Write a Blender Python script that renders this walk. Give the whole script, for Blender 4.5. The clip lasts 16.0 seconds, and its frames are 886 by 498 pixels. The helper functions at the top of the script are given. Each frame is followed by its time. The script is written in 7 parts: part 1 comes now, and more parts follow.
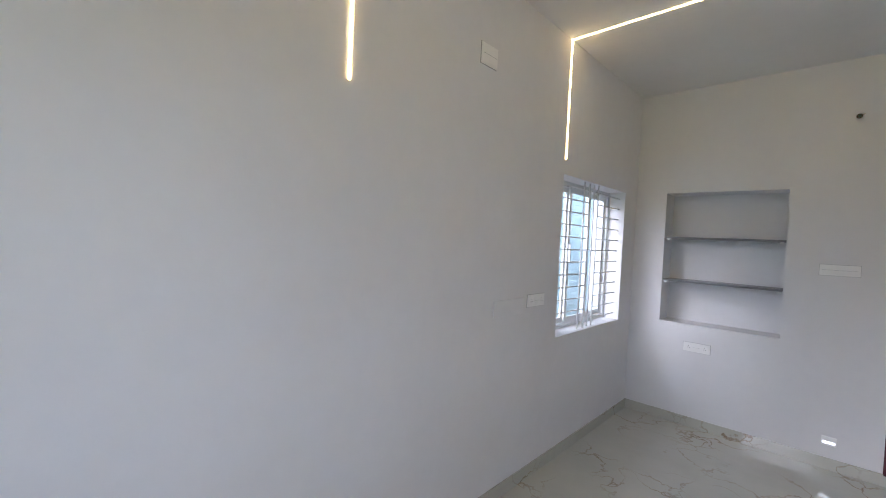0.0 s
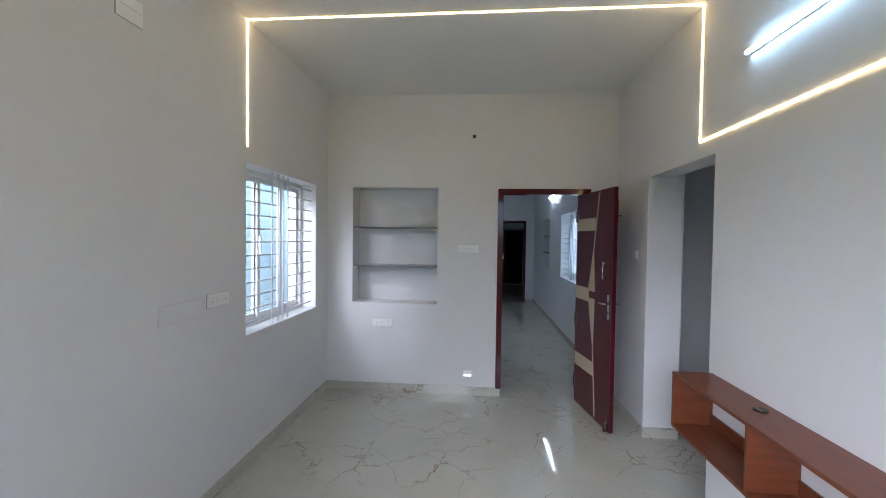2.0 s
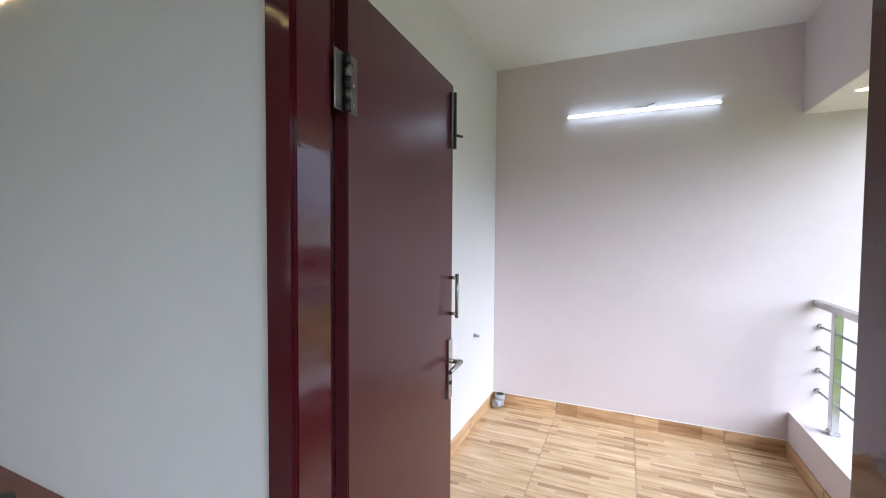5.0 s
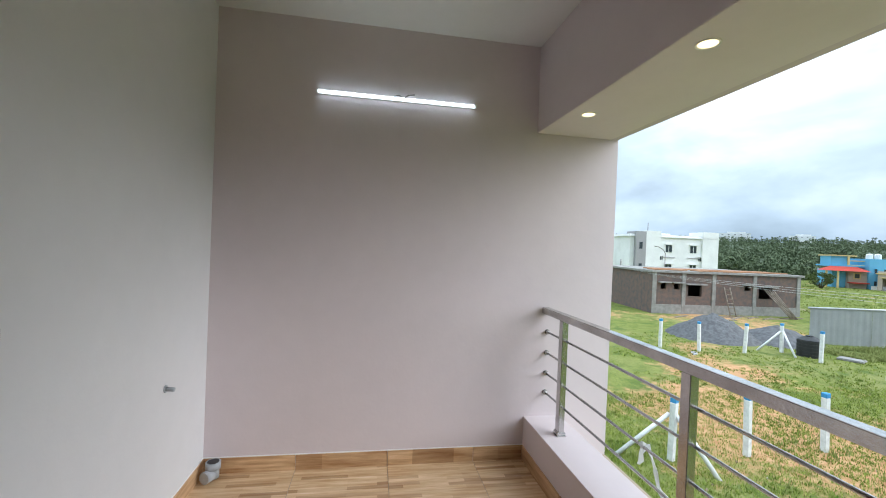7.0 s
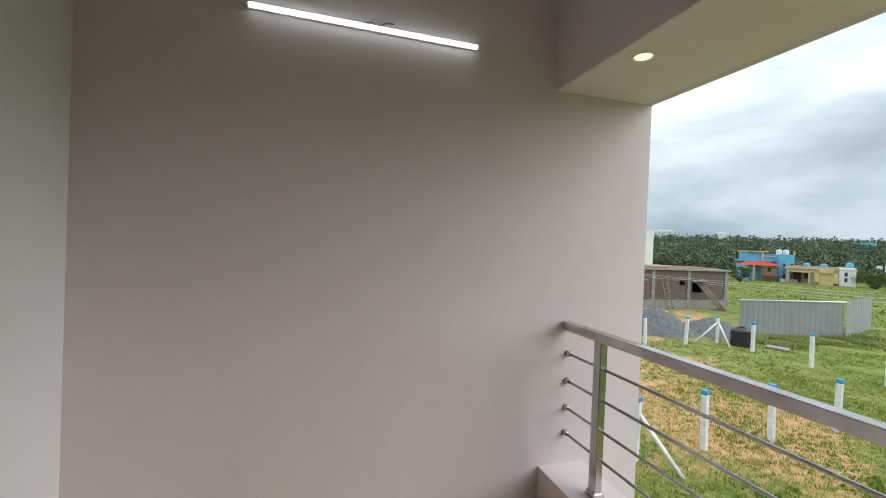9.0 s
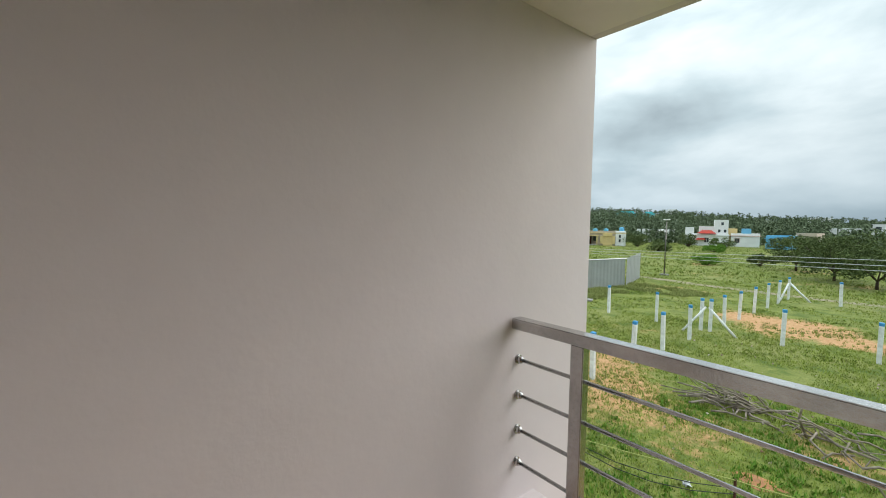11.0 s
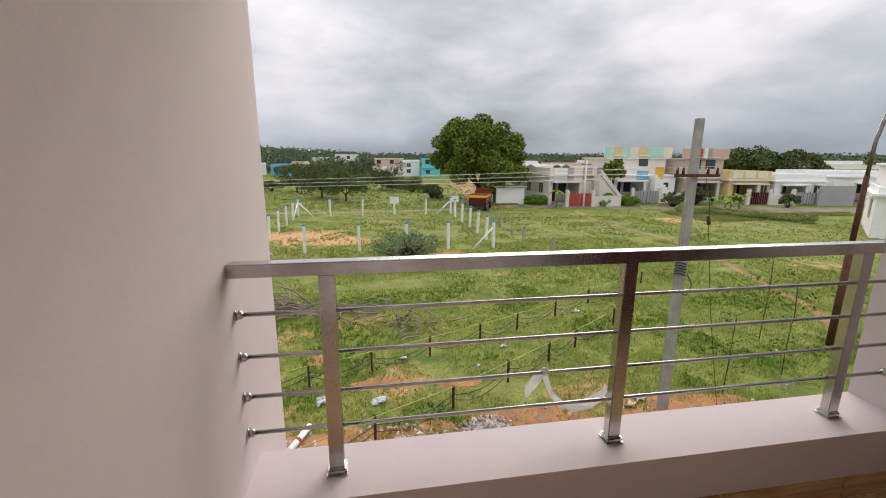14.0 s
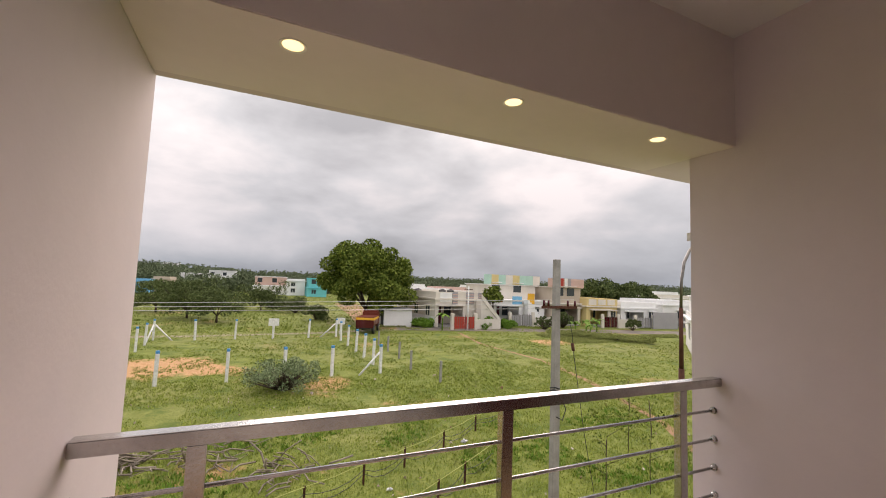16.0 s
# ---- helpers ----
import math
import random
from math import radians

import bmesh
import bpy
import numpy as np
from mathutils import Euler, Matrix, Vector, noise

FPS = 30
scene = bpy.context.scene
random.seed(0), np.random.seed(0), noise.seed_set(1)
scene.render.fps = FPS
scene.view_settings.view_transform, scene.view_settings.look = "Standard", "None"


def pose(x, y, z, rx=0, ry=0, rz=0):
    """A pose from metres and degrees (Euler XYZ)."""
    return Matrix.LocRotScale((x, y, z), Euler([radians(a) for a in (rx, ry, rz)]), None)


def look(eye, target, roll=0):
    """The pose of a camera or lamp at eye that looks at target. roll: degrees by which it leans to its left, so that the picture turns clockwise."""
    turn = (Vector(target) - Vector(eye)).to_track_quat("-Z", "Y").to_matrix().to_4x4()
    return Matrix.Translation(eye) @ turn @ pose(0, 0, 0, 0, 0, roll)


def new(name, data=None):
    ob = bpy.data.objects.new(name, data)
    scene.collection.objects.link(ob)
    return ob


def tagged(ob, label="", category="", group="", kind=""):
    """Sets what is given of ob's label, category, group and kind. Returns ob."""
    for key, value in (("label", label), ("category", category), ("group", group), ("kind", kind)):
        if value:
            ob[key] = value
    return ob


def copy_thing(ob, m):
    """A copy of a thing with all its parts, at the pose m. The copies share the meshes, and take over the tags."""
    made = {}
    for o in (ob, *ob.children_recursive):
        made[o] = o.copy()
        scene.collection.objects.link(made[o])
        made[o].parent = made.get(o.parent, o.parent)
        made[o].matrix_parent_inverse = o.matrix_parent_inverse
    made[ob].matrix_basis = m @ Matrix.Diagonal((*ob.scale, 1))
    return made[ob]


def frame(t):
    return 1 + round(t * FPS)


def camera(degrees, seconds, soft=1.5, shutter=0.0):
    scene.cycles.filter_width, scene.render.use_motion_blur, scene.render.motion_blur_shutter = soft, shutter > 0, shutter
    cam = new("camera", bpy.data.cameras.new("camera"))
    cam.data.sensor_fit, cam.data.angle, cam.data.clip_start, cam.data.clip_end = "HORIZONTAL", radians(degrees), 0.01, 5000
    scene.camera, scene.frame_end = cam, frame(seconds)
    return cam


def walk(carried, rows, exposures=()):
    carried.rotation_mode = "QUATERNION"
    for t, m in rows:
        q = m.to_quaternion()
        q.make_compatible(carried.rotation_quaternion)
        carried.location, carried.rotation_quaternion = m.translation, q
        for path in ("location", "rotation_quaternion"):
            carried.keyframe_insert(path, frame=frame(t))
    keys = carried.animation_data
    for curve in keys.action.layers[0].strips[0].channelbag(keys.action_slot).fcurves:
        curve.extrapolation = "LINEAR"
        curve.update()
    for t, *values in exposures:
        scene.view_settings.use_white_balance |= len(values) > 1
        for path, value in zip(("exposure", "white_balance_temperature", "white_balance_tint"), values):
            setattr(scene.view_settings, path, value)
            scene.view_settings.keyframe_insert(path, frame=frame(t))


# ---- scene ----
cam = camera(94.3, 16.0, 1.0)
PATH = [
    (0, (1.507, -4.482, 1.59), (0.132, -3.031, 1.537), 2.8),
    (0.5, (1.521, -4.458, 1.581), (0.469, -2.758, 1.531), 2.4),
    (1, (1.546, -4.441, 1.583), (0.796, -2.587, 1.533), 1.9),
    (1.5, (1.595, -4.431, 1.589), (1.129, -2.487, 1.537), 1.3),
    (2, (1.662, -4.413, 1.594), (1.49, -2.421, 1.543), 0.8),
    (2.5, (1.74, -4.372, 1.597), (1.871, -2.378, 1.54), 0.4),
    (3, (1.855, -4.328, 1.588), (2.327, -2.386, 1.522), 0.2),
    (3.5, (2.011, -4.275, 1.586), (2.867, -2.469, 1.506), 0.2),
    (4, (2.152, -4.17, 1.571), (3.408, -2.616, 1.479), 0.4),
    (4.5, (2.306, -4.018, 1.571), (3.902, -2.815, 1.478), 0.6),
    (5, (2.486, -3.946, 1.555), (4.311, -3.13, 1.48), 0.4),
    (5.2, (2.573, -3.929, 1.553), (4.459, -3.266, 1.482), 0.5),
    (7.3, (3.328, -3.871, 1.54), (5.284, -4.289, 1.53), 2.3),
    (7.5, (3.4, -3.864, 1.534), (5.347, -4.319, 1.528), 2.2),
    (8, (3.63, -3.802, 1.525), (5.567, -4.302, 1.52), 2.3),
    (8.2, (3.711, -3.797, 1.531), (5.646, -4.305, 1.524), 2.3),
    (10.3, (4.641, -3.842, 1.501), (6.417, -4.758, 1.427), 1.7),
    (10.5, (4.709, -3.846, 1.505), (6.442, -4.842, 1.419), 1.5),
    (11, (4.92, -3.849, 1.509), (6.48, -5.094, 1.382), 0.8),
    (11.5, (5.13, -3.778, 1.503), (6.45, -5.268, 1.305), 0.1),
    (12, (5.293, -3.755, 1.48), (6.315, -5.449, 1.192), -0.4),
    (12.5, (5.416, -3.798, 1.462), (6.097, -5.642, 1.088), -1.0),
    (13, (5.478, -3.799, 1.468), (5.797, -5.724, 1.027), -1.2),
    (13.5, (5.545, -3.796, 1.46), (5.52, -5.741, 0.995), -0.5),
    (14, (5.573, -3.79, 1.452), (5.252, -5.716, 1.02), 0.3),
    (14.5, (5.59, -3.755, 1.472), (5.036, -5.649, 1.143), 1.3),
    (15, (5.596, -3.715, 1.508), (4.889, -5.579, 1.343), 2.0),
    (15.5, (5.604, -3.702, 1.545), (4.813, -5.539, 1.562), 2.2),
    (16, (5.618, -3.684, 1.585), (4.791, -5.498, 1.746), 2.2),
]
walk(cam, [(t, look(eye, target, roll)) for t, eye, target, roll in PATH],
     exposures=[(0.0, 2.05, 5620, 18), (2.5, 2.06, 5450, 14), (3.6, 1.90, 5380, 12), (4.4, 1.72, 5400, 11), (5.2, 1.58, 5520, 9), (7.3, 0.56, 6000, 7), (8.2, 0.40, 6280, 7),
                (10.3, 0.35, 6450, 6), (11.0, 0.3, 6450, 3), (11.6, 0.27, 6500, 5), (12.5, 0.22, 6950, 15), (13.5, 0.22, 7150, 21), (14.5, 0.25, 7000, 17), (15.5, 0.28, 7050, 16), (16.0, 0.3, 7550, 24)])

# ---- world and sun ----
world = bpy.data.worlds.new("overcast_sky")
scene.world = world
world.use_nodes = True
wn, wl = world.node_tree.nodes, world.node_tree.links
wn.clear()
SUN_ELEV, SUN_ROT = radians(29), radians(207)


def wnode(kind, **props):
    n = wn.new(kind)
    for k, v in props.items():
        if k in n.inputs:
            n.inputs[k].default_value = v
    return n


w_out = wnode("ShaderNodeOutputWorld")
w_bg = wnode("ShaderNodeBackground", Strength=1.0)
w_sky = wnode("ShaderNodeTexSky")
w_sky.sky_type, w_sky.sun_disc, w_sky.sun_elevation, w_sky.sun_rotation = "NISHITA", False, SUN_ELEV, SUN_ROT
w_dim = wnode("ShaderNodeMixRGB")
w_dim.blend_type = "MULTIPLY"
w_dim.inputs[0].default_value = 1.0
w_dim.inputs[2].default_value = (0.11, 0.11, 0.11, 1)
w_tc = wnode("ShaderNodeTexCoord")
w_sep = wnode("ShaderNodeSeparateXYZ")
w_map = wnode("ShaderNodeMapping")
w_map.inputs["Scale"].default_value = (1.0, 1.0, 2.3)
w_n1 = wnode("ShaderNodeTexNoise", Scale=2.6, Detail=6.0, Roughness=0.5, Distortion=0.15)
w_ramp = wnode("ShaderNodeValToRGB")
cr = w_ramp.color_ramp
cr.elements[0].position, cr.elements[0].color = 0.33, (0.30, 0.345, 0.385, 1)
cr.elements[1].position, cr.elements[1].color = 0.66, (0.69, 0.73, 0.77, 1)
e = cr.elements.new(0.5)
e.color = (0.47, 0.535, 0.585, 1)
w_hor = wnode("ShaderNodeValToRGB")
hr = w_hor.color_ramp
hr.elements[0].position, hr.elements[0].color = 0.0, (0.50, 0.57, 0.64, 1)
hr.elements[1].position, hr.elements[1].color = 1.0, (2.3, 2.3, 2.3, 1)
for pos, v in ((0.05, (0.72, 0.77, 0.82, 1)), (0.16, (0.93, 0.95, 0.97, 1)), (0.45, (1.35, 1.35, 1.33, 1))):
    e = hr.elements.new(pos)
    e.color = v
w_mul = wnode("ShaderNodeMixRGB")
w_mul.blend_type = "MULTIPLY"
w_mul.inputs[0].default_value = 1.0
w_mix = wnode("ShaderNodeMixRGB")
w_mix.inputs[0].default_value = 0.985
wl.new(w_tc.outputs["Generated"], w_map.inputs["Vector"])
wl.new(w_map.outputs[0], w_n1.inputs["Vector"])
wl.new(w_tc.outputs["Generated"], w_sep.inputs[0])
wl.new(w_n1.outputs["Fac"], w_ramp.inputs[0])
wl.new(w_sep.outputs["Z"], w_hor.inputs[0])
wl.new(w_ramp.outputs[0], w_mul.inputs[1])
wl.new(w_hor.outputs[0], w_mul.inputs[2])
wl.new(w_sky.outputs[0], w_dim.inputs[1])
wl.new(w_dim.outputs[0], w_mix.inputs[1])
wl.new(w_mul.outputs[0], w_mix.inputs[2])
# the unseen northern sky is made brighter, added to lift the house fronts
w_side = wnode("ShaderNodeVectorMath")
w_side.operation = "DOT_PRODUCT"
w_side.inputs[1].default_value = (math.sin(SUN_ROT), math.cos(SUN_ROT), 0)
w_gain = wnode("ShaderNodeMapRange", **{"From Min": -1.0, "From Max": 1.0, "To Min": 1.4, "To Max": 1.0})
w_lit = wnode("ShaderNodeVectorMath")
w_lit.operation = "SCALE"
wl.new(w_tc.outputs["Generated"], w_side.inputs[0])
wl.new(w_side.outputs["Value"], w_gain.inputs["Value"])
wl.new(w_mix.outputs[0], w_lit.inputs[0])
wl.new(w_gain.outputs[0], w_lit.inputs["Scale"])
wl.new(w_lit.outputs[0], w_bg.inputs["Color"])
wl.new(w_bg.outputs[0], w_out.inputs["Surface"])

sun = new("sun", bpy.data.lights.new("sun", "SUN"))
sun.data.energy, sun.data.angle, sun.data.color = 1.85, radians(50), (1.0, 0.95, 0.92)
sun.matrix_world = Matrix.Translation((0, 0, 60)) @ Vector((-math.sin(SUN_ROT) * math.cos(SUN_ELEV), -math.cos(SUN_ROT) * math.cos(SUN_ELEV), -math.sin(SUN_ELEV))).to_track_quat("-Z", "Y").to_matrix().to_4x4()


# ---- materials ----
def material(name, color, rough=0.6, metal=0.0, spec=0.5, vary=0.0, scale=3.0, bump=0.0, bscale=60.0, color2=None, emit=None, power=0.0, per_object=0.0):
    """A procedural surface: base colour varied at two scales, with fine relief."""
    m = bpy.data.materials.new(name)
    m.use_nodes = True
    nt, nl = m.node_tree.nodes, m.node_tree.links
    b = nt["Principled BSDF"]
    b.inputs["Roughness"].default_value, b.inputs["Metallic"].default_value = rough, metal
    b.inputs["Specular IOR Level"].default_value = spec
    b.inputs["Base Color"].default_value = (*color, 1)
    tc = nt.new("ShaderNodeTexCoord")
    if vary or color2:
        n1 = nt.new("ShaderNodeTexNoise")
        n1.inputs["Scale"].default_value, n1.inputs["Detail"].default_value = scale, 5.0
        n2 = nt.new("ShaderNodeTexNoise")
        n2.inputs["Scale"].default_value, n2.inputs["Detail"].default_value = scale * 9, 3.0
        add = nt.new("ShaderNodeMath")
        add.operation = "MULTIPLY_ADD"
        add.inputs[1].default_value = 0.35
        mixer = nt.new("ShaderNodeMixRGB")
        other = color2 or tuple(c * (1 - vary) for c in color)
        mixer.inputs[1].default_value, mixer.inputs[2].default_value = (*color, 1), (*other, 1)
        ramp = nt.new("ShaderNodeMapRange")
        ramp.inputs["From Min"].default_value, ramp.inputs["From Max"].default_value = 0.5, 0.85
        nl.new(tc.outputs["Object"], n1.inputs["Vector"])
        nl.new(tc.outputs["Object"], n2.inputs["Vector"])
        nl.new(n2.outputs["Fac"], add.inputs[0])
        nl.new(n1.outputs["Fac"], add.inputs[2])
        nl.new(add.outputs[0], ramp.inputs["Value"])
        nl.new(ramp.outputs[0], mixer.inputs[0])
        last = mixer.outputs[0]
        if per_object:
            oi = nt.new("ShaderNodeObjectInfo")
            hs = nt.new("ShaderNodeHueSaturation")
            mr = nt.new("ShaderNodeMapRange")
            mr.inputs["To Min"].default_value, mr.inputs["To Max"].default_value = 1 - per_object, 1 + per_object
            nl.new(oi.outputs["Random"], mr.inputs["Value"])
            nl.new(mr.outputs[0], hs.inputs["Value"])
            nl.new(last, hs.inputs["Color"])
            last = hs.outputs[0]
        nl.new(last, b.inputs["Base Color"])
    if bump:
        n3 = nt.new("ShaderNodeTexNoise")
        n3.inputs["Scale"].default_value, n3.inputs["Detail"].default_value = bscale, 4.0
        bp = nt.new("ShaderNodeBump")
        bp.inputs["Strength"].default_value, bp.inputs["Distance"].default_value = bump, 0.01
        nl.new(tc.outputs["Object"], n3.inputs["Vector"])
        nl.new(n3.outputs["Fac"], bp.inputs["Height"])
        nl.new(bp.outputs[0], b.inputs["Normal"])
    if emit:
        b.inputs["Emission Color"].default_value, b.inputs["Emission Strength"].default_value = (*emit, 1), power
    return m


def marble_material():
    """Polished cream-grey vitrified tile with thin brown veins."""
    m = material("polished_marble_tile", (0.60, 0.60, 0.55), 0.05, 0, 0.6)
    nt, nl = m.node_tree.nodes, m.node_tree.links
    b = nt["Principled BSDF"]
    tc = nt.new("ShaderNodeTexCoord")
    warp = nt.new("ShaderNodeTexNoise")
    warp.inputs["Scale"].default_value, warp.inputs["Detail"].default_value = 2.2, 6.0
    mix = nt.new("ShaderNodeMixRGB")
    mix.blend_type = "ADD"
    mix.inputs[0].default_value = 0.85
    vor = nt.new("ShaderNodeTexVoronoi")
    vor.feature = "DISTANCE_TO_EDGE"
    vor.inputs["Scale"].default_value = 2.7
    line = nt.new("ShaderNodeMapRange")
    line.inputs["From Min"].default_value, line.inputs["From Max"].default_value = 0.0, 0.024
    line.inputs["To Min"].default_value, line.inputs["To Max"].default_value = 1.0, 0.0
    keep = nt.new("ShaderNodeTexNoise")
    keep.inputs["Scale"].default_value, keep.inputs["Detail"].default_value = 1.7, 2.0
    gate = nt.new("ShaderNodeMapRange")
    gate.inputs["From Min"].default_value, gate.inputs["From Max"].default_value = 0.45, 0.64
    mul = nt.new("ShaderNodeMath")
    mul.operation = "MULTIPLY"
    cloud = nt.new("ShaderNodeTexNoise")
    cloud.inputs["Scale"].default_value, cloud.inputs["Detail"].default_value = 3.0, 6.0
    base = nt.new("ShaderNodeMixRGB")
    base.inputs[1].default_value, base.inputs[2].default_value = (0.56, 0.55, 0.485, 1), (0.43, 0.42, 0.36, 1)
    veins = nt.new("ShaderNodeMixRGB")
    veins.inputs[2].default_value = (0.25, 0.175, 0.105, 1)
    nl.new(tc.outputs["Object"], warp.inputs["Vector"])
    nl.new(tc.outputs["Object"], mix.inputs[1])
    nl.new(warp.outputs["Color"], mix.inputs[2])
    nl.new(mix.outputs[0], vor.inputs["Vector"])
    nl.new(vor.outputs["Distance"], line.inputs["Value"])
    nl.new(tc.outputs["Object"], keep.inputs["Vector"])
    nl.new(keep.outputs["Fac"], gate.inputs["Value"])
    nl.new(line.outputs[0], mul.inputs[0])
    nl.new(gate.outputs[0], mul.inputs[1])
    nl.new(tc.outputs["Object"], cloud.inputs["Vector"])
    nl.new(cloud.outputs["Fac"], base.inputs[0])
    nl.new(base.outputs[0], veins.inputs[1])
    nl.new(mul.outputs[0], veins.inputs[0])
    nl.new(veins.outputs[0], b.inputs["Base Color"])
    return m


def wood_material(name, dark, light, along="X", scale=6.0, rough=0.45, per_object=0.0, planks=False, coord="Object"):
    """Wood grain drawn out along one axis; planks: short strips of several tones."""
    m = material(name, dark, rough, 0, 0.5)
    nt, nl = m.node_tree.nodes, m.node_tree.links
    b = nt["Principled BSDF"]
    tc = nt.new("ShaderNodeTexCoord")
    mp = nt.new("ShaderNodeMapping")
    mp.inputs["Scale"].default_value = {"X": (0.9, 12, 12), "Y": (12, 0.9, 12), "Z": (12, 12, 0.9)}[along]
    oi = nt.new("ShaderNodeObjectInfo")
    shift = nt.new("ShaderNodeVectorMath")
    shift.operation = "MULTIPLY_ADD"
    shift.inputs[1].default_value = (7.0, 5.0, 3.0)
    n1 = nt.new("ShaderNodeTexNoise")
    n1.inputs["Scale"].default_value, n1.inputs["Detail"].default_value, n1.inputs["Roughness"].default_value = scale, 6.0, 0.6
    ramp = nt.new("ShaderNodeValToRGB")
    ramp.color_ramp.elements[0].position, ramp.color_ramp.elements[0].color = 0.34, (*dark, 1)
    if planks:
        mid = ramp.color_ramp.elements.new(0.44)
        mid.color = (*(d * 0.3 + l * 0.7 for d, l in zip(dark, light)), 1)
    ramp.color_ramp.elements[1].position, ramp.color_ramp.elements[1].color = 0.66, (*light, 1)
    if per_object:
        nl.new(oi.outputs["Random"], shift.inputs[0])
        nl.new(tc.outputs[coord], shift.inputs[2])
        nl.new(shift.outputs[0], mp.inputs["Vector"])
    else:
        nl.new(tc.outputs[coord], mp.inputs["Vector"])
    nl.new(mp.outputs[0], n1.inputs["Vector"])
    nl.new(n1.outputs["Fac"], ramp.inputs[0])
    last = ramp.outputs[0]
    if planks:
        br = nt.new("ShaderNodeTexBrick")
        br.inputs["Scale"].default_value = 1.0
        br.inputs["Brick Width"].default_value, br.inputs["Row Height"].default_value = 0.29, 0.034
        br.inputs["Mortar Size"].default_value = 0.0
        br.inputs["Color1"].default_value, br.inputs["Color2"].default_value = (0, 0, 0, 1), (1, 1, 1, 1)
        br.offset, br.offset_frequency = 0.37, 2
        tone = nt.new("ShaderNodeValToRGB")
        tr_el = tone.color_ramp.elements
        tr_el[0].position, tr_el[0].color = 0.0, (0.50, 0.40, 0.32, 1)
        tr_el[1].position, tr_el[1].color = 1.0, (1.18, 1.22, 1.24, 1)
        for pos, v in ((0.13, (0.62, 0.52, 0.43, 1)), (0.22, (0.98, 0.96, 0.94, 1)), (0.6, (1.08, 1.08, 1.06, 1))):
            el = tr_el.new(pos)
            el.color = v
        mu = nt.new("ShaderNodeMixRGB")
        mu.blend_type = "MULTIPLY"
        mu.inputs[0].default_value = 0.62
        if planks == "Y":
            turn = nt.new("ShaderNodeMapping")
            turn.inputs["Rotation"].default_value = (0, 0, radians(90))
            nl.new(shift.outputs[0] if per_object else tc.outputs[coord], turn.inputs["Vector"])
            nl.new(turn.outputs[0], br.inputs["Vector"])
        else:
            nl.new(tc.outputs[coord], br.inputs["Vector"])
        nl.new(br.outputs["Color"], tone.inputs[0])
        nl.new(last, mu.inputs[1])
        nl.new(tone.outputs[0], mu.inputs[2])
        last = mu.outputs[0]
    nl.new(last, b.inputs["Base Color"])
    return m


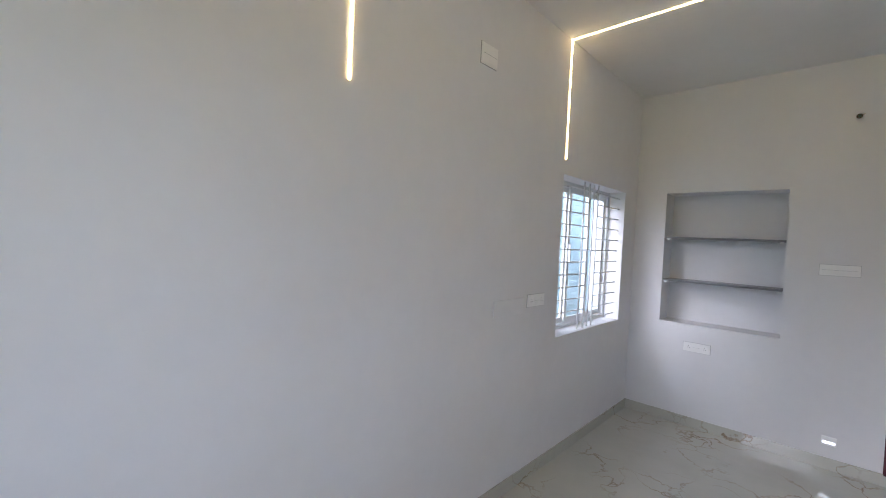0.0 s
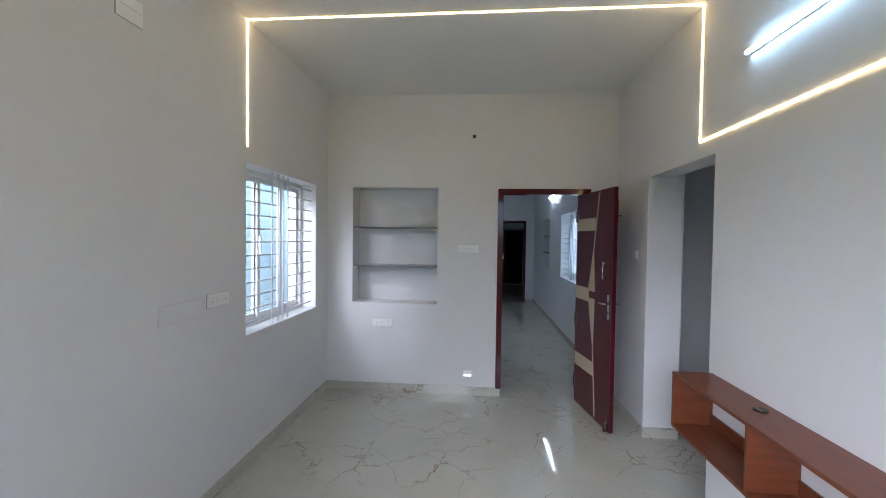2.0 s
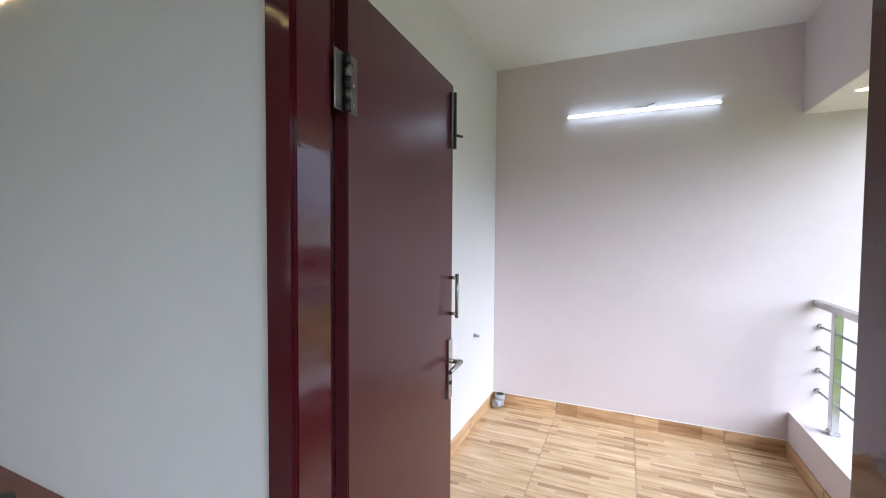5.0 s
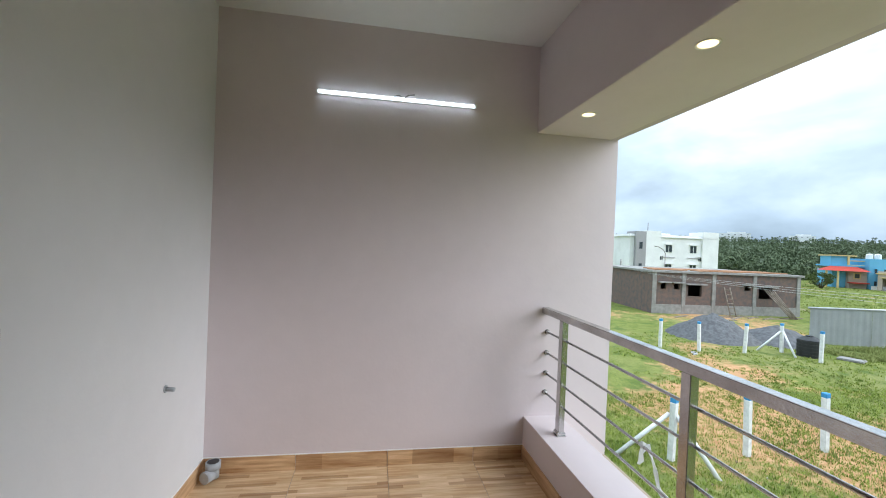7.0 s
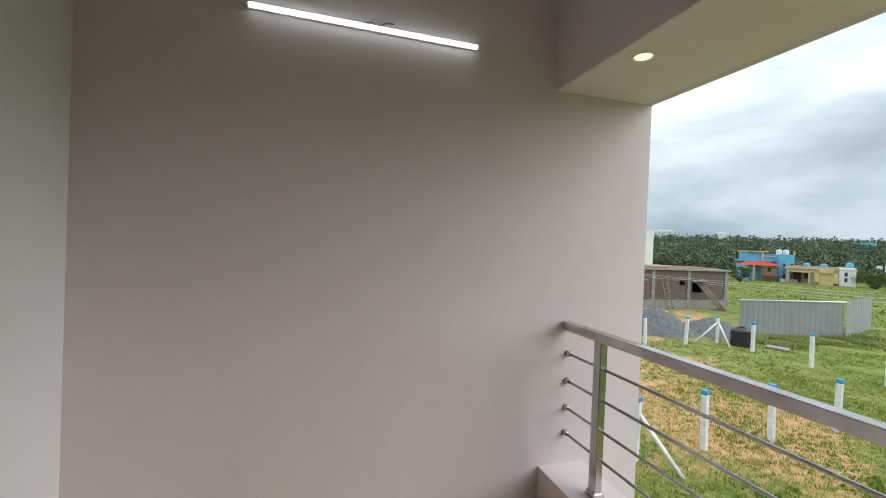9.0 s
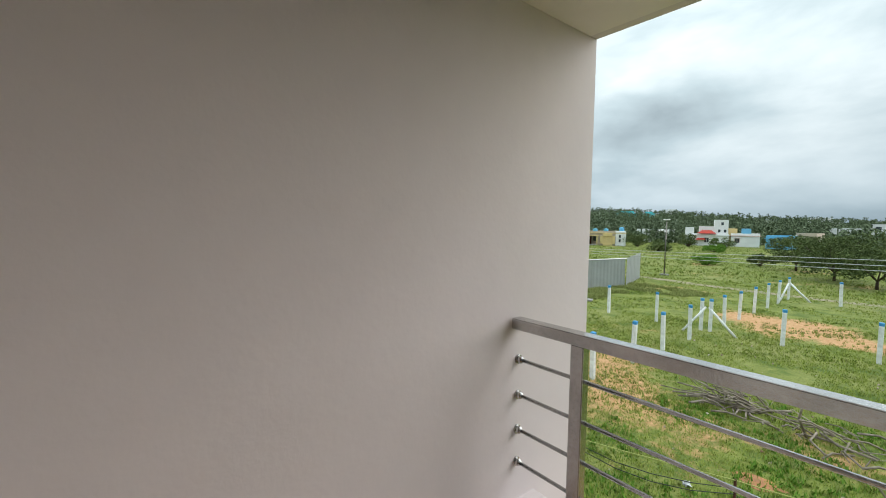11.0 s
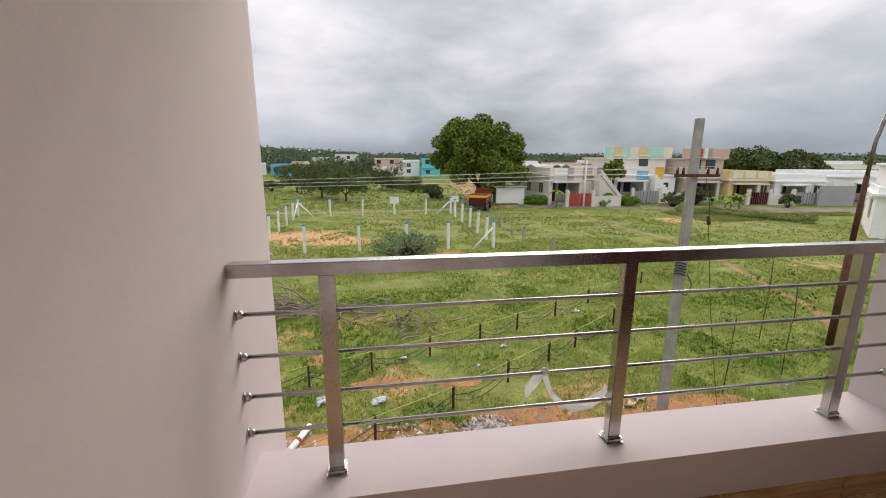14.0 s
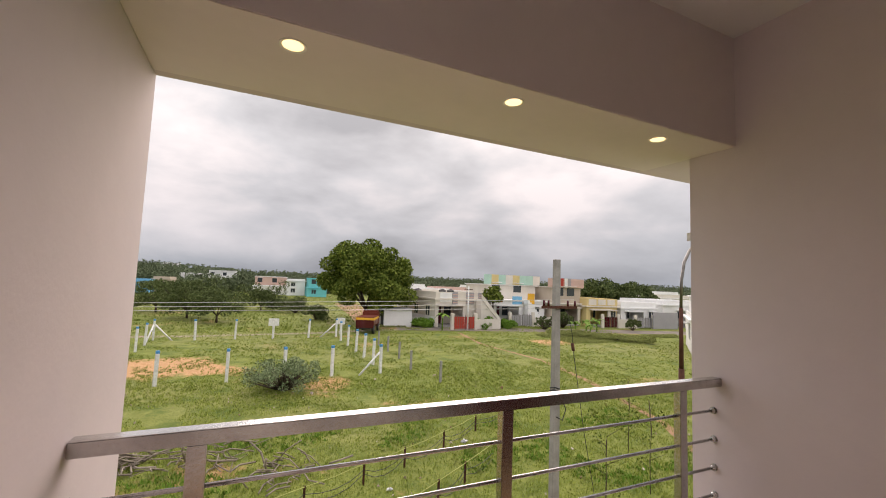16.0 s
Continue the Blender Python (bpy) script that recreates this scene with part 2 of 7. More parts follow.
def ground_material():
    """Wild grass with bare red soil showing through in patches."""
    m = material("grassy_field", (0.10, 0.17, 0.04), 0.95, 0, 0.2)
    nt, nl = m.node_tree.nodes, m.node_tree.links
    b = nt["Principled BSDF"]
    tc = nt.new("ShaderNodeTexCoord")

    def noise_at(scale, detail=6.0, rough=0.6):
        n = nt.new("ShaderNodeTexNoise")
        n.inputs["Scale"].default_value, n.inputs["Detail"].default_value, n.inputs["Roughness"].default_value = scale, detail, rough
        nl.new(tc.outputs["Object"], n.inputs["Vector"])
        return n

    def mixed(fac, a, c, lo, hi):
        mr = nt.new("ShaderNodeMapRange")
        mr.inputs["From Min"].default_value, mr.inputs["From Max"].default_value = lo, hi
        nl.new(fac, mr.inputs["Value"])
        mx = nt.new("ShaderNodeMixRGB")
        nl.new(mr.outputs[0], mx.inputs[0])
        for k, v in ((1, a), (2, c)):
            if isinstance(v, tuple):
                mx.inputs[k].default_value = (*v, 1)
            else:
                nl.new(v, mx.inputs[k])
        return mx.outputs[0]

    g1 = mixed(noise_at(1.6).outputs["Fac"], (0.145, 0.175, 0.032), (0.25, 0.27, 0.068), 0.35, 0.7)
    g2 = mixed(noise_at(0.11, 5).outputs["Fac"], g1, (0.28, 0.265, 0.10), 0.45, 0.72)
    g2 = mixed(noise_at(0.75, 6, 0.65).outputs["Fac"], (0.095, 0.135, 0.026), g2, 0.36, 0.52)
    g3 = mixed(noise_at(14.0, 4).outputs["Fac"], (0.085, 0.135, 0.026), g2, 0.30, 0.52)
    soil = mixed(noise_at(5.0).outputs["Fac"], (0.42, 0.22, 0.10), (0.56, 0.35, 0.18), 0.35, 0.65)
    patch = nt.new("ShaderNodeMath")
    patch.operation = "MULTIPLY_ADD"
    patch.inputs[1].default_value = 0.55
    nl.new(noise_at(2.4, 7, 0.7).outputs["Fac"], patch.inputs[0])
    nl.new(noise_at(0.17, 3).outputs["Fac"], patch.inputs[2])
    field = patch.outputs[0]
    for cx, cy, reach in ((10.3, -28.5, 4.2), (10.2, -29.0, 3.4), (6.8, -27.5, 2.0), (12.5, -19.0, 2.4), (11.6, -14.0, 4.5), (2.0, -23.8, 1.6), (4.0, -9.6, 3.0), (0.2, -9.6, 2.4), (7.5, -9.6, 2.2), (28.5, -31.0, 8.0), (15.0, -16.0, 5.5), (18.0, -19.5, 3.5), (5.0, -12.0, 1.3), (-18.0, -33.0, 2.2)):
        dist = nt.new("ShaderNodeVectorMath")
        dist.operation = "DISTANCE"
        dist.inputs[1].default_value = (cx, cy, 0)
        nl.new(tc.outputs["Object"], dist.inputs[0])
        near = nt.new("ShaderNodeMapRange")
        near.inputs["From Min"].default_value, near.inputs["From Max"].default_value = reach * 0.2, reach
        near.inputs["To Min"].default_value, near.inputs["To Max"].default_value = 0.21, 0.0
        nl.new(dist.outputs["Value"], near.inputs["Value"])
        sm = nt.new("ShaderNodeMath")
        nl.new(field, sm.inputs[0])
        nl.new(near.outputs[0], sm.inputs[1])
        field = sm.outputs[0]
    last = mixed(field, g3, soil, 0.89, 1.02)
    nl.new(last, b.inputs["Base Color"])
    bp = nt.new("ShaderNodeBump")
    bp.inputs["Strength"].default_value, bp.inputs["Distance"].default_value = 0.7, 0.06
    nl.new(noise_at(9.0, 6, 0.7).outputs["Fac"], bp.inputs["Height"])
    nl.new(bp.outputs[0], b.inputs["Normal"])
    return m


M_WALL = material("white_emulsion_paint", (0.74, 0.735, 0.74), 0.75, 0, 0.25, 0.05, 1.3, 0.06, 45)
M_LILAC = material("lilac_wall_paint", (0.71, 0.635, 0.645), 0.8, 0, 0.2, 0.06, 1.1, 0.08, 40)
M_OUTWALL = material("pale_blue_outer_paint", (0.46, 0.56, 0.58), 0.85, 0, 0.2, 0.15, 0.8, 0.1, 20)
M_CEIL = material("white_ceiling_paint", (0.78, 0.78, 0.77), 0.85, 0, 0.2, 0.04, 1.5, 0.05, 40)
M_SOFFIT = material("pale_cream_soffit_paint", (0.80, 0.735, 0.71), 0.8, 0, 0.2, 0.05, 1.4, 0.05, 40)
M_FLOOR = marble_material()
M_SKIRT = material("pale_marble_skirting", (0.50, 0.50, 0.46), 0.15, 0, 0.5, 0.18, 4.0)
M_MAROON = material("maroon_gloss_enamel", (0.085, 0.009, 0.016), 0.07, 0, 0.5, 0.25, 2.0, 0.03, 30)
M_DOOR = material("maroon_satin_laminate", (0.092, 0.018, 0.024), 0.28, 0, 0.4, 0.18, 3.0, 0.02, 120)
M_CREAM = material("cream_door_inlay", (0.55, 0.46, 0.32), 0.4, 0, 0.4, 0.1, 8.0)
M_CABINET = wood_material("reddish_brown_veneer", (0.125, 0.035, 0.015), (0.175, 0.052, 0.021), "Y", 3.5, 0.33)
M_CABINET_END = wood_material("reddish_brown_veneer_end", (0.125, 0.035, 0.015), (0.175, 0.052, 0.021), "X", 3.5, 0.33)
M_STEEL = material("brushed_steel", (0.62, 0.61, 0.60), 0.23, 1.0, 0.5, 0.28, 7.0, 0.05, 90)
M_STEEL_DARK = material("weathered_steel", (0.24, 0.22, 0.20), 0.35, 1.0, 0.5, 0.4, 9.0)
M_BLACK = material("black_plastic", (0.015, 0.015, 0.016), 0.4)
M_SWITCH = material("white_switch_plastic", (0.88, 0.88, 0.87), 0.35, 0, 0.5, 0.03, 12)
M_GREYLINE = material("grey_switch_shadow_gap", (0.36, 0.36, 0.37), 0.5)
M_WHITEBAR = material("white_painted_steel_bar", (0.72, 0.72, 0.72), 0.4, 0, 0.5, 0.08, 12)
M_UPVC = material("white_upvc_frame", (0.72, 0.74, 0.75), 0.3, 0, 0.5, 0.04, 9)
M_SHELF = material("grey_granite_shelf", (0.23, 0.23, 0.24), 0.25, 0, 0.5, 0.3, 25)
M_LED = material("warm_led_diffuser", (0.9, 0.85, 0.7), 0.5, 0, 0.3, emit=(1.0, 0.66, 0.25), power=4.2)
M_FOOT = material("foot_light_diffuser", (0.9, 0.95, 1.0), 0.5, 0, 0.3, emit=(0.9, 0.96, 1.0), power=0.9)
M_TUBE_HALL = material("bright_tube_diffuser", (0.9, 0.95, 1.0), 0.5, 0, 0.3, emit=(0.62, 0.90, 1.0), power=6.0)
M_TUBE_FAR = material("bright_tube_diffuser_far", (0.9, 0.95, 1.0), 0.5, 0, 0.3, emit=(0.84, 0.94, 1.0), power=18.0)
M_TUBE_BALCONY = material("soft_tube_diffuser", (0.9, 0.95, 1.0), 0.5, 0, 0.3, emit=(0.86, 0.95, 1.0), power=3.2)
M_DOWN = material("warm_downlight_diffuser", (0.9, 0.85, 0.7), 0.5, 0, 0.3, emit=(1.0, 0.74, 0.36), power=1.5)
M_TILE = wood_material("strip_wood_look_tile", (0.52, 0.33, 0.17), (0.76, 0.57, 0.36), "Y", 3.0, 0.25, 1.0, "Y")
M_TILE_SK = wood_material("strip_wood_look_skirting", (0.38, 0.20, 0.085), (0.72, 0.50, 0.29), "Y", 3.0, 0.3, 1.0, "Y")
M_TILE_SKX = wood_material("strip_wood_look_skirting_across", (0.38, 0.20, 0.085), (0.72, 0.50, 0.29), "X", 3.0, 0.3, 1.0)
M_GROUT = material("tan_tile_grout", (0.46, 0.37, 0.28), 0.9, vary=0.2)
M_PVC = material("grey_pvc_pipe", (0.42, 0.45, 0.48), 0.4, vary=0.15, scale=8)
M_GROUND = ground_material()
M_CONCRETE = material("aged_concrete", (0.34, 0.33, 0.31), 0.9, 0, 0.3, 0.3, 3.0, 0.3, 25)
M_POST = material("whitewashed_concrete_post", (0.80, 0.80, 0.79), 0.85, 0, 0.3, 0.25, 6.0, 0.2, 25)
M_BLUE = material("blue_post_paint", (0.06, 0.30, 0.62), 0.7, vary=0.2, scale=8)
M_ROAD = material("dusty_asphalt", (0.15, 0.135, 0.12), 0.95, 0, 0.3, 0.3, 0.6, 0.3, 12, color2=(0.26, 0.21, 0.17))
M_TRACK = material("trodden_grey_earth", (0.33, 0.27, 0.20), 0.95, 0, 0.2, 0.3, 0.9, 0.3, 9, color2=(0.24, 0.23, 0.12))
M_DIRT = material("bare_red_earth", (0.40, 0.235, 0.14), 0.95, 0, 0.2, 0.2, 0.5, 0.3, 9, color2=(0.27, 0.16, 0.09))


def glass_material():
    m = bpy.data.materials.new("window_glass")
    m.use_nodes = True
    b = m.node_tree.nodes["Principled BSDF"]
    b.inputs["Base Color"].default_value = (0.93, 0.97, 1.0, 1)
    b.inputs["Roughness"].default_value, b.inputs["Transmission Weight"].default_value, b.inputs["IOR"].default_value = 0.03, 1.0, 1.45
    return m


M_GLASS = glass_material()


# ---- mesh helpers ----
def box(bm, x0, x1, y0, y1, z0, z1):
    vs = [bm.verts.new(p) for p in ((x0, y0, z0), (x1, y0, z0), (x1, y1, z0), (x0, y1, z0), (x0, y0, z1), (x1, y0, z1), (x1, y1, z1), (x0, y1, z1))]
    for q in ((0, 3, 2, 1), (4, 5, 6, 7), (0, 1, 5, 4), (1, 2, 6, 5), (2, 3, 7, 6), (3, 0, 4, 7)):
        bm.faces.new([vs[k] for k in q])
    return bm


def boxes(*rows):
    bm = bmesh.new()
    for r in rows:
        box(bm, *r)
    return bm


def rbox(x0, x1, y0, y1, z0, z1, r=0.004, seg=2):
    """A box with rounded edges."""
    bm = boxes((x0, x1, y0, y1, z0, z1))
    bmesh.ops.bevel(bm, geom=bm.edges[:], offset=r, segments=seg, affect="EDGES")
    return bm


def tube(bm, a, b, r0, r1=None, n=10, caps=True):
    """A round bar from a to b, tapering from r0 to r1."""
    a, b = Vector(a), Vector(b)
    r1 = r0 if r1 is None else r1
    q = (b - a).to_track_quat("Z", "Y")
    rings = []
    for p, r in ((a, r0), (b, r1)):
        rings.append([bm.verts.new(p + q @ Vector((r * math.cos(k * math.tau / n), r * math.sin(k * math.tau / n), 0))) for k in range(n)])
    for k in range(n):
        bm.faces.new((rings[0][k], rings[0][(k + 1) % n], rings[1][(k + 1) % n], rings[1][k])).smooth = True
    if caps:
        bm.faces.new(rings[0][::-1])
        bm.faces.new(rings[1])
    return bm


def tubes(*rows, n=10):
    bm = bmesh.new()
    for r in rows:
        tube(bm, *r, n=n)
    return bm


def polyline(bm, pts, r, n=6):
    """One continuous round bar swept along a line of points."""
    pts = [Vector(p) for p in pts]
    rings = []
    for k, p in enumerate(pts):
        q = (pts[min(k + 1, len(pts) - 1)] - pts[max(k - 1, 0)]).to_track_quat("Z", "Y")
        rings.append([bm.verts.new(p + q @ Vector((r * math.cos(j * math.tau / n), r * math.sin(j * math.tau / n), 0))) for j in range(n)])
    for a, b in zip(rings, rings[1:]):
        for j in range(n):
            bm.faces.new((a[j], a[(j + 1) % n], b[(j + 1) % n], b[j])).smooth = True
    bm.faces.new(rings[0][::-1])
    bm.faces.new(rings[-1])
    return bm


def mesh_of(bm, name, mat):
    me = bpy.data.meshes.new(name)
    bm.normal_update()
    bm.to_mesh(me)
    bm.free()
    if mat:
        me.materials.append(mat)
    return me


def part(name, bm, mat, parent, label=""):
    """One mesh object under a thing or under a part."""
    ob = new(name, mesh_of(bm, name, mat))
    ob.parent = parent
    return tagged(ob, label)


def solid(name, bm, mat, label="", category="", group="", kind=""):
    return tagged(new(name, mesh_of(bm, name, mat)), label, category, group, kind)


def thing(name, label, category, at=(0, 0, 0), rz=0.0, group="", kind=""):
    ob = new(name)
    ob.matrix_world = pose(*at, 0, 0, rz)
    return tagged(ob, label, category, group, kind)


# ---- measures of the house ----
W, TH = 3.09, 0.20           # hall width, wall thickness
CEIL = 3.13
HF = -0.09                   # hall floor; the skirting tops out at 0
SY = -5.272                  # south face of the hall
BX, BY0, BY1 = 6.035, -2.867, -5.647   # balcony: outer wall, inner wall, front edge
BF, BC = 0.03, 2.99          # balcony floor and ceiling
GZ = -3.3                    # ground


def structure(name, bm, mat, label):
    return solid(name, bm, mat, label, "", "", "structure")


# hall walls
structure("wall_west", boxes((-0.23, 0, SY, -1.6, HF, CEIL), (-0.23, 0, -0.324, 0, HF, CEIL), (-0.23, 0, -1.6, -0.324, HF, 0.87), (-0.23, 0, -1.6, -0.324, 2.12, CEIL)), M_WALL, "white painted plaster wall with a window opening")
NX0, NX1, NZ0, NZ1, ND = 0.285, 1.22, 0.88, 2.14, 0.26
DA0, DA1, DAT = 1.862, 2.82, 2.13
structure("wall_north", boxes((-0.23, NX0, 0, 0.30, HF, CEIL), (NX1, DA0, 0, 0.30, HF, CEIL), (NX0, NX1, 0, 0.30, HF, NZ0), (NX0, NX1, 0, 0.30, NZ1, CEIL), (NX0, NX1, ND, 0.30, NZ0, NZ1),
                              (DA1, 3.6, 0, 0.30, HF, CEIL), (DA0, DA1, 0, 0.30, DAT, CEIL)), M_WALL, "white painted plaster wall with shelf niche and doorway")
OP0, OP1, OPT = -1.765, -0.784, 2.135
DB0, DB1, DBT = -4.293, -3.305, 2.166
structure("wall_east", boxes((W, W + TH, OP1, 0, HF, CEIL), (W + TH, 3.38, OP1, 0, HF, CEIL), (W, W + TH, OP0, OP1, OPT, CEIL), (W, W + TH, DB1, OP0, HF, CEIL), (W, W + TH, DB0, DB1, DBT, CEIL),
                             (W, W + TH, SY, DB0, HF, CEIL)), M_WALL, "white painted plaster wall with passage and balcony door")
# the south opening is never in view; added so daylight brightens the hall
structure("wall_south", boxes((-0.23, 0.45, SY, SY + 0.2, HF, CEIL), (2.35, W, SY, SY + 0.2, HF, CEIL), (0.45, 2.35, SY, SY + 0.2, HF, 0.95), (0.45, 2.35, SY, SY + 0.2, 2.45, CEIL)), M_WALL, "white painted plaster wall with unseen added daylight opening")
structure("floor_hall", boxes((-0.23, W, SY, 11.2, HF - 0.12, HF), (W, 5.3, BY0, 11.2, HF - 0.12, HF), (W, W + 0.11, DB0, DB1, HF - 0.12, HF)), M_FLOOR, "polished cream marble tiles with brown veins")
structure("ceiling_hall", boxes((-0.23, W + TH, SY, 0.3, CEIL, CEIL + 0.15)), M_CEIL, "plain white painted ceiling")
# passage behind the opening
# small east opening, out of view, is added to let sky light in
structure("wall_passage", boxes((5.1, 5.3, -1.85, 0.3, HF, CEIL), (5.1, 5.3, -2.65, -2.35, HF, CEIL), (5.1, 5.3, -2.35, -1.85, HF, 1.25), (5.1, 5.3, -2.35, -1.85, 1.85, CEIL), (W + TH, 5.3, -2.72, -2.65, HF, CEIL), (3.6, 5.3, 0.1, 0.3, HF, CEIL)), M_WALL, "plain painted wall of the dim passage, unseen opening added")
structure("ceiling_passage", boxes((W + TH, 5.3, -2.72, 0.3, CEIL, CEIL + 0.15)), M_CEIL, "plain white ceiling of the passage")
# second room
R2, FY = 3.15, 6.8
structure("wall_bedroom_east", boxes((R2, R2 + 0.25, 0.3, 1.9, HF, CEIL), (R2, R2 + 0.25, 3.19, 4.4, HF, CEIL), (R2, R2 + 0.25, 5.25, FY, HF, CEIL), (R2, R2 + 0.25, 1.9, 3.19, HF, 0.93), (R2, R2 + 0.25, 1.9, 3.19, 2.05, CEIL),
                                     (R2, R2 + 0.25, 4.4, 5.25, HF, 0.95), (R2, R2 + 0.25, 4.4, 5.25, 2.05, CEIL), (R2 + 0.2, R2 + 0.25, 4.4, 5.25, 0.95, 2.05)), M_WALL, "white painted wall with window and shelf niche")
structure("wall_bedroom_north", boxes((-0.6, 1.98, FY, FY + 0.2, HF, CEIL), (2.93, 3.6, FY, FY + 0.2, HF, CEIL), (1.98, 2.93, FY, FY + 0.2, 2.10, CEIL)), M_WALL, "white painted wall with a doorway")
structure("wall_bedroom_west", boxes((-0.6, -0.4, 0.3, FY, HF, CEIL)), M_WALL, "plain white painted wall")
structure("ceiling_bedroom", boxes((-0.6, R2 + 0.25, 0.3, 11.2, CEIL, CEIL + 0.15), (R2 + 0.25, 4.3, FY, 11.2, CEIL, CEIL + 0.15)), M_CEIL, "plain white painted ceiling")
structure("wall_store", boxes((-0.6, 4.3, 11.0, 11.2, HF, CEIL), (-0.6, -0.4, FY + 0.2, 11.0, HF, CEIL), (4.1, 4.3, FY + 0.2, 11.0, HF, CEIL), (3.6, 4.3, FY, FY + 0.2, HF, CEIL)), M_WALL, "plain white walls of the far room")

# balcony
structure("wall_balcony_east", boxes((BX, BX + 0.15, BY1, BY0, -0.1, BC)), M_LILAC, "pale lilac painted plaster wall")
structure("wall_balcony_north", boxes((W + TH, BX + 0.15, BY0, BY0 + 0.147, -0.1, BC)), M_WALL, "white painted plaster wall of the balcony")
structure("wall_balcony_west", boxes((W + TH, W + TH + 0.004, -5.270, DB0, -0.1, BC), (W + TH, W + TH + 0.004, DB1, BY0, -0.1, BC), (W + TH, W + TH + 0.004, DB0, DB1, DBT, BC)), M_LILAC, "pale lilac painted plaster wall beside the door")
structure("ceiling_balcony", boxes((W + TH, BX + 0.15, -5.01, BY0 + 0.15, BC, BC + 0.15)), M_CEIL, "plain white balcony ceiling")
structure("beam_balcony", boxes((W - 0.6, BX + 0.15, BY1, -5.01, 2.38, BC + 0.15)), M_LILAC, "lilac painted boxed beam over the balcony front")
structure("soffit_balcony", boxes((W + TH + 0.006, BX - 0.002, BY1 + 0.06, -5.014, 2.376, 2.379)), M_SOFFIT, "pale cream painted soffit panel of the beam")
structure("ledge_balcony", boxes((W + TH, BX, -5.27, -4.995, -0.12, 0.335)), M_LILAC, "lilac painted low parapet under the railing")
structure("slab_balcony", boxes((W + 0.112, BX + 0.15, BY1, BY0, -0.25, BF - 0.0025)), M_GROUT, "concrete balcony slab with dark grout")
structure("wall_house_base", boxes((-0.22, BX + 0.12, -5.25, 11.2, GZ, -0.25)), M_LILAC, "painted lower storey of the house")

# ground: one sheet to the horizon
bm = bmesh.new()
bmesh.ops.create_grid(bm, x_segments=60, y_segments=60, size=1500)
ground = structure("ground", bm, M_GROUND, "open field of wild grass with bare red soil")
ground.location = (0, 0, GZ)


# ---- fittings ----
def skirting(name, rows, mat=None, label="narrow pale marble skirting"):
    structure(name, boxes(*rows), mat or M_SKIRT, label)


SK = 0.0
skirting("baseboard_hall", [(0, 0.009, SY + 0.2, 0, HF, SK), (0.009, DA0 + 0.05, -0.009, 0, HF, SK), (DA1 - 0.05, W, -0.009, 0, HF, SK), (W - 0.009, W, OP1, -0.009, HF, SK), (W - 0.009, W, DB1, OP0, HF, SK), (W - 0.009, W, SY + 0.2, DB0, HF, SK), (W - 0.009, 3.38, OP1 - 0.009, OP1, HF, SK)], M_FLOOR)
skirting("baseboard_bedroom", [(R2 - 0.009, R2, 0.3, FY, HF, SK), (2.93, R2 - 0.009, FY - 0.009, FY, HF, SK)], M_FLOOR)


def window(name, axis_x, side, y0, y1, z0, z1, label, depth=0.15):
    """White sliding window set in the wall's opening, with a grille of round bars before it. side: +1 the room lies at larger x."""
    w = thing(name, label, "window", (axis_x, y0, z0), kind="structure")
    L, H = y1 - y0, z1 - z0
    xo = -side * depth
    a, b2 = sorted((xo, xo - side * 0.05))
    fr = 0.045
    part("window_frame", boxes((a, b2, 0, L, 0, fr), (a, b2, 0, L, H - fr, H), (a, b2, 0, fr, fr, H - fr), (a, b2, L - fr, L, fr, H - fr)), M_UPVC, w, "white plastic outer frame")
    n = 3
    for k in range(n):
        s0 = fr + k * (L - 2 * fr) / n - (0.012 if k else 0)
        s1 = fr + (k + 1) * (L - 2 * fr) / n + (0.012 if k < n - 1 else 0)
        off = (0.004 if k % 2 else 0.026) * -side
        c, d = sorted((xo + off, xo + off - side * 0.02))
        sr = 0.042
        sash = part("sash", boxes((c, d, s0, s1, fr, fr + sr), (c, d, s0, s1, H - fr - sr, H - fr), (c, d, s0, s0 + sr, fr + sr, H - fr - sr), (c, d, s1 - sr, s1, fr + sr, H - fr - sr)), M_UPVC, w)
        mid = (c + d) / 2
        p = part("pane", boxes((mid - 0.002, mid + 0.002, s0 + sr, s1 - sr, fr + sr, H - fr - sr)), M_GLASS, sash)
        p.visible_shadow = False
        if k == 1:
            e0 = d if side > 0 else c
            part("latch", boxes((min(e0, e0 + side * 0.02), max(e0, e0 + side * 0.02), s0 + 0.012, s0 + 0.03, H * 0.45, H * 0.58)), M_SWITCH, sash)
    gx = -side * 0.055
    for k in range(12):
        z = 0.06 + k * (H - 0.12) / 11
        full = k in (0, 6, 11)
        spans = ((0.0, L),) if full else ((0.0, L * 0.44), (L * 0.58, L))
        for u, v in spans:
            part("grille_bar", tubes(((gx, u, z), (gx, v, z), 0.006), n=8), M_WHITEBAR, w)
    for u in (0.36, 0.44, 0.51, 0.58):
        part("grille_upright", tubes(((gx + 0.012 * side, L * u, 0.0), (gx + 0.012 * side, L * u, H), 0.0065), n=8), M_WHITEBAR, w)
    return w


window("window_1", 0, 1, -1.6, -0.324, 0.87, 2.12, "white sliding window with white horizontal bar grille")
window("window_2", R2, -1, 1.9, 3.19, 0.93, 2.05, "white sliding window with bar grille in the further room")

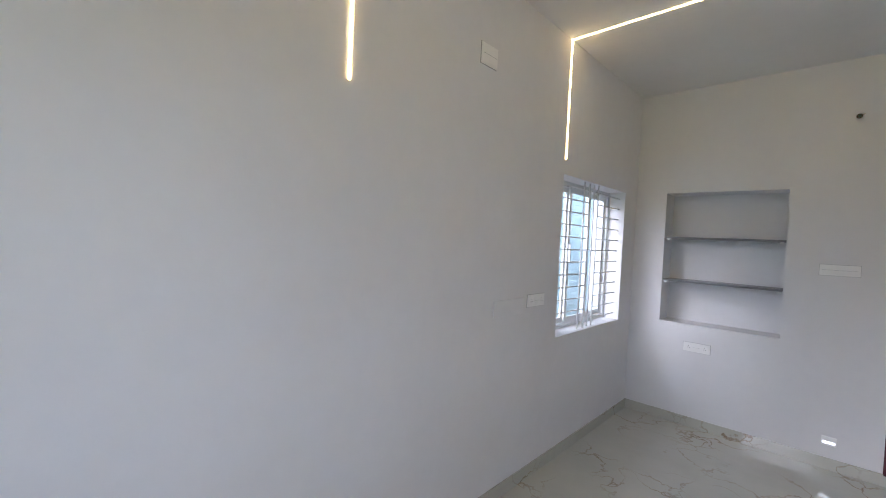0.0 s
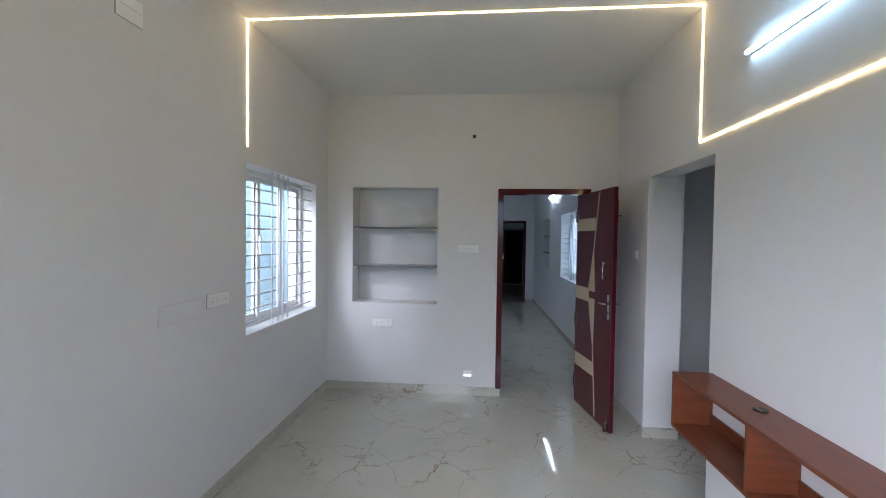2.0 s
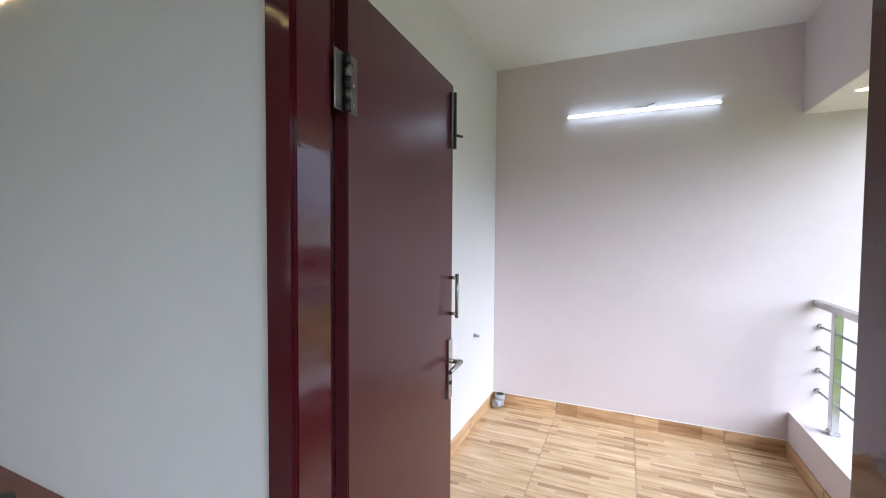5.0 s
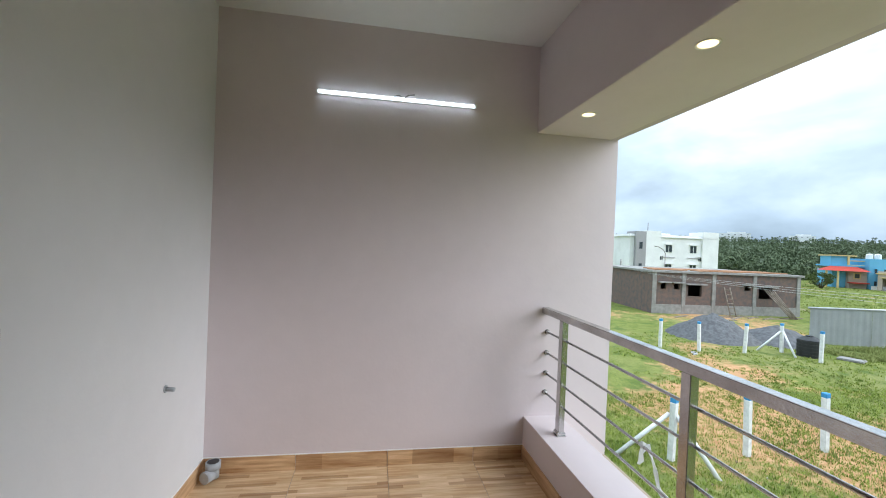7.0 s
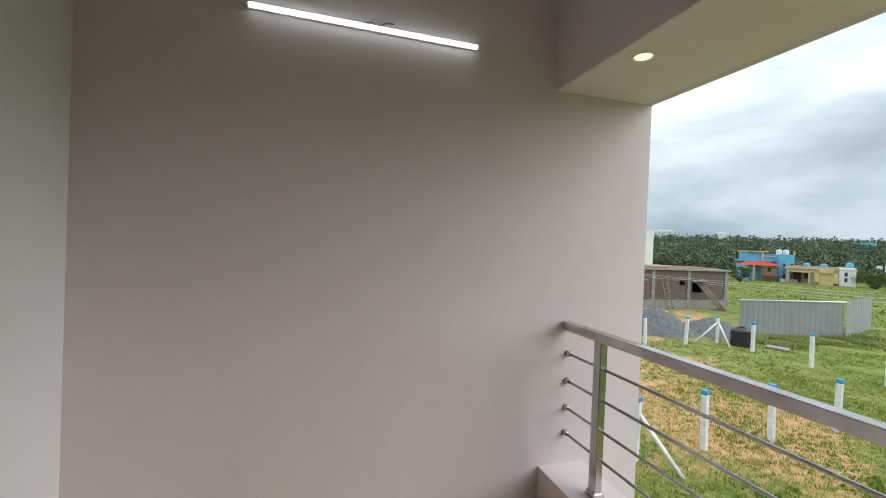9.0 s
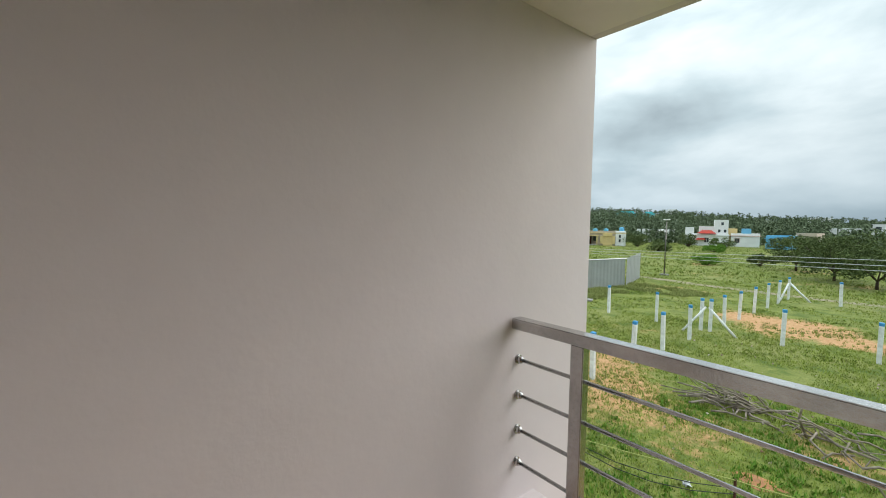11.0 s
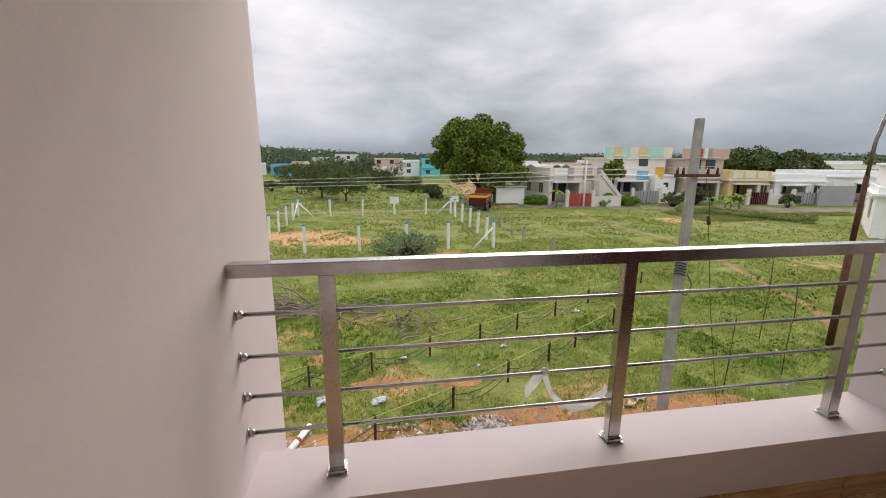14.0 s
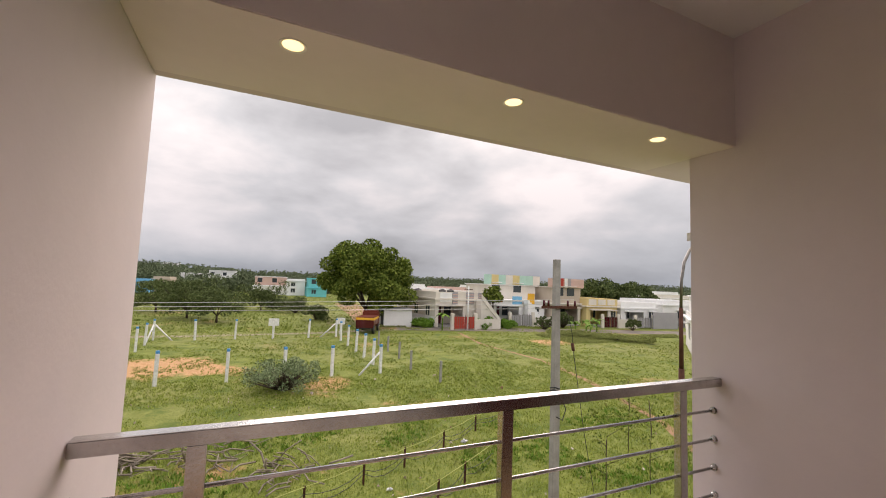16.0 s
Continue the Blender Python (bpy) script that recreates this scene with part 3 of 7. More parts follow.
# daylight standing in the further room's window opening
for nm, x, y, z, ly, lz, ry, en in (("window_daylight", R2 + 0.245, 2.545, 1.49, 1.26, 1.08, 90, 2.0),):
    la = new(nm, bpy.data.lights.new(nm, "AREA"))
    la.data.shape, la.data.size, la.data.size_y, la.data.energy, la.data.color = "RECTANGLE", lz, ly, en, (0.70, 0.87, 1.0)
    la.matrix_world = pose(x, y, z, 0, ry, 0)

# plain outer wall of the neighbouring house close outside the hall window
solid("neighbour_wall", boxes((-2.6, -2.4, -4, 12, GZ, 3.3)), M_OUTWALL, "pale blue painted boundary wall outside the window", "wall", kind="structure")
solid("neighbour_wall", boxes((8.5, 8.7, 0, 9, GZ, 2.6)), M_OUTWALL, "pale blue painted boundary wall beyond the bedroom", "wall", kind="structure")

# shelf niche boards
for z in (1.294, 1.714):
    sh = thing("niche_shelf", "thin grey stone shelf board in the wall niche", "shelf", (NX0, 0, z), group="niche shelves")
    part("board", rbox(0.004, NX1 - NX0 - 0.004, 0.012, ND - 0.002, -0.018, 0.0, 0.003), M_SHELF, sh)
    for x in (0.03, NX1 - NX0 - 0.03):
        part("bracket", boxes((x - 0.012, x + 0.012, 0.02, 0.07, -0.034, -0.018)), M_SWITCH, sh)
for z in (1.32, 1.69):
    solid("niche_shelf", boxes((R2 + 0.01, R2 + 0.198, 4.402, 5.248, z - 0.02, z)), M_SHELF, "thin grey stone shelf board in the further niche", "shelf", "niche shelves")


# doors
def door_frame(name, x0, x1, y0, y1, top, along, label, wide=0.062, proud=0.012, wide2=None, foot=-0.012):
    """Three maroon frame members round an opening. along: the axis the opening runs along."""
    d = thing(name, label, "door frame", kind="structure")
    if along == "x":
        part("jamb", rbox(x0, x0 + wide, y0 - proud, y1, foot, top), M_MAROON, d)
        part("jamb", rbox(x1 - (wide2 or wide), x1, y0 - proud, y1, foot, top), M_MAROON, d)
        part("head", rbox(x0 + wide, x1 - (wide2 or wide), y0 - proud, y1, top - wide, top), M_MAROON, d)
    else:
        part("jamb", rbox(x0 - proud, x1, y0, y0 + wide, foot, top), M_MAROON, d)
        part("jamb", rbox(x0 - proud, x1, y1 - wide, y1, foot, top), M_MAROON, d)
        part("head", rbox(x0 - proud, x1, y0 + wide, y1 - wide, top - wide, top), M_MAROON, d)
    return d


def lever_handle(parent, x, y, z, sgn, flip=1):
    """Plate, lever and keyhole on a leaf's face; sgn: the way it stands proud in y."""
    pl = part("handle_plate", rbox(x - 0.021, x + 0.021, min(y, y + sgn * 0.008), max(y, y + sgn * 0.008), z - 0.11, z + 0.11, 0.003), M_STEEL, parent, "brushed steel lever handle plate")
    bm = tubes(((x, y + sgn * 0.008, z + 0.03), (x, y + sgn * 0.05, z + 0.03), 0.009), ((x + 0.006 * flip, y + sgn * 0.046, z + 0.03), (x - 0.11 * flip, y + sgn * 0.046, z + 0.026), 0.009, 0.007))
    part("lever", bm, M_STEEL, pl)
    part("keyhole", tubes(((x, y + sgn * 0.008, z - 0.05), (x, y + sgn * 0.012, z - 0.05), 0.008)), M_BLACK, pl)


def pull_handle(parent, x, y, z, sgn):
    bm = tubes(((x, y, z - 0.065), (x, y + sgn * 0.03, z - 0.065), 0.006), ((x, y, z + 0.065), (x, y + sgn * 0.03, z + 0.065), 0.006), ((x, y + sgn * 0.03, z - 0.08), (x, y + sgn * 0.03, z + 0.08), 0.006))
    part("pull_handle", bm, M_STEEL, parent, "slim steel pull handle")


def tower_bolt(parent, x, y, z, sgn, length=0.2):
    tb = part("tower_bolt", rbox(x - 0.016, x + 0.016, min(y, y + sgn * 0.006), max(y, y + sgn * 0.006), z - length / 2, z + length / 2, 0.002), M_STEEL_DARK, parent, "dark steel tower bolt")
    part("bolt_rod", tubes(((x, y + sgn * 0.014, z - length / 2), (x, y + sgn * 0.014, z + length / 2), 0.006), ((x, y + sgn * 0.014, z - 0.05), (x + 0.035, y + sgn * 0.03, z - 0.05), 0.005)), M_BLACK, tb)


def door_leaf(name, label, hinge, turn, width, height, bands):
    """A leaf that runs from its hinge along +x before it is turned; its outer face looks towards -y."""
    d = thing(name, label, "door", hinge, turn, kind="structure")
    t = 0.036
    part("leaf", rbox(0, width, -t / 2, t / 2, 0.008, height, 0.003), M_DOOR, d)
    part("edge_strip", boxes((width, width + 0.003, -t / 2 + 0.001, t / 2 - 0.001, 0.012, height - 0.004)), M_MAROON, d)
    if bands:
        y0, y1 = -t / 2 - 0.0015, -t / 2 + 0.001
        for z0, z1 in ((0.40, 0.53), (1.09, 1.22), (1.78, 1.90)):
            part("cream_band", boxes((0.0, width * (0.57 if z0 < 1 else 0.4 if z0 < 1.5 else 0.55), y0, y1, z0, z1)), M_CREAM, d, "cream inlay band")
        for pts in (((0.66, 2.14), (0.635, 2.14), (0.50, 1.57), (0.525, 1.57)), ((0.50, 1.57), (0.525, 1.57), (0.57, 1.2), (0.38, 1.2)),
                    ((0.38, 1.13), (0.57, 1.13), (0.55, 0.68), (0.53, 0.68)), ((0.53, 0.68), (0.55, 0.68), (0.64, 0.03), (0.615, 0.03))):
            bm2 = bmesh.new()
            front = [bm2.verts.new((u * width, y0 - 0.001, z)) for u, z in pts]
            back = [bm2.verts.new((u * width, y1, z)) for u, z in pts]
            bm2.faces.new(front)
            bm2.faces.new(back[::-1])
            for k in range(4):
                bm2.faces.new((front[k], back[k], back[(k + 1) % 4], front[(k + 1) % 4]))
            bmesh.ops.recalc_face_normals(bm2, faces=bm2.faces[:])
            part("cream_sliver", bm2, M_CREAM, d, "tapering cream inlay sliver")
    for z in (0.22, 0.86, height - 0.22):
        hg = part("hinge", rbox(0.0, 0.034, -t / 2 - 0.003, -t / 2 + 0.001, z - 0.062, z + 0.062, 0.001, 1), M_STEEL_DARK, d, "worn steel butt hinge")
        part("frame_plate", rbox(-0.040, -0.006, -t / 2 + 0.003, -t / 2 + 0.006, z - 0.062, z + 0.062, 0.001, 1), M_STEEL_DARK, hg)
        for j in range(5):
            z0 = z - 0.062 + j * 0.0248
            part("knuckle", tubes(((-0.004, -t / 2 - 0.004, z0 + 0.001), (-0.004, -t / 2 - 0.004, z0 + 0.0238), 0.0075), n=12), M_STEEL_DARK if j % 2 else M_BLACK, hg)
        for dz in (-0.042, 0.0, 0.042):
            part("screw", tubes(((0.018, -t / 2 - 0.003, z + dz), (0.018, -t / 2 - 0.0045, z + dz), 0.0055, 0.004), n=10), M_STEEL, hg)
    return d, t


# hall door towards the bedroom: frame, and a leaf swung open into the hall
door_frame("door_frame_bedroom", DA0, DA1, 0, 0.10, DAT, "x", "glossy maroon wooden door frame", 0.058, 0.012, 0.11)
leaf_a, tk = door_leaf("door_1", "open maroon door with cream inlay bands", (2.705, -0.015, HF), -80.5, 0.765, 2.15, True)
lever_handle(leaf_a, 0.712, -tk / 2, 1.10, -1)
lever_handle(leaf_a, 0.712, tk / 2, 1.10, 1)
pull_handle(leaf_a, 0.645, -tk / 2, 1.42, -1)
tower_bolt(leaf_a, 0.735, tk / 2, 1.95, 1)
part("door_stop", tubes(((0.725, -tk / 2, 0.10), (0.725, -tk / 2 - 0.03, 0.06), 0.012), ((0.725, -tk / 2 - 0.02, 0.065), (0.725, -tk / 2 - 0.02, 0.01), 0.014)), M_STEEL_DARK, leaf_a, "small rubber-tipped door stop")

# balcony door: frame, and a leaf swung open on to the balcony
fb = door_frame("door_frame_balcony", W, W + 0.085, DB0, DB1, DBT, "y", "glossy maroon wooden door frame with chipped corner", 0.078, 0.016, foot=HF)
part("rebate", rbox(W + 0.085, W + 0.122, DB1 - 0.055, DB1, HF, DBT - 0.05, 0.002), M_MAROON, fb)
part("bead", rbox(W - 0.021, W - 0.014, DB1 - 0.072, DB1 - 0.006, HF, DBT - 0.006, 0.003), M_MAROON, fb)
part("strike_plate", boxes((W + 0.03, W + 0.06, DB0 + 0.078, DB0 + 0.080, 0.98, 1.12)), M_STEEL, fb)
leaf_b, tk = door_leaf("door_2", "open plain maroon door on the balcony", (3.215, -3.375, BF), 3.0, 0.668, 2.065, False)
lever_handle(leaf_b, 0.640, -tk / 2, 1.03, -1)
pull_handle(leaf_b, 0.640, -tk / 2, 1.30, -1)
tower_bolt(leaf_b, 0.651, -tk / 2, 1.93, -1)

# far doors seen through the bedroom
door_frame("door_frame_store", 1.98, 2.93, FY, FY + 0.12, 2.10, "x", "dark maroon door frame of the far room", foot=HF)
far_leaf = thing("door_3", "closed dark brown door at the far end", "door", (2.5, 10.98, HF), kind="structure")
part("leaf", rbox(0, 0.74, -0.03, 0.015, 0.05, 2.02), M_MAROON, far_leaf)
part("frame_left", boxes((-0.06, 0, -0.035, 0.015, 0.0, 2.08)), M_MAROON, far_leaf)
part("frame_right", boxes((0.74, 0.80, -0.035, 0.015, 0.0, 2.08)), M_MAROON, far_leaf)
part("handle", boxes((0.06, 0.09, -0.05, -0.03, 0.95, 1.15)), M_STEEL, far_leaf, "steel handle plate")


# wall-hung cabinet
def tv_cabinet():
    c = thing("wall_cabinet", "reddish-brown veneered open wall-hung cabinet", "cabinet", (0, 0, 0))
    y0, y1, x0, x1, z0, z1, t = -3.28, -1.798, 2.858, W, 0.465, 0.80, 0.02
    part("top_panel", rbox(x0, x1, y0, y1, z1 - t, z1, 0.002), M_CABINET, c)
    part("bottom_panel", rbox(x0, x1, y0, y1, z0, z0 + t, 0.002), M_CABINET, c)
    part("end_panel", rbox(x0 + 0.001, x1, y0, y0 + t, z0 + t, z1 - t, 0.002), M_CABINET_END, c)
    part("end_panel", rbox(x0 + 0.001, x1, y1 - t, y1, z0 + t, z1 - t, 0.002), M_CABINET_END, c)
    part("divider", rbox(x0 + 0.003, x1, -2.505, -2.485, z0 + t, z1 - t, 0.002), M_CABINET_END, c)
    part("back_rail", boxes((x1 - 0.012, x1 - 0.001, y0 + t, -2.505, z0 + t, z0 + 0.09)), M_CABINET, c)
    part("back_rail", boxes((x1 - 0.012, x1 - 0.001, -2.485, y1 - t, z0 + t, z0 + 0.09)), M_CABINET, c)
    gr = part("cable_grommet", tubes(((3.005, -2.363, z1), (3.005, -2.363, z1 + 0.006), 0.032, 0.03), n=24), M_BLACK, c, "black plastic cable grommet")
    part("grommet_slot", boxes((2.985, 3.0, -2.39, -2.34, z1 + 0.006, z1 + 0.009)), M_STEEL_DARK, gr)
    return c


tv_cabinet()


# light strips and lamps
def led_strip(name, rows, label):
    """Slim aluminium channel with a glowing warm diffuser."""
    s = thing(name, label, "light strip")
    for a, b in rows:
        part("diffuser", boxes((min(a[0], b[0]), max(a[0], b[0]), min(a[1], b[1]), max(a[1], b[1]), min(a[2], b[2]), max(a[2], b[2]))), M_LED, s)
    return s


h = 0.0052
for yl in (-1.585, -3.515):
    rows = [((0.0, yl - h, 2.235), (0.006, yl + h, CEIL)), ((0.0, yl - h, CEIL - 0.006), (W, yl + h, CEIL - 0.0005))]
    if yl > -2:
        rows.append(((W - 0.006, yl - h, 2.245), (W, yl + h, CEIL)))
        rows.append(((W - 0.006, SY + 0.2, 2.245 - h), (W, yl - h, 2.245 + h)))
    led_strip("led_strip", rows, "thin glowing warm white strip set in wall and ceiling")


def tube_lamp(at, length, rz, label, wire, glow):
    """LED batten: base, glowing tube and end caps; it runs along its own +y and stands off the wall towards -x."""
    l = thing("tube_lamp", label, "wall lamp", at, rz, "tube lamps")
    part("base", rbox(-0.018, 0, 0, length, -0.010, 0.010, 0.003), M_SWITCH, l)
    bm2 = tubes(((-0.024, 0.012, 0), (-0.024, length - 0.012, 0), 0.0105), n=14)
    part("tube", bm2, glow, l, "glowing cool white tube")
    for y in (0, length - 0.014):
        part("end_cap", rbox(-0.036, 0, y, y + 0.014, -0.012, 0.012, 0.002), M_SWITCH, l)
    if wire:
        bm2 = bmesh.new()
        polyline(bm2, [(-0.004, length * 0.47, 0.014), (-0.012, length * 0.44, 0.035), (-0.004, length * 0.40, 0.045)], 0.004)
        polyline(bm2, [(-0.004, length * 0.47, 0.014), (-0.014, length * 0.50, 0.03), (-0.005, length * 0.53, 0.02)], 0.003)
        part("wire", bm2, M_STEEL_DARK, l, "loose twisted supply wire")
    return l


tube_lamp((W, -3.20, 2.605), 1.14, 0, "glowing white tube lamp on the hall wall", False, M_TUBE_HALL)
tube_lamp((BX, -4.547, 2.513), 1.072, 0, "glowing white tube lamp on the lilac wall", True, M_TUBE_BALCONY)
tube_lamp((R2, 3.3, 2.47), 1.1, 0, "glowing white tube lamp in the further room", False, M_TUBE_FAR)

for x in (5.55, 4.648, 3.745):
    d = thing("downlight", "round recessed warm downlight in the beam", "downlight", (x, -5.135, 2.3755), group="beam downlights")
    bm2 = bmesh.new()
    for k in range(28):
        a0, a1 = k * math.tau / 28, (k + 1) * math.tau / 28
        vs = [bm2.verts.new((r * math.cos(a), r * math.sin(a), z)) for r, a, z in ((0.045, a0, -0.006), (0.045, a1, -0.006), (0.036, a1, -0.003), (0.036, a0, -0.003))]
        bm2.faces.new(vs)
        vs = [bm2.verts.new((r * math.cos(a), r * math.sin(a), z)) for r, a, z in ((0.045, a0, 0.0), (0.045, a1, 0.0), (0.045, a1, -0.006), (0.045, a0, -0.006))]
        bm2.faces.new(vs)
    bmesh.ops.remove_doubles(bm2, verts=bm2.verts[:], dist=1e-5)
    part("trim_ring", bm2, M_SWITCH, d)
    part("diffuser", tubes(((0, 0, -0.0035), (0, 0, -0.0015), 0.036), n=28), M_DOWN, d, "glowing warm diffuser")


# switches and sockets
def switch_plate(name, label, at, rz, w, hgt, gangs, holes=False):
    """Plate lying in its own xz plane, facing -y."""
    s = thing(name, label, "switch", at, rz)
    part("plate", rbox(-w / 2, w / 2, -0.009, -0.003, -hgt / 2, hgt / 2, 0.002), M_SWITCH, s)
    # grey rim wider than the plate paints a shadow outline round it
    part("shadow_edge", boxes((-w / 2 - 0.002, w / 2 + 0.002, -0.003, 0, -hgt / 2 - 0.002, hgt / 2 + 0.002)), M_GREYLINE, s)
    gw = (w - 0.02) / gangs
    for k in range(gangs):
        x0 = -w / 2 + 0.01 + k * gw
        rk = part("rocker", rbox(x0 + 0.002, x0 + gw - 0.002, -0.012, -0.009, -hgt / 2 + 0.013, hgt / 2 - 0.013, 0.0015), M_SWITCH, s)
        if holes and k % 2 == 0:
            cx = x0 + gw / 2
            for dx, dz in ((0, 0.012), (-0.009, -0.006), (0.009, -0.006)):
                part("socket_hole", tubes(((cx + dx, -0.0119, dz), (cx + dx, -0.0128, dz), 0.003), n=8), M_BLACK, rk)
        else:
            part("rocker_line", boxes((x0 + 0.004, x0 + gw - 0.004, -0.0126, -0.012, -0.0008, 0.0008)), M_GREYLINE, rk)
    return s


switch_plate("switch_plate", "white switch plate on the white wall beside the door", (1.553, 0, 1.487), 0, 0.235, 0.085, 6)
switch_plate("socket_plate", "white socket plate under the shelf niche", (0.622, 0, 0.67), 0, 0.22, 0.085, 3, True)
switch_plate("socket_plate", "white socket plate beside the window", (0, -1.919, 1.185), 90, 0.22, 0.085, 3, True)
switch_plate("junction_cover", "square white blank cover plate high on the wall", (0, -2.583, 2.657), 90, 0.15, 0.12, 1)
switch_plate("switch_plate", "small white switch plate on the wall behind the door", (W, -0.548, 1.471), -90, 0.09, 0.085, 1)
pl = thing("plaster_patch", "faint rectangular plaster patch on the white wall", "patch", (0, -2.247, 1.16))
part("patch", rbox(0, 0.007, -0.17, 0.17, -0.055, 0.055, 0.003, 1), M_WALL, pl)
fl = thing("foot_light", "small glowing foot light low on the wall", "foot light", (1.563, 0, 0.135))
part("frame", rbox(-0.045, 0.045, -0.012, 0, -0.035, 0.035, 0.003), M_SWITCH, fl)
part("diffuser", boxes((-0.036, 0.036, -0.014, -0.012, -0.018, -0.002)), M_FOOT, fl, "glowing white slot")
bh = thing("bulb_holder", "dark bare bulb holder stub on the wall", "bulb holder", (1.60, 0, 2.683))
part("holder", tubes(((0, 0, 0), (0, -0.03, -0.006), 0.02, 0.017), n=16), M_MAROON, bh)
part("cap", tubes(((0, -0.03, -0.006), (0, -0.045, -0.009), 0.012), n=12), M_BLACK, bh)
part("wire", tubes(((0.015, -0.01, 0.005), (0.03, -0.02, 0.012), 0.003), n=6), M_CREAM, bh)


# balcony railing
def railing():
    r = thing("balcony_railing", "brushed square steel railing with four thin rods", "railing", (0, 0, 0))
    y = -5.128
    part("top_rail", rbox(W + TH + 0.004, BX, y - 0.026, y + 0.026, 1.083, 1.127, 0.003), M_STEEL, r)
    for x in (5.735, 4.652, 3.594):
        p = part("post", rbox(x - 0.026, x + 0.026, y - 0.02, y + 0.02, 0.335, 1.083, 0.003), M_STEEL, r)
        bm2 = boxes((x - 0.036, x + 0.036, y - 0.032, y + 0.032, 0.335, 0.341))
        part("base_cover", bm2, M_STEEL, p)
        part("base_collar", rbox(x - 0.034, x + 0.034, y - 0.03, y + 0.03, 0.341, 0.362, 0.006), M_STEEL, p)
    for z in (0.947, 0.796, 0.648, 0.508):
        rod = part("rod", tubes(((W + TH + 0.004, y - 0.02, z), (BX, y - 0.02, z), 0.0075), n=10), M_STEEL, r)
        for x, sg in ((BX, -1), (W + TH + 0.004, 1)):
            bm2 = bmesh.new()
            bmesh.ops.create_uvsphere(bm2, u_segments=12, v_segments=8, radius=0.016, matrix=Matrix.Translation((x + sg * 0.013, y - 0.02, z)))
            tube(bm2, (x, y - 0.02, z), (x + sg * 0.006, y - 0.02, z), 0.019, n=14)
            part("rod_flange", bm2, M_STEEL, rod)
    return r


railing()

# pipe stub and tap stub on the balcony
pp = thing("drain_pipe", "grey plastic drain elbow in the floor corner", "pipe", (5.955, -2.955, BF))
bm = tubes(((-0.06, 0.03, 0.045), (0.0, 0.0, 0.045), 0.036), ((0.0, 0.0, 0.02), (0.0, 0.0, 0.105), 0.036), n=18)
part("elbow", bm, M_PVC, pp)
bm = tubes(((0.0, 0.0, 0.075), (0.0, 0.0, 0.118), 0.043), n=18)
part("socket_rim", bm, M_PVC, pp)
# flat black disc paints the shade inside the pipe's mouth
part("bore_shade", tubes(((0, 0, 0.118), (0, 0, 0.1195), 0.034), n=18), M_BLACK, pp)
ts = thing("tap_stub", "short grey pipe stub on the balcony wall", "pipe", (5.505, BY0, 0.76))
part("stub", tubes(((0, 0, 0), (0.0, -0.045, -0.004), 0.011), ((0, -0.002, 0), (0, -0.006, 0), 0.019), n=12), M_PVC, ts)

# chip in the right pillar edge, built as a small raised pale plate
cl = thing("wall_clamp", "small pale chip mark on the pillar edge", "clamp", (W + TH, -5.272, 1.92))
part("plate", rbox(-0.012, 0.004, -0.022, 0.0, -0.035, 0.012, 0.002), M_SWITCH, cl)

# torn white cloth knotted on a railing rod
M_CLOTH = material("translucent_white_plastic", (0.85, 0.85, 0.84), 0.5, 0, 0.3, 0.12, 20)
nt, nl = M_CLOTH.node_tree.nodes, M_CLOTH.node_tree.links
c_tr, c_mix, c_clear, c_mix2 = nt.new("ShaderNodeBsdfTranslucent"), nt.new("ShaderNodeMixShader"), nt.new("ShaderNodeBsdfTransparent"), nt.new("ShaderNodeMixShader")
c_tr.inputs["Color"].default_value = (0.92, 0.92, 0.91, 1)
c_mix.inputs[0].default_value, c_mix2.inputs[0].default_value = 0.45, 0.10
nl.new(nt["Principled BSDF"].outputs[0], c_mix.inputs[1])
nl.new(c_tr.outputs[0], c_mix.inputs[2])
nl.new(c_mix.outputs[0], c_mix2.inputs[1])
nl.new(c_clear.outputs[0], c_mix2.inputs[2])
nl.new(c_mix2.outputs[0], nt["Material Output"].inputs["Surface"])
cloth = thing("torn_cloth", "torn white plastic strip knotted to the railing", "cloth", (0, 0, 0))


def ribbon(pts, widths, wave):
    """A crumpled strip along a line of points."""
    bm2 = bmesh.new()
    rows = []
    for k, (p, w) in enumerate(zip(pts, widths)):
        a = math.sin(k * 1.7 + wave)
        d = (Vector(pts[min(k + 1, len(pts) - 1)]) - Vector(pts[max(k - 1, 0)])).normalized()
        ex, ez = -d.z * w / 2, d.x * w / 2
        rows.append([bm2.verts.new((p[0] - ex, p[1] + 0.012 * a, p[2] - ez)), bm2.verts.new((p[0], p[1] - 0.016 * a - 0.01, p[2] + 0.003)), bm2.verts.new((p[0] + ex, p[1] + 0.010 * math.cos(k + wave), p[2] + ez))])
    for r0, r1 in zip(rows, rows[1:]):
        for k in range(2):
            bm2.faces.new((r0[k], r0[k + 1], r1[k + 1], r1[k])).smooth = True
    g = bmesh.ops.solidify(bm2, geom=bm2.faces[:], thickness=0.0015)
    return bm2


part("tail", ribbon([(4.945, -5.155, 0.655), (4.965, -5.17, 0.62), (4.99, -5.175, 0.57), (5.005, -5.17, 0.53)], (0.015, 0.035, 0.045, 0.012), 0.3), M_CLOTH, cloth)
part("tail", ribbon([(4.94, -5.16, 0.655), (4.925, -5.18, 0.60), (4.90, -5.185, 0.54), (4.86, -5.18, 0.485), (4.80, -5.18, 0.465), (4.74, -5.18, 0.475), (4.69, -5.17, 0.505), (4.665, -5.165, 0.55)], (0.015, 0.022, 0.02, 0.035, 0.045, 0.045, 0.04, 0.02), 1.4), M_CLOTH, cloth)
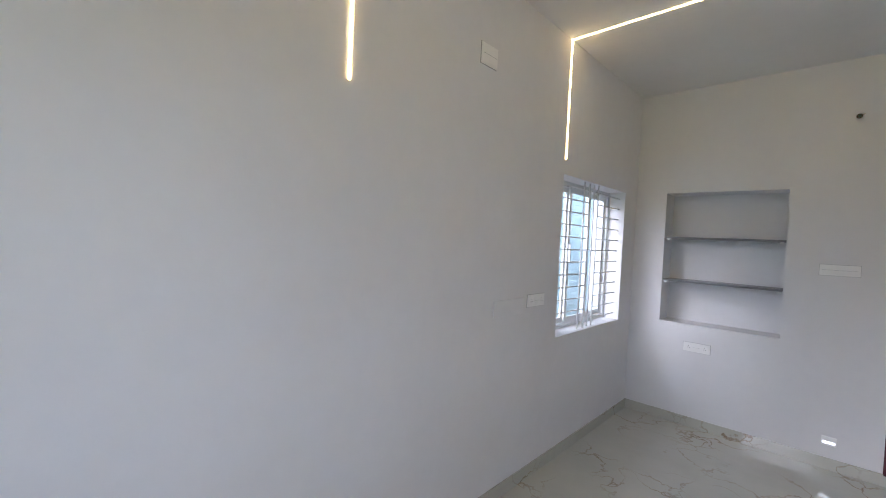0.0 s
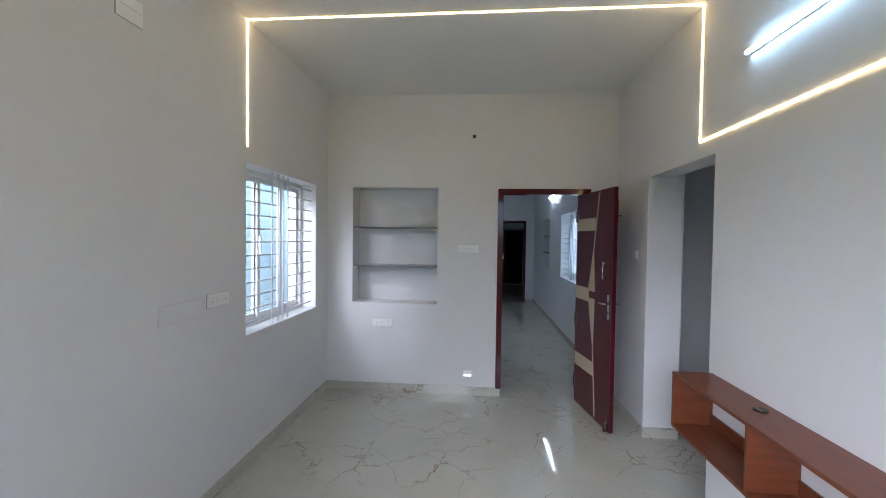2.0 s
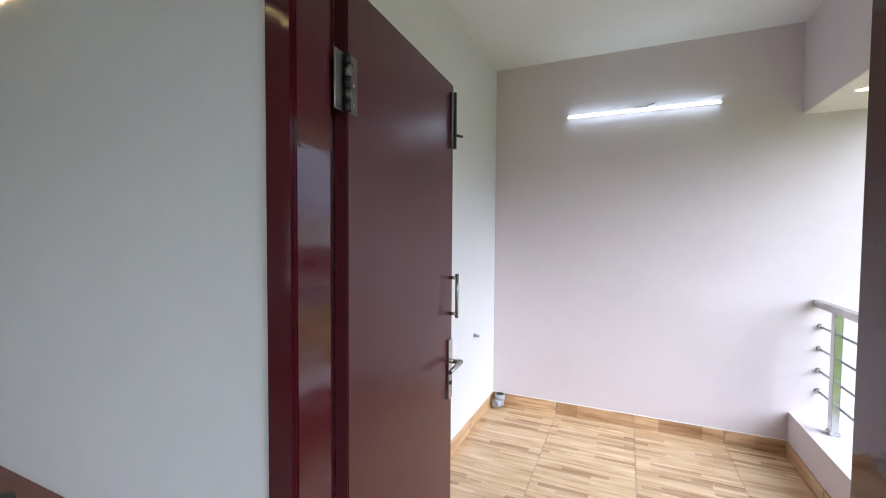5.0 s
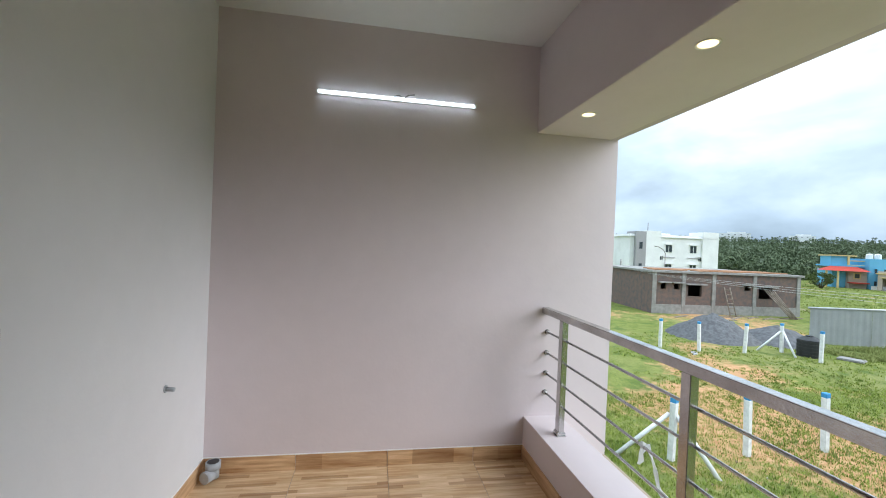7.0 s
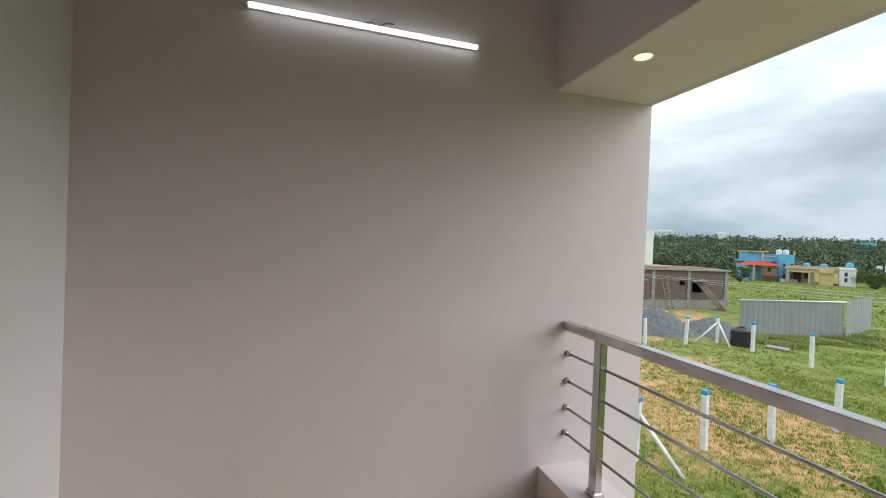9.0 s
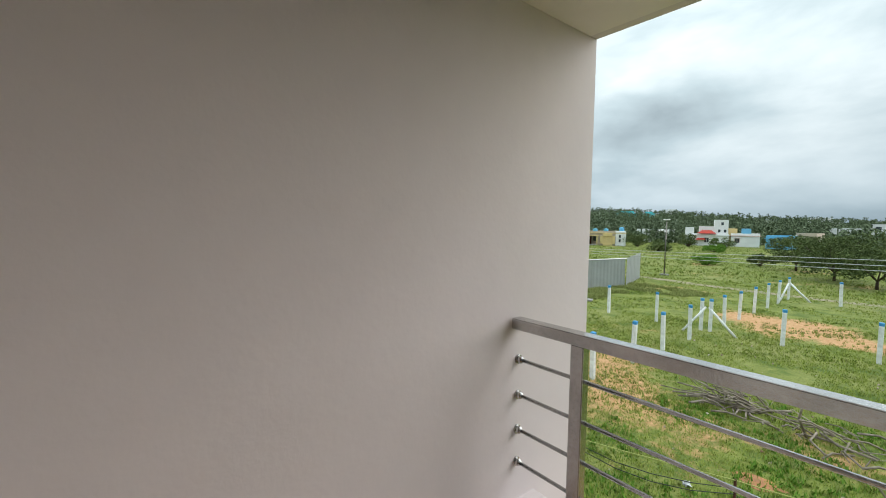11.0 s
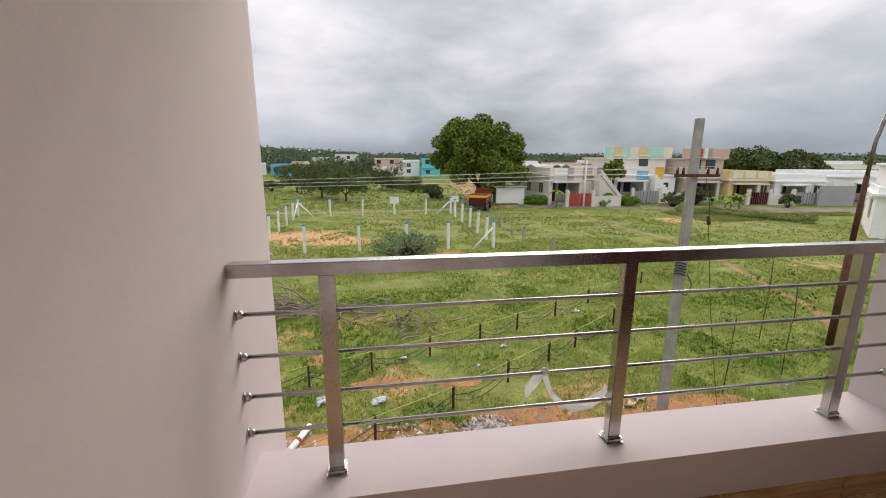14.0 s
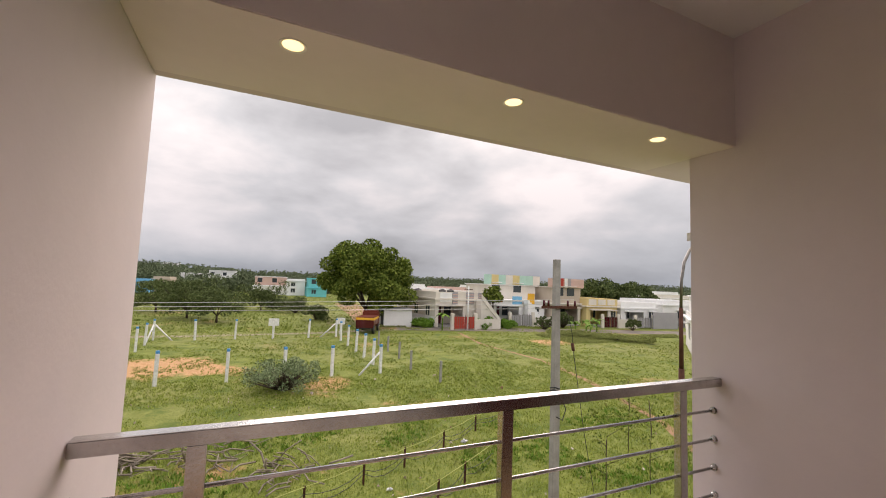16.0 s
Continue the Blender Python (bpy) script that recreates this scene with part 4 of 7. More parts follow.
bm = bmesh.new()
bmesh.ops.create_icosphere(bm, subdivisions=2, radius=0.017, matrix=Matrix.Translation((4.945, -5.15, 0.652)))
for v in bm.verts:
    v.co += 0.004 * noise.noise_vector(v.co * 60)
part("knot", bm, M_CLOTH, cloth)

# ---- outside ----
rnd = random.Random(7)
M_BARK = material("rough_bark", (0.10, 0.075, 0.055), 0.95, 0, 0.2, 0.35, 3, 0.5, 12)
M_STICK = material("dry_branches", (0.34, 0.285, 0.225), 0.95, 0, 0.2, 0.5, 5, 0.3, 20)
M_RUST = material("rusty_iron_post", (0.11, 0.045, 0.03), 0.85, 0.2, 0.3, 0.3, 8)
M_WIRE = material("black_cable", (0.02, 0.02, 0.022), 0.6)
M_WIRE_Y = material("yellow_green_rope", (0.33, 0.36, 0.10), 0.8)
M_ALU = material("bare_aluminium_wire", (0.55, 0.56, 0.55), 0.45, 0.6)


def leaf_material(name, dark, light):
    m = material(name, dark, 0.85, 0, 0.12)
    nt, nl = m.node_tree.nodes, m.node_tree.links
    geo = nt.new("ShaderNodeNewGeometry")
    ramp = nt.new("ShaderNodeValToRGB")
    ramp.color_ramp.elements[0].color, ramp.color_ramp.elements[1].color = (*dark, 1), (*light, 1)
    nl.new(geo.outputs["Random Per Island"], ramp.inputs[0])
    nl.new(ramp.outputs[0], nt["Principled BSDF"].inputs["Base Color"])
    return m


M_LEAF = leaf_material("broad_tree_leaves", (0.045, 0.08, 0.012), (0.22, 0.27, 0.055))
M_LEAF_OLIVE = leaf_material("olive_thorn_leaves", (0.045, 0.07, 0.022), (0.15, 0.185, 0.07))
M_SCRUB = leaf_material("dry_scrub_blades", (0.19, 0.22, 0.065), (0.33, 0.35, 0.13))
M_LEAF_GREY = leaf_material("grey_green_leaves", (0.12, 0.17, 0.08), (0.27, 0.33, 0.18))
# bluish and low in contrast: distance haze is put into this colour
M_FAR_LEAF = leaf_material("hazed_palm_leaves", (0.062, 0.088, 0.048), (0.15, 0.185, 0.10))
M_GRASS = leaf_material("grass_blades", (0.14, 0.195, 0.025), (0.34, 0.385, 0.085))
M_GRASS_DARK = leaf_material("dark_grass_blades", (0.10, 0.15, 0.02), (0.22, 0.285, 0.055))
M_MEADOW = leaf_material("meadow_blades", (0.21, 0.26, 0.06), (0.36, 0.40, 0.12))
M_WEED = leaf_material("weed_leaves", (0.07, 0.16, 0.015), (0.17, 0.30, 0.045))
M_BANANA = leaf_material("banana_leaves", (0.10, 0.20, 0.03), (0.22, 0.32, 0.07))


def leaf_cloud(centres, radii, count, size, seed, flat=0.75):
    """Many small leaf quads filling a cluster of lumps; returns vertices and faces."""
    g = np.random.default_rng(seed)
    centres, radii = np.asarray(centres, float), np.asarray(radii, float)
    pick = g.choice(len(centres), count, p=radii**2 / (radii**2).sum())
    d = g.normal(size=(count, 3))
    d /= np.linalg.norm(d, axis=1, keepdims=True)
    r = radii[pick] * (0.45 + 0.6 * g.random(count) ** 0.5)
    c = centres[pick] + d * r[:, None] * (1, 1, flat)
    a = g.normal(size=(count, 3))
    a /= np.linalg.norm(a, axis=1, keepdims=True)
    b = np.cross(a, g.normal(size=(count, 3)))
    b /= np.linalg.norm(b, axis=1, keepdims=True)
    s = (size * (0.6 + 0.8 * g.random(count)))[:, None]
    v = np.stack([c - a * s, c + b * s * 0.55, c + a * s, c - b * s * 0.55], 1).reshape(-1, 3)
    return v, np.arange(4 * count).reshape(-1, 4)


def cloud_mesh(name, v, f, mat):
    me = bpy.data.meshes.new(name)
    me.from_pydata(v.tolist(), [], f.tolist())
    me.materials.append(mat)
    me.update()
    return me


def limbs(bm2, base, height, spread, r, rng, n=7, fork=0.3):
    """A tapered trunk that forks into bent limbs; returns the limb ends."""
    top = Vector(base) + Vector((0, 0, height * fork))
    tube(bm2, base, top, r, r * 0.75, 10)
    ends = []
    for k in range(n):
        a = k * math.tau / n + rng.uniform(-0.3, 0.3)
        mid = top + Vector((math.cos(a), math.sin(a), 1.1)) * spread * rng.uniform(0.3, 0.45)
        end = mid + Vector((math.cos(a + 0.3), math.sin(a + 0.3), rng.uniform(0.3, 1.0))) * spread * rng.uniform(0.3, 0.5)
        tube(bm2, top, mid, r * 0.5, r * 0.32, 7)
        tube(bm2, mid, end, r * 0.32, r * 0.1, 6)
        ends.append(end)
    return ends


def tree(name, label, at, height, width, count, leaf, mat, seed, fork=0.22, low=0.18, category="tree", dome=False):
    rng = random.Random(seed)
    t = thing(name, label, category, at, rng.uniform(0, 360))
    bm2 = bmesh.new()
    ends = limbs(bm2, (0, 0, 0), height, width * (0.34 if dome else 0.5), height * 0.035, rng, 8, fork)
    part("trunk", bm2, M_BARK, t)
    lumps, radii = [], []
    for k in range(60 if dome else 0):
        d3 = Vector((rng.gauss(0, 1), rng.gauss(0, 1), rng.gauss(0, 1))).normalized() * rng.uniform(0.25, 1.0) ** 0.4
        lumps.append((d3.x * width * 0.42, d3.y * width * 0.42, height * 0.52 + d3.z * height * (0.37 if d3.z > 0 else 0.38)))
        radii.append(width * rng.uniform(0.07, 0.12))
    for k in range(0 if dome else 46):
        u = rng.random()
        z = height * (low + 0.10 + (0.86 - low) * u)
        fat = math.sin(math.pi * min(1, max(0.0, (z / height - low) / (1.02 - low))) ** 0.8) ** 0.6
        a, rr = rng.uniform(0, math.tau), width * 0.5 * fat * math.sqrt(rng.uniform(0.15, 1)) * 0.82
        lumps.append((rr * math.cos(a), rr * math.sin(a), z))
        radii.append(width * rng.uniform(0.075, 0.14))
    for e in ends:
        lumps.append(e)
        radii.append(width * 0.12)
    v, f = leaf_cloud(lumps, radii, count, leaf, seed)
    short = (height * low * 0.8 - v.reshape(-1, 4, 3)[:, :, 2].min(axis=1)).clip(0)
    v[:, 2] += np.repeat(short * (1.0 + 0.5 * np.random.default_rng(seed).random(len(short))), 4)
    ob = new("crown", cloud_mesh("crown", v, f, mat))
    ob.parent = t
    return t


tree("broadleaf_tree", "large round dark green tree beside the road", (-6.0, -49.2, GZ), 9.7, 12.4, 46000, 0.15, M_LEAF, 3, 0.16, 0.10, dome=True)


def shrub(label, at, height, width, count, leaf, mat, seed, name="shrub", stems=16, puff=(0.08, 0.19)):
    rng = random.Random(seed)
    t = thing(name, label, "shrub", at, 0)
    bm2 = bmesh.new()
    lumps, radii = [], []
    for k in range(stems):
        a = k * 2.4
        out = rng.uniform(0.3, 1)
        e = Vector((math.cos(a) * width * 0.42 * out, math.sin(a) * width * 0.42 * out, height * rng.uniform(0.22, 0.86 - 0.25 * out)))
        tube(bm2, (0, 0, -0.02), e, height * 0.02, height * 0.005, 5)
        lumps.append(e)
        radii.append(width * rng.uniform(*puff))
    part("stem", bm2, M_BARK, t)
    v, f = leaf_cloud(lumps, radii, count, leaf, seed, 0.7)
    v[:, 2] = np.maximum(v[:, 2], 0.02)
    ob = new("foliage", cloud_mesh("foliage", v, f, mat))
    ob.parent = t
    return t


shrub("sprawling grey-green thorn shrub in the field", (4.2, -22.9, GZ), 1.6, 3.7, 6500, 0.04, M_LEAF_GREY, 5, stems=110, puff=(0.03, 0.075))
tree("thorn_tree", "spreading dark olive thorn tree in the field", (8.7, -50.7, GZ), 3.3, 5.6, 9000, 0.08, M_LEAF_OLIVE, 31, 0.2, 0.2)
tree("thorn_tree", "spreading dark olive thorn tree in the field", (11.8, -55.2, GZ), 3.7, 7.4, 10000, 0.09, M_LEAF_OLIVE, 32, 0.2, 0.2)
tree("thorn_tree", "rounded bright green tree in the field", (16.0, -63.0, GZ), 3.7, 6.0, 7000, 0.10, M_LEAF_OLIVE, 33, 0.2, 0.2)
tree("thorn_tree", "rounded dark green tree by the side road", (4.4, -67.0, GZ), 2.6, 7.0, 6000, 0.12, M_LEAF_OLIVE, 34, 0.2, 0.12)
for k, (x, y, hh, w, lab) in enumerate(((24.5, -62.0, 1.6, 3.2, "low green bush in the field"), (40.0, -84.0, 2.6, 5.0, "dense green bush by the houses"), (62.0, -80.5, 3.4, 4.2, "dense green bush before a blue house"), (50.5, -97.0, 4.2, 6.0, "dense green bush by the houses"), (33.5, -92.0, 1.6, 4.0, "low green bush in the field"), (44.5, -109.5, 3.8, 5.0, "dense green bush by the houses"), (39.0, -112.5, 2.8, 5.4, "dense green bush by the houses"),
                                        (-1.2, -53.2, 1.9, 3.4, "rounded green bush by the road"), (0.2, -62.5, 2.6, 5.0, "rounded green bush by the road"), (20, -66, 2.0, 3.0, "low green bush in the field"), (-28.3, -42.8, 2.3, 2.6, "clipped green bush by a house gate"),
                                        (-17.6, -43.6, 1.4, 3.0, "low green hedge by a house"), (-20.4, -43.2, 1.2, 2.6, "low green hedge by a house"), (-11.4, -45.2, 1.2, 3.0, "wild green bush by the shed"), (-35.8, -39.2, 1.8, 1.9, "round green bush by a gate"))):
    shrub(lab, (x, y, GZ), hh, w, int(1000 + 420 * w), 0.10, M_LEAF_OLIVE if hh > 1.6 else M_WEED, 20 + k)

for k, (x, y, hh, w) in enumerate(((-24.0, -35.6, 0.7, 4.2), (-25.6, -33.0, 0.65, 3.6), (-27.2, -31.2, 0.6, 3.2), (-22.2, -36.4, 0.6, 3.0), (-24.6, -41.5, 2.0, 2.6))):
    shrub("low tangled green scrub beside the road", (x, y, GZ), hh, w, int(1800 * w), 0.05, M_SCRUB if k < 4 else M_LEAF_OLIVE, 120 + k, stems=50, puff=(0.03, 0.08))
tree("broadleaf_tree", "dark round tree behind the houses", (-49.9, -58.5, GZ), 6.6, 9.0, 9000, 0.2, M_LEAF_OLIVE, 51, 0.2, 0.15)
tree("broadleaf_tree", "dark round tree behind the houses", (-54.5, -54.5, GZ), 5.8, 8.0, 8000, 0.2, M_LEAF_OLIVE, 52, 0.2, 0.15)

# roads and tracks
def strip(name, pts, width, mat, label, lift=0.012):
    bm2 = bmesh.new()
    rows = []
    for k, p in enumerate(pts):
        p = Vector((*p, 0))
        a, b = Vector((*pts[max(0, k - 1)], 0)), Vector((*pts[min(len(pts) - 1, k + 1)], 0))
        n2 = (b - a).normalized().cross(Vector((0, 0, 1)))
        w = width * (1 + 0.12 * math.sin(k * 2.1))
        rows.append((bm2.verts.new(p + n2 * w / 2 + Vector((0, 0, lift))), bm2.verts.new(p - n2 * w / 2 + Vector((0, 0, lift)))))
    for r0, r1 in zip(rows, rows[1:]):
        bm2.faces.new((r0[0], r0[1], r1[1], r1[0]))
    bmesh.ops.recalc_face_normals(bm2, faces=bm2.faces[:])
    if sum(f.normal.z for f in bm2.faces) < 0:
        bmesh.ops.reverse_faces(bm2, faces=bm2.faces[:])
    ob = structure(name, bm2, mat, label)
    ob.location.z = GZ
    return ob


strip("dirt_track", [(90, -52), (60, -49), (40, -46), (24, -42.8), (18, -41.4), (10, -40.8), (0, -41.6), (-6, -43.2), (-10, -43.2)], 1.1, M_TRACK, "narrow bare dirt track across the field")
strip("road", [(-8, -44.2), (-14, -43.2), (-20, -41.6), (-30, -39.2), (-42, -35.6), (-60, -29), (-110, -10)], 3.2, M_ROAD, "dusty grey village road", 0.02)
strip("side_road", [(-7, -43.5), (-7.6, -50), (-8.6, -62), (-11, -85)], 4.4, M_DIRT, "bare red earth side road", 0.016)
strip("footpath", [(-6.4, -11.0), (-7.5, -13.0), (-8.5, -14.4), (-9.6, -17.5), (-10.7, -20.4), (-12.0, -26), (-11.5, -33), (-13, -40)], 0.32, M_DIRT, "thin trodden footpath in the grass")

# fence posts
proto = thing("fence_post", "whitewashed concrete fence post with blue-painted top", "fence post", (0, 0, GZ - 0.3), group="fence posts")
bm = bmesh.new()
box(bm, -0.068, 0.068, -0.068, 0.068, 0, 1.68)
bmesh.ops.bevel(bm, geom=bm.edges[:], offset=0.012, segments=1, affect="EDGES")
part("shaft", bm, M_POST, proto)
bm = boxes((-0.071, 0.071, -0.071, 0.071, 1.68, 1.80))
bmesh.ops.bevel(bm, geom=bm.edges[:], offset=0.012, segments=1, affect="EDGES")
part("painted_top", bm, M_BLUE, proto)
spots = [(11.8, y) for y in (-11.0, -13.1, -15.4, -17.9, -20.3, -22.8, -25.1, -27.0, -29.1, -31.6, -34.2, -36.5, -39.0)]
spots += [(x, -25.0) for x in (19.3, 16.7, 14.15, 12.15, 9.15, 6.43, 3.95, 1.75, -0.75)] + [(21.2, -25.0), (21.15, -22.7), (21.5, -20.4), (22.3, -18.8)]
spots += [(-0.95, y) for y in (-27.2, -29.4, -31.6, -34.2, -36.8, -39.0)] + [(x, -38.7) for x in (9.2, 6.6, 3.95, 1.3)]
for k, (x, y) in enumerate(spots):
    m = pose(x, y, GZ - 0.3, rnd.uniform(-2, 2), rnd.uniform(-2, 2), rnd.uniform(0, 30))
    if k == 0:
        proto.matrix_world = m
    else:
        copy_thing(proto, m)
for x, y, dx, dy in ((21.2, -25.0, -1.0, 0.3), (21.2, -25.0, 0.5, 1.0), (11.95, -25.1, -1.3, 0.3), (11.95, -25.1, 0.7, 0.9), (11.8, -39.0, -1.2, 0.2), (11.8, -39.0, 0.2, 1.2), (-0.75, -25.0, 1.2, 0.2), (-0.95, -39.0, 1.3, 0.0), (11.8, -11.0, 0.4, 1.2), (11.8, -11.0, -0.9, -0.5)):
    b = thing("post_brace", "slanting whitewashed concrete brace against a post", "post brace", (x, y, GZ), group="post braces")
    bm = bmesh.new()
    tube(bm, (dx, dy, -0.05), (dx * 0.06, dy * 0.06, 1.1), 0.06, 0.055, 4)
    part("strut", bm, M_POST, b)
for x, y in ((-2.6, -25.4), (-3.0, -28.6), (-3.0, -22.3), (-3.1, -31.3), (-3.2, -34.0)):
    b = thing("old_post", "weathered grey stone fence post", "fence post", (x, y, GZ - 0.1), group="old grey posts")
    bm = boxes((-0.06, 0.06, -0.05, 0.05, 0, 1.15))
    bmesh.ops.bevel(bm, geom=bm.edges[:], offset=0.02, segments=1, affect="EDGES")
    part("shaft", bm, M_CONCRETE, b)
for x, y, zz in ((3.95, -38.55, 1.25), (-1.6, -40.6, 1.1)):
    b = thing("sign_board", "small blank white board on a fence post", "sign", (x, y, GZ))
    part("board", rbox(-0.38, 0.38, 0.0, 0.03, zz - 0.25, zz + 0.32, 0.01), M_POST, b)
    part("post", boxes((-0.05, 0.05, -0.06, 0.0, 0, zz + 0.2)), M_POST, b)

# cables along the near ground, on short rusty posts
row_far = [(9.4, -11.1), (7.05, -12.0), (5.75, -12.45), (4.35, -13.0), (2.92, -13.66), (1.7, -14.2), (0.2, -15.0), (-1.4, -15.95), (-4.5, -17.6)]
row_near = [(7.3, -9.2), (5.68, -10.05), (4.2, -10.75), (2.84, -11.55), (1.58, -12.3), (0.6, -12.9), (-1.2, -14.1)]
for x, y in row_far + row_near:
    b = thing("short_post", "short rusty iron post holding cables", "post", (x, y, GZ), group="cable posts")
    part("angle", boxes((-0.022, 0.022, -0.006, 0.006, -0.05, 0.52), (-0.022, -0.010, 0.006, 0.03, -0.05, 0.52)), M_RUST, b)
for nm, row, zs in (("field_cable", row_far, (0.50, 0.36, 0.26)), ("field_cable", row_near, (0.50, 0.34, 0.22))):
    for q, z in enumerate(zs):
        cb = thing(nm, "yellow-green rope strung along short posts" if q == 0 else "slack black cable along short posts", "cable", (0, 0, GZ))
        bm = bmesh.new()
        pts = []
        for (x0, y0), (x1, y1) in zip(row, row[1:]):
            for u in (0, 0.25, 0.5, 0.75):
                sag = (0.02 if q == 0 else 0.12 + 0.05 * q) * 4 * u * (1 - u)
                pts.append((x0 + (x1 - x0) * u, y0 + (y1 - y0) * u + 0.012, z - sag + rnd.uniform(-0.01, 0.01)))
        polyline(bm, pts, 0.010 if q == 0 else 0.008, 5)
        part("strand", bm, M_WIRE_Y if q == 0 else M_WIRE, cb)

# poles and overhead wires
up = thing("utility_pole", "weathered grey concrete utility pole", "utility pole", (0.205, -10.12, GZ - 0.2))
bm = bmesh.new()
box(bm, -0.088, 0.088, -0.07, 0.07, 0, 5.62)
for v in bm.verts:
    if v.co.z > 1:
        v.co.x *= 0.72
        v.co.y *= 0.72
    else:
        v.co.x -= 0.05
        v.co.y -= 0.04
bmesh.ops.bevel(bm, geom=bm.edges[:], offset=0.012, segments=1, affect="EDGES")
part("shaft", bm, M_CONCRETE, up)
part("cross_arm", boxes((-0.45, 0.40, 0.06, 0.09, 4.66, 4.71)), M_RUST, up, "rusty iron cross arm")
for x in (-0.4, -0.22, 0.25, 0.36):
    part("insulator", tubes(((x, 0.08, 4.71), (x, 0.08, 4.82), 0.024, 0.018)), M_MAROON, up)
bm = bmesh.new()
for k in range(5):
    polyline(bm, [(0.08 * math.cos(a) * 1.2, 0.07 * math.sin(a) * 1.2, 2.95 + 0.05 * k + 0.02 * math.sin(a * 2)) for a in [j * math.tau / 10 for j in range(11)]], 0.012, 5)
polyline(bm, [(-0.1, 0.07, 2.95), (-0.2, 0.09, 2.75), (-0.12, 0.09, 2.55), (0.02, 0.08, 2.62)], 0.011, 5)
part("cable_coil", bm, M_WIRE, up, "coil of black cable tied round the shaft")
bm = bmesh.new()
polyline(bm, [(-0.18, 0.1, 4.64), (-0.3, 0.12, 4.2), (-0.33, 0.14, 3.8), (-0.45, 0.3, 2.4), (-0.7, 0.6, 0.2)], 0.006, 5)
part("stay_wire", bm, M_WIRE, up)
part("stay_insulator", tubes(((-0.31, 0.12, 4.0), (-0.325, 0.14, 3.85), 0.03)), M_RUST, up)

sl = thing("street_lamp", "rusty brown street lamp post with curved arm", "street lamp", (-6.1, -12.0, GZ))
bm = bmesh.new()
tube(bm, (0, 0, 0), (0, 0, 2.6), 0.085, 0.08, 12)
tube(bm, (0, 0, 2.6), (0.0, 0, 4.4), 0.062, 0.055, 12)
part("shaft", bm, M_RUST, sl)
bm = bmesh.new()
polyline(bm, [(0.0, 0, 4.4), (-0.03, 0, 5.2), (-0.16, 0, 5.75), (-0.42, 0, 6.15), (-0.8, 0, 6.4), (-1.2, 0, 6.5)], 0.042, 10)
part("arm", bm, M_STEEL_DARK, sl, "curved grey arm")
part("lamp_head", rbox(-1.75, -1.15, -0.09, 0.09, 6.42, 6.54, 0.03), M_STEEL_DARK, sl)

sp = thing("utility_pole", "thin pale concrete pole by the road", "utility pole", (-15.0, -42.0, GZ))
part("shaft", tubes(((0, 0, -0.2), (0, 0, 4.6), 0.10, 0.07), n=8), M_POST, sp)
part("cross_arm", boxes((-0.5, 0.5, -0.04, 0.04, 4.2, 4.28)), M_RUST, sp)
sp = thing("utility_pole", "thin dark iron lamp pole in the field", "lamp pole", (22.6, -45.6, GZ))
part("shaft", tubes(((0, 0, -0.2), (0, 0, 5.4), 0.07, 0.05), n=8), M_STEEL_DARK, sp)
part("foot", rbox(-0.35, 0.35, -0.3, 0.3, -0.05, 0.16, 0.04), M_CONCRETE, sp)
part("lamp_head", rbox(-0.3, 0.3, -0.12, 0.12, 5.36, 5.48, 0.03), M_SWITCH, sp)

# wires run from the pole's cross arm to a second pole past the building site
fp = thing("utility_pole", "distant grey concrete utility pole", "utility pole", (45.0, -31.2, GZ))
part("shaft", tubes(((0, 0, -0.2), (0, 0, 4.1), 0.13, 0.09), n=8), M_CONCRETE, fp)
part("cross_arm", boxes((-0.05, 0.05, -0.6, 0.6, 3.02, 3.1)), M_RUST, fp)
for q, (ax, bz, by) in enumerate(((-0.4, -0.08, 0.5), (-0.22, -0.10, 0.0), (0.25, -0.12, -0.5))):
    w = thing("overhead_wire", "bare overhead wire strung between utility poles", "wire", (0, 0, 0), group="overhead wires")
    bm = bmesh.new()
    a3, b3 = Vector((0.25 + ax, -10.02, 1.34 - 0.09 * q)), Vector((45.0, -31.2 + by, bz - 0.05 * q))
    polyline(bm, [a3.lerp(b3, u) - Vector((0, 0, 0.25 * 4 * u * (1 - u))) for u in [k / 24 for k in range(25)]], 0.0045, 4)
    part("strand", bm, M_ALU, w)


# ---- houses ----
def paint(name, c, vary=0.12):
    return material(name, c, 0.85, 0, 0.25, vary, 0.5, 0.1, 10)


P_WHITE, P_CREAM, P_YELLOW = paint("white_house_paint", (0.82, 0.82, 0.81)), paint("cream_house_paint", (0.70, 0.65, 0.58)), paint("yellow_house_paint", (0.68, 0.54, 0.26))
P_PINK, P_BLUE, P_TEAL = paint("pink_house_paint", (0.62, 0.42, 0.36)), paint("blue_house_paint", (0.16, 0.44, 0.66)), paint("turquoise_house_paint", (0.13, 0.56, 0.60))
P_GREY, P_RED, P_BROWN = paint("grey_house_paint", (0.36, 0.35, 0.36)), paint("red_gate_paint", (0.48, 0.07, 0.05)), paint("brown_house_paint", (0.33, 0.25, 0.20))
P_MINT, P_ORANGE, P_TAN = paint("mint_house_paint", (0.42, 0.64, 0.55)), paint("orange_stair_paint", (0.78, 0.42, 0.05)), paint("tan_house_paint", (0.50, 0.42, 0.34))
M_DOOR_SHADE = material("doorway_shade", (0.03, 0.03, 0.032), 0.8)
M_PANE = material("dark_window_pane", (0.05, 0.06, 0.07), 0.12, 0, 0.5)
M_TANK = material("black_water_tank", (0.02, 0.021, 0.023), 0.5)
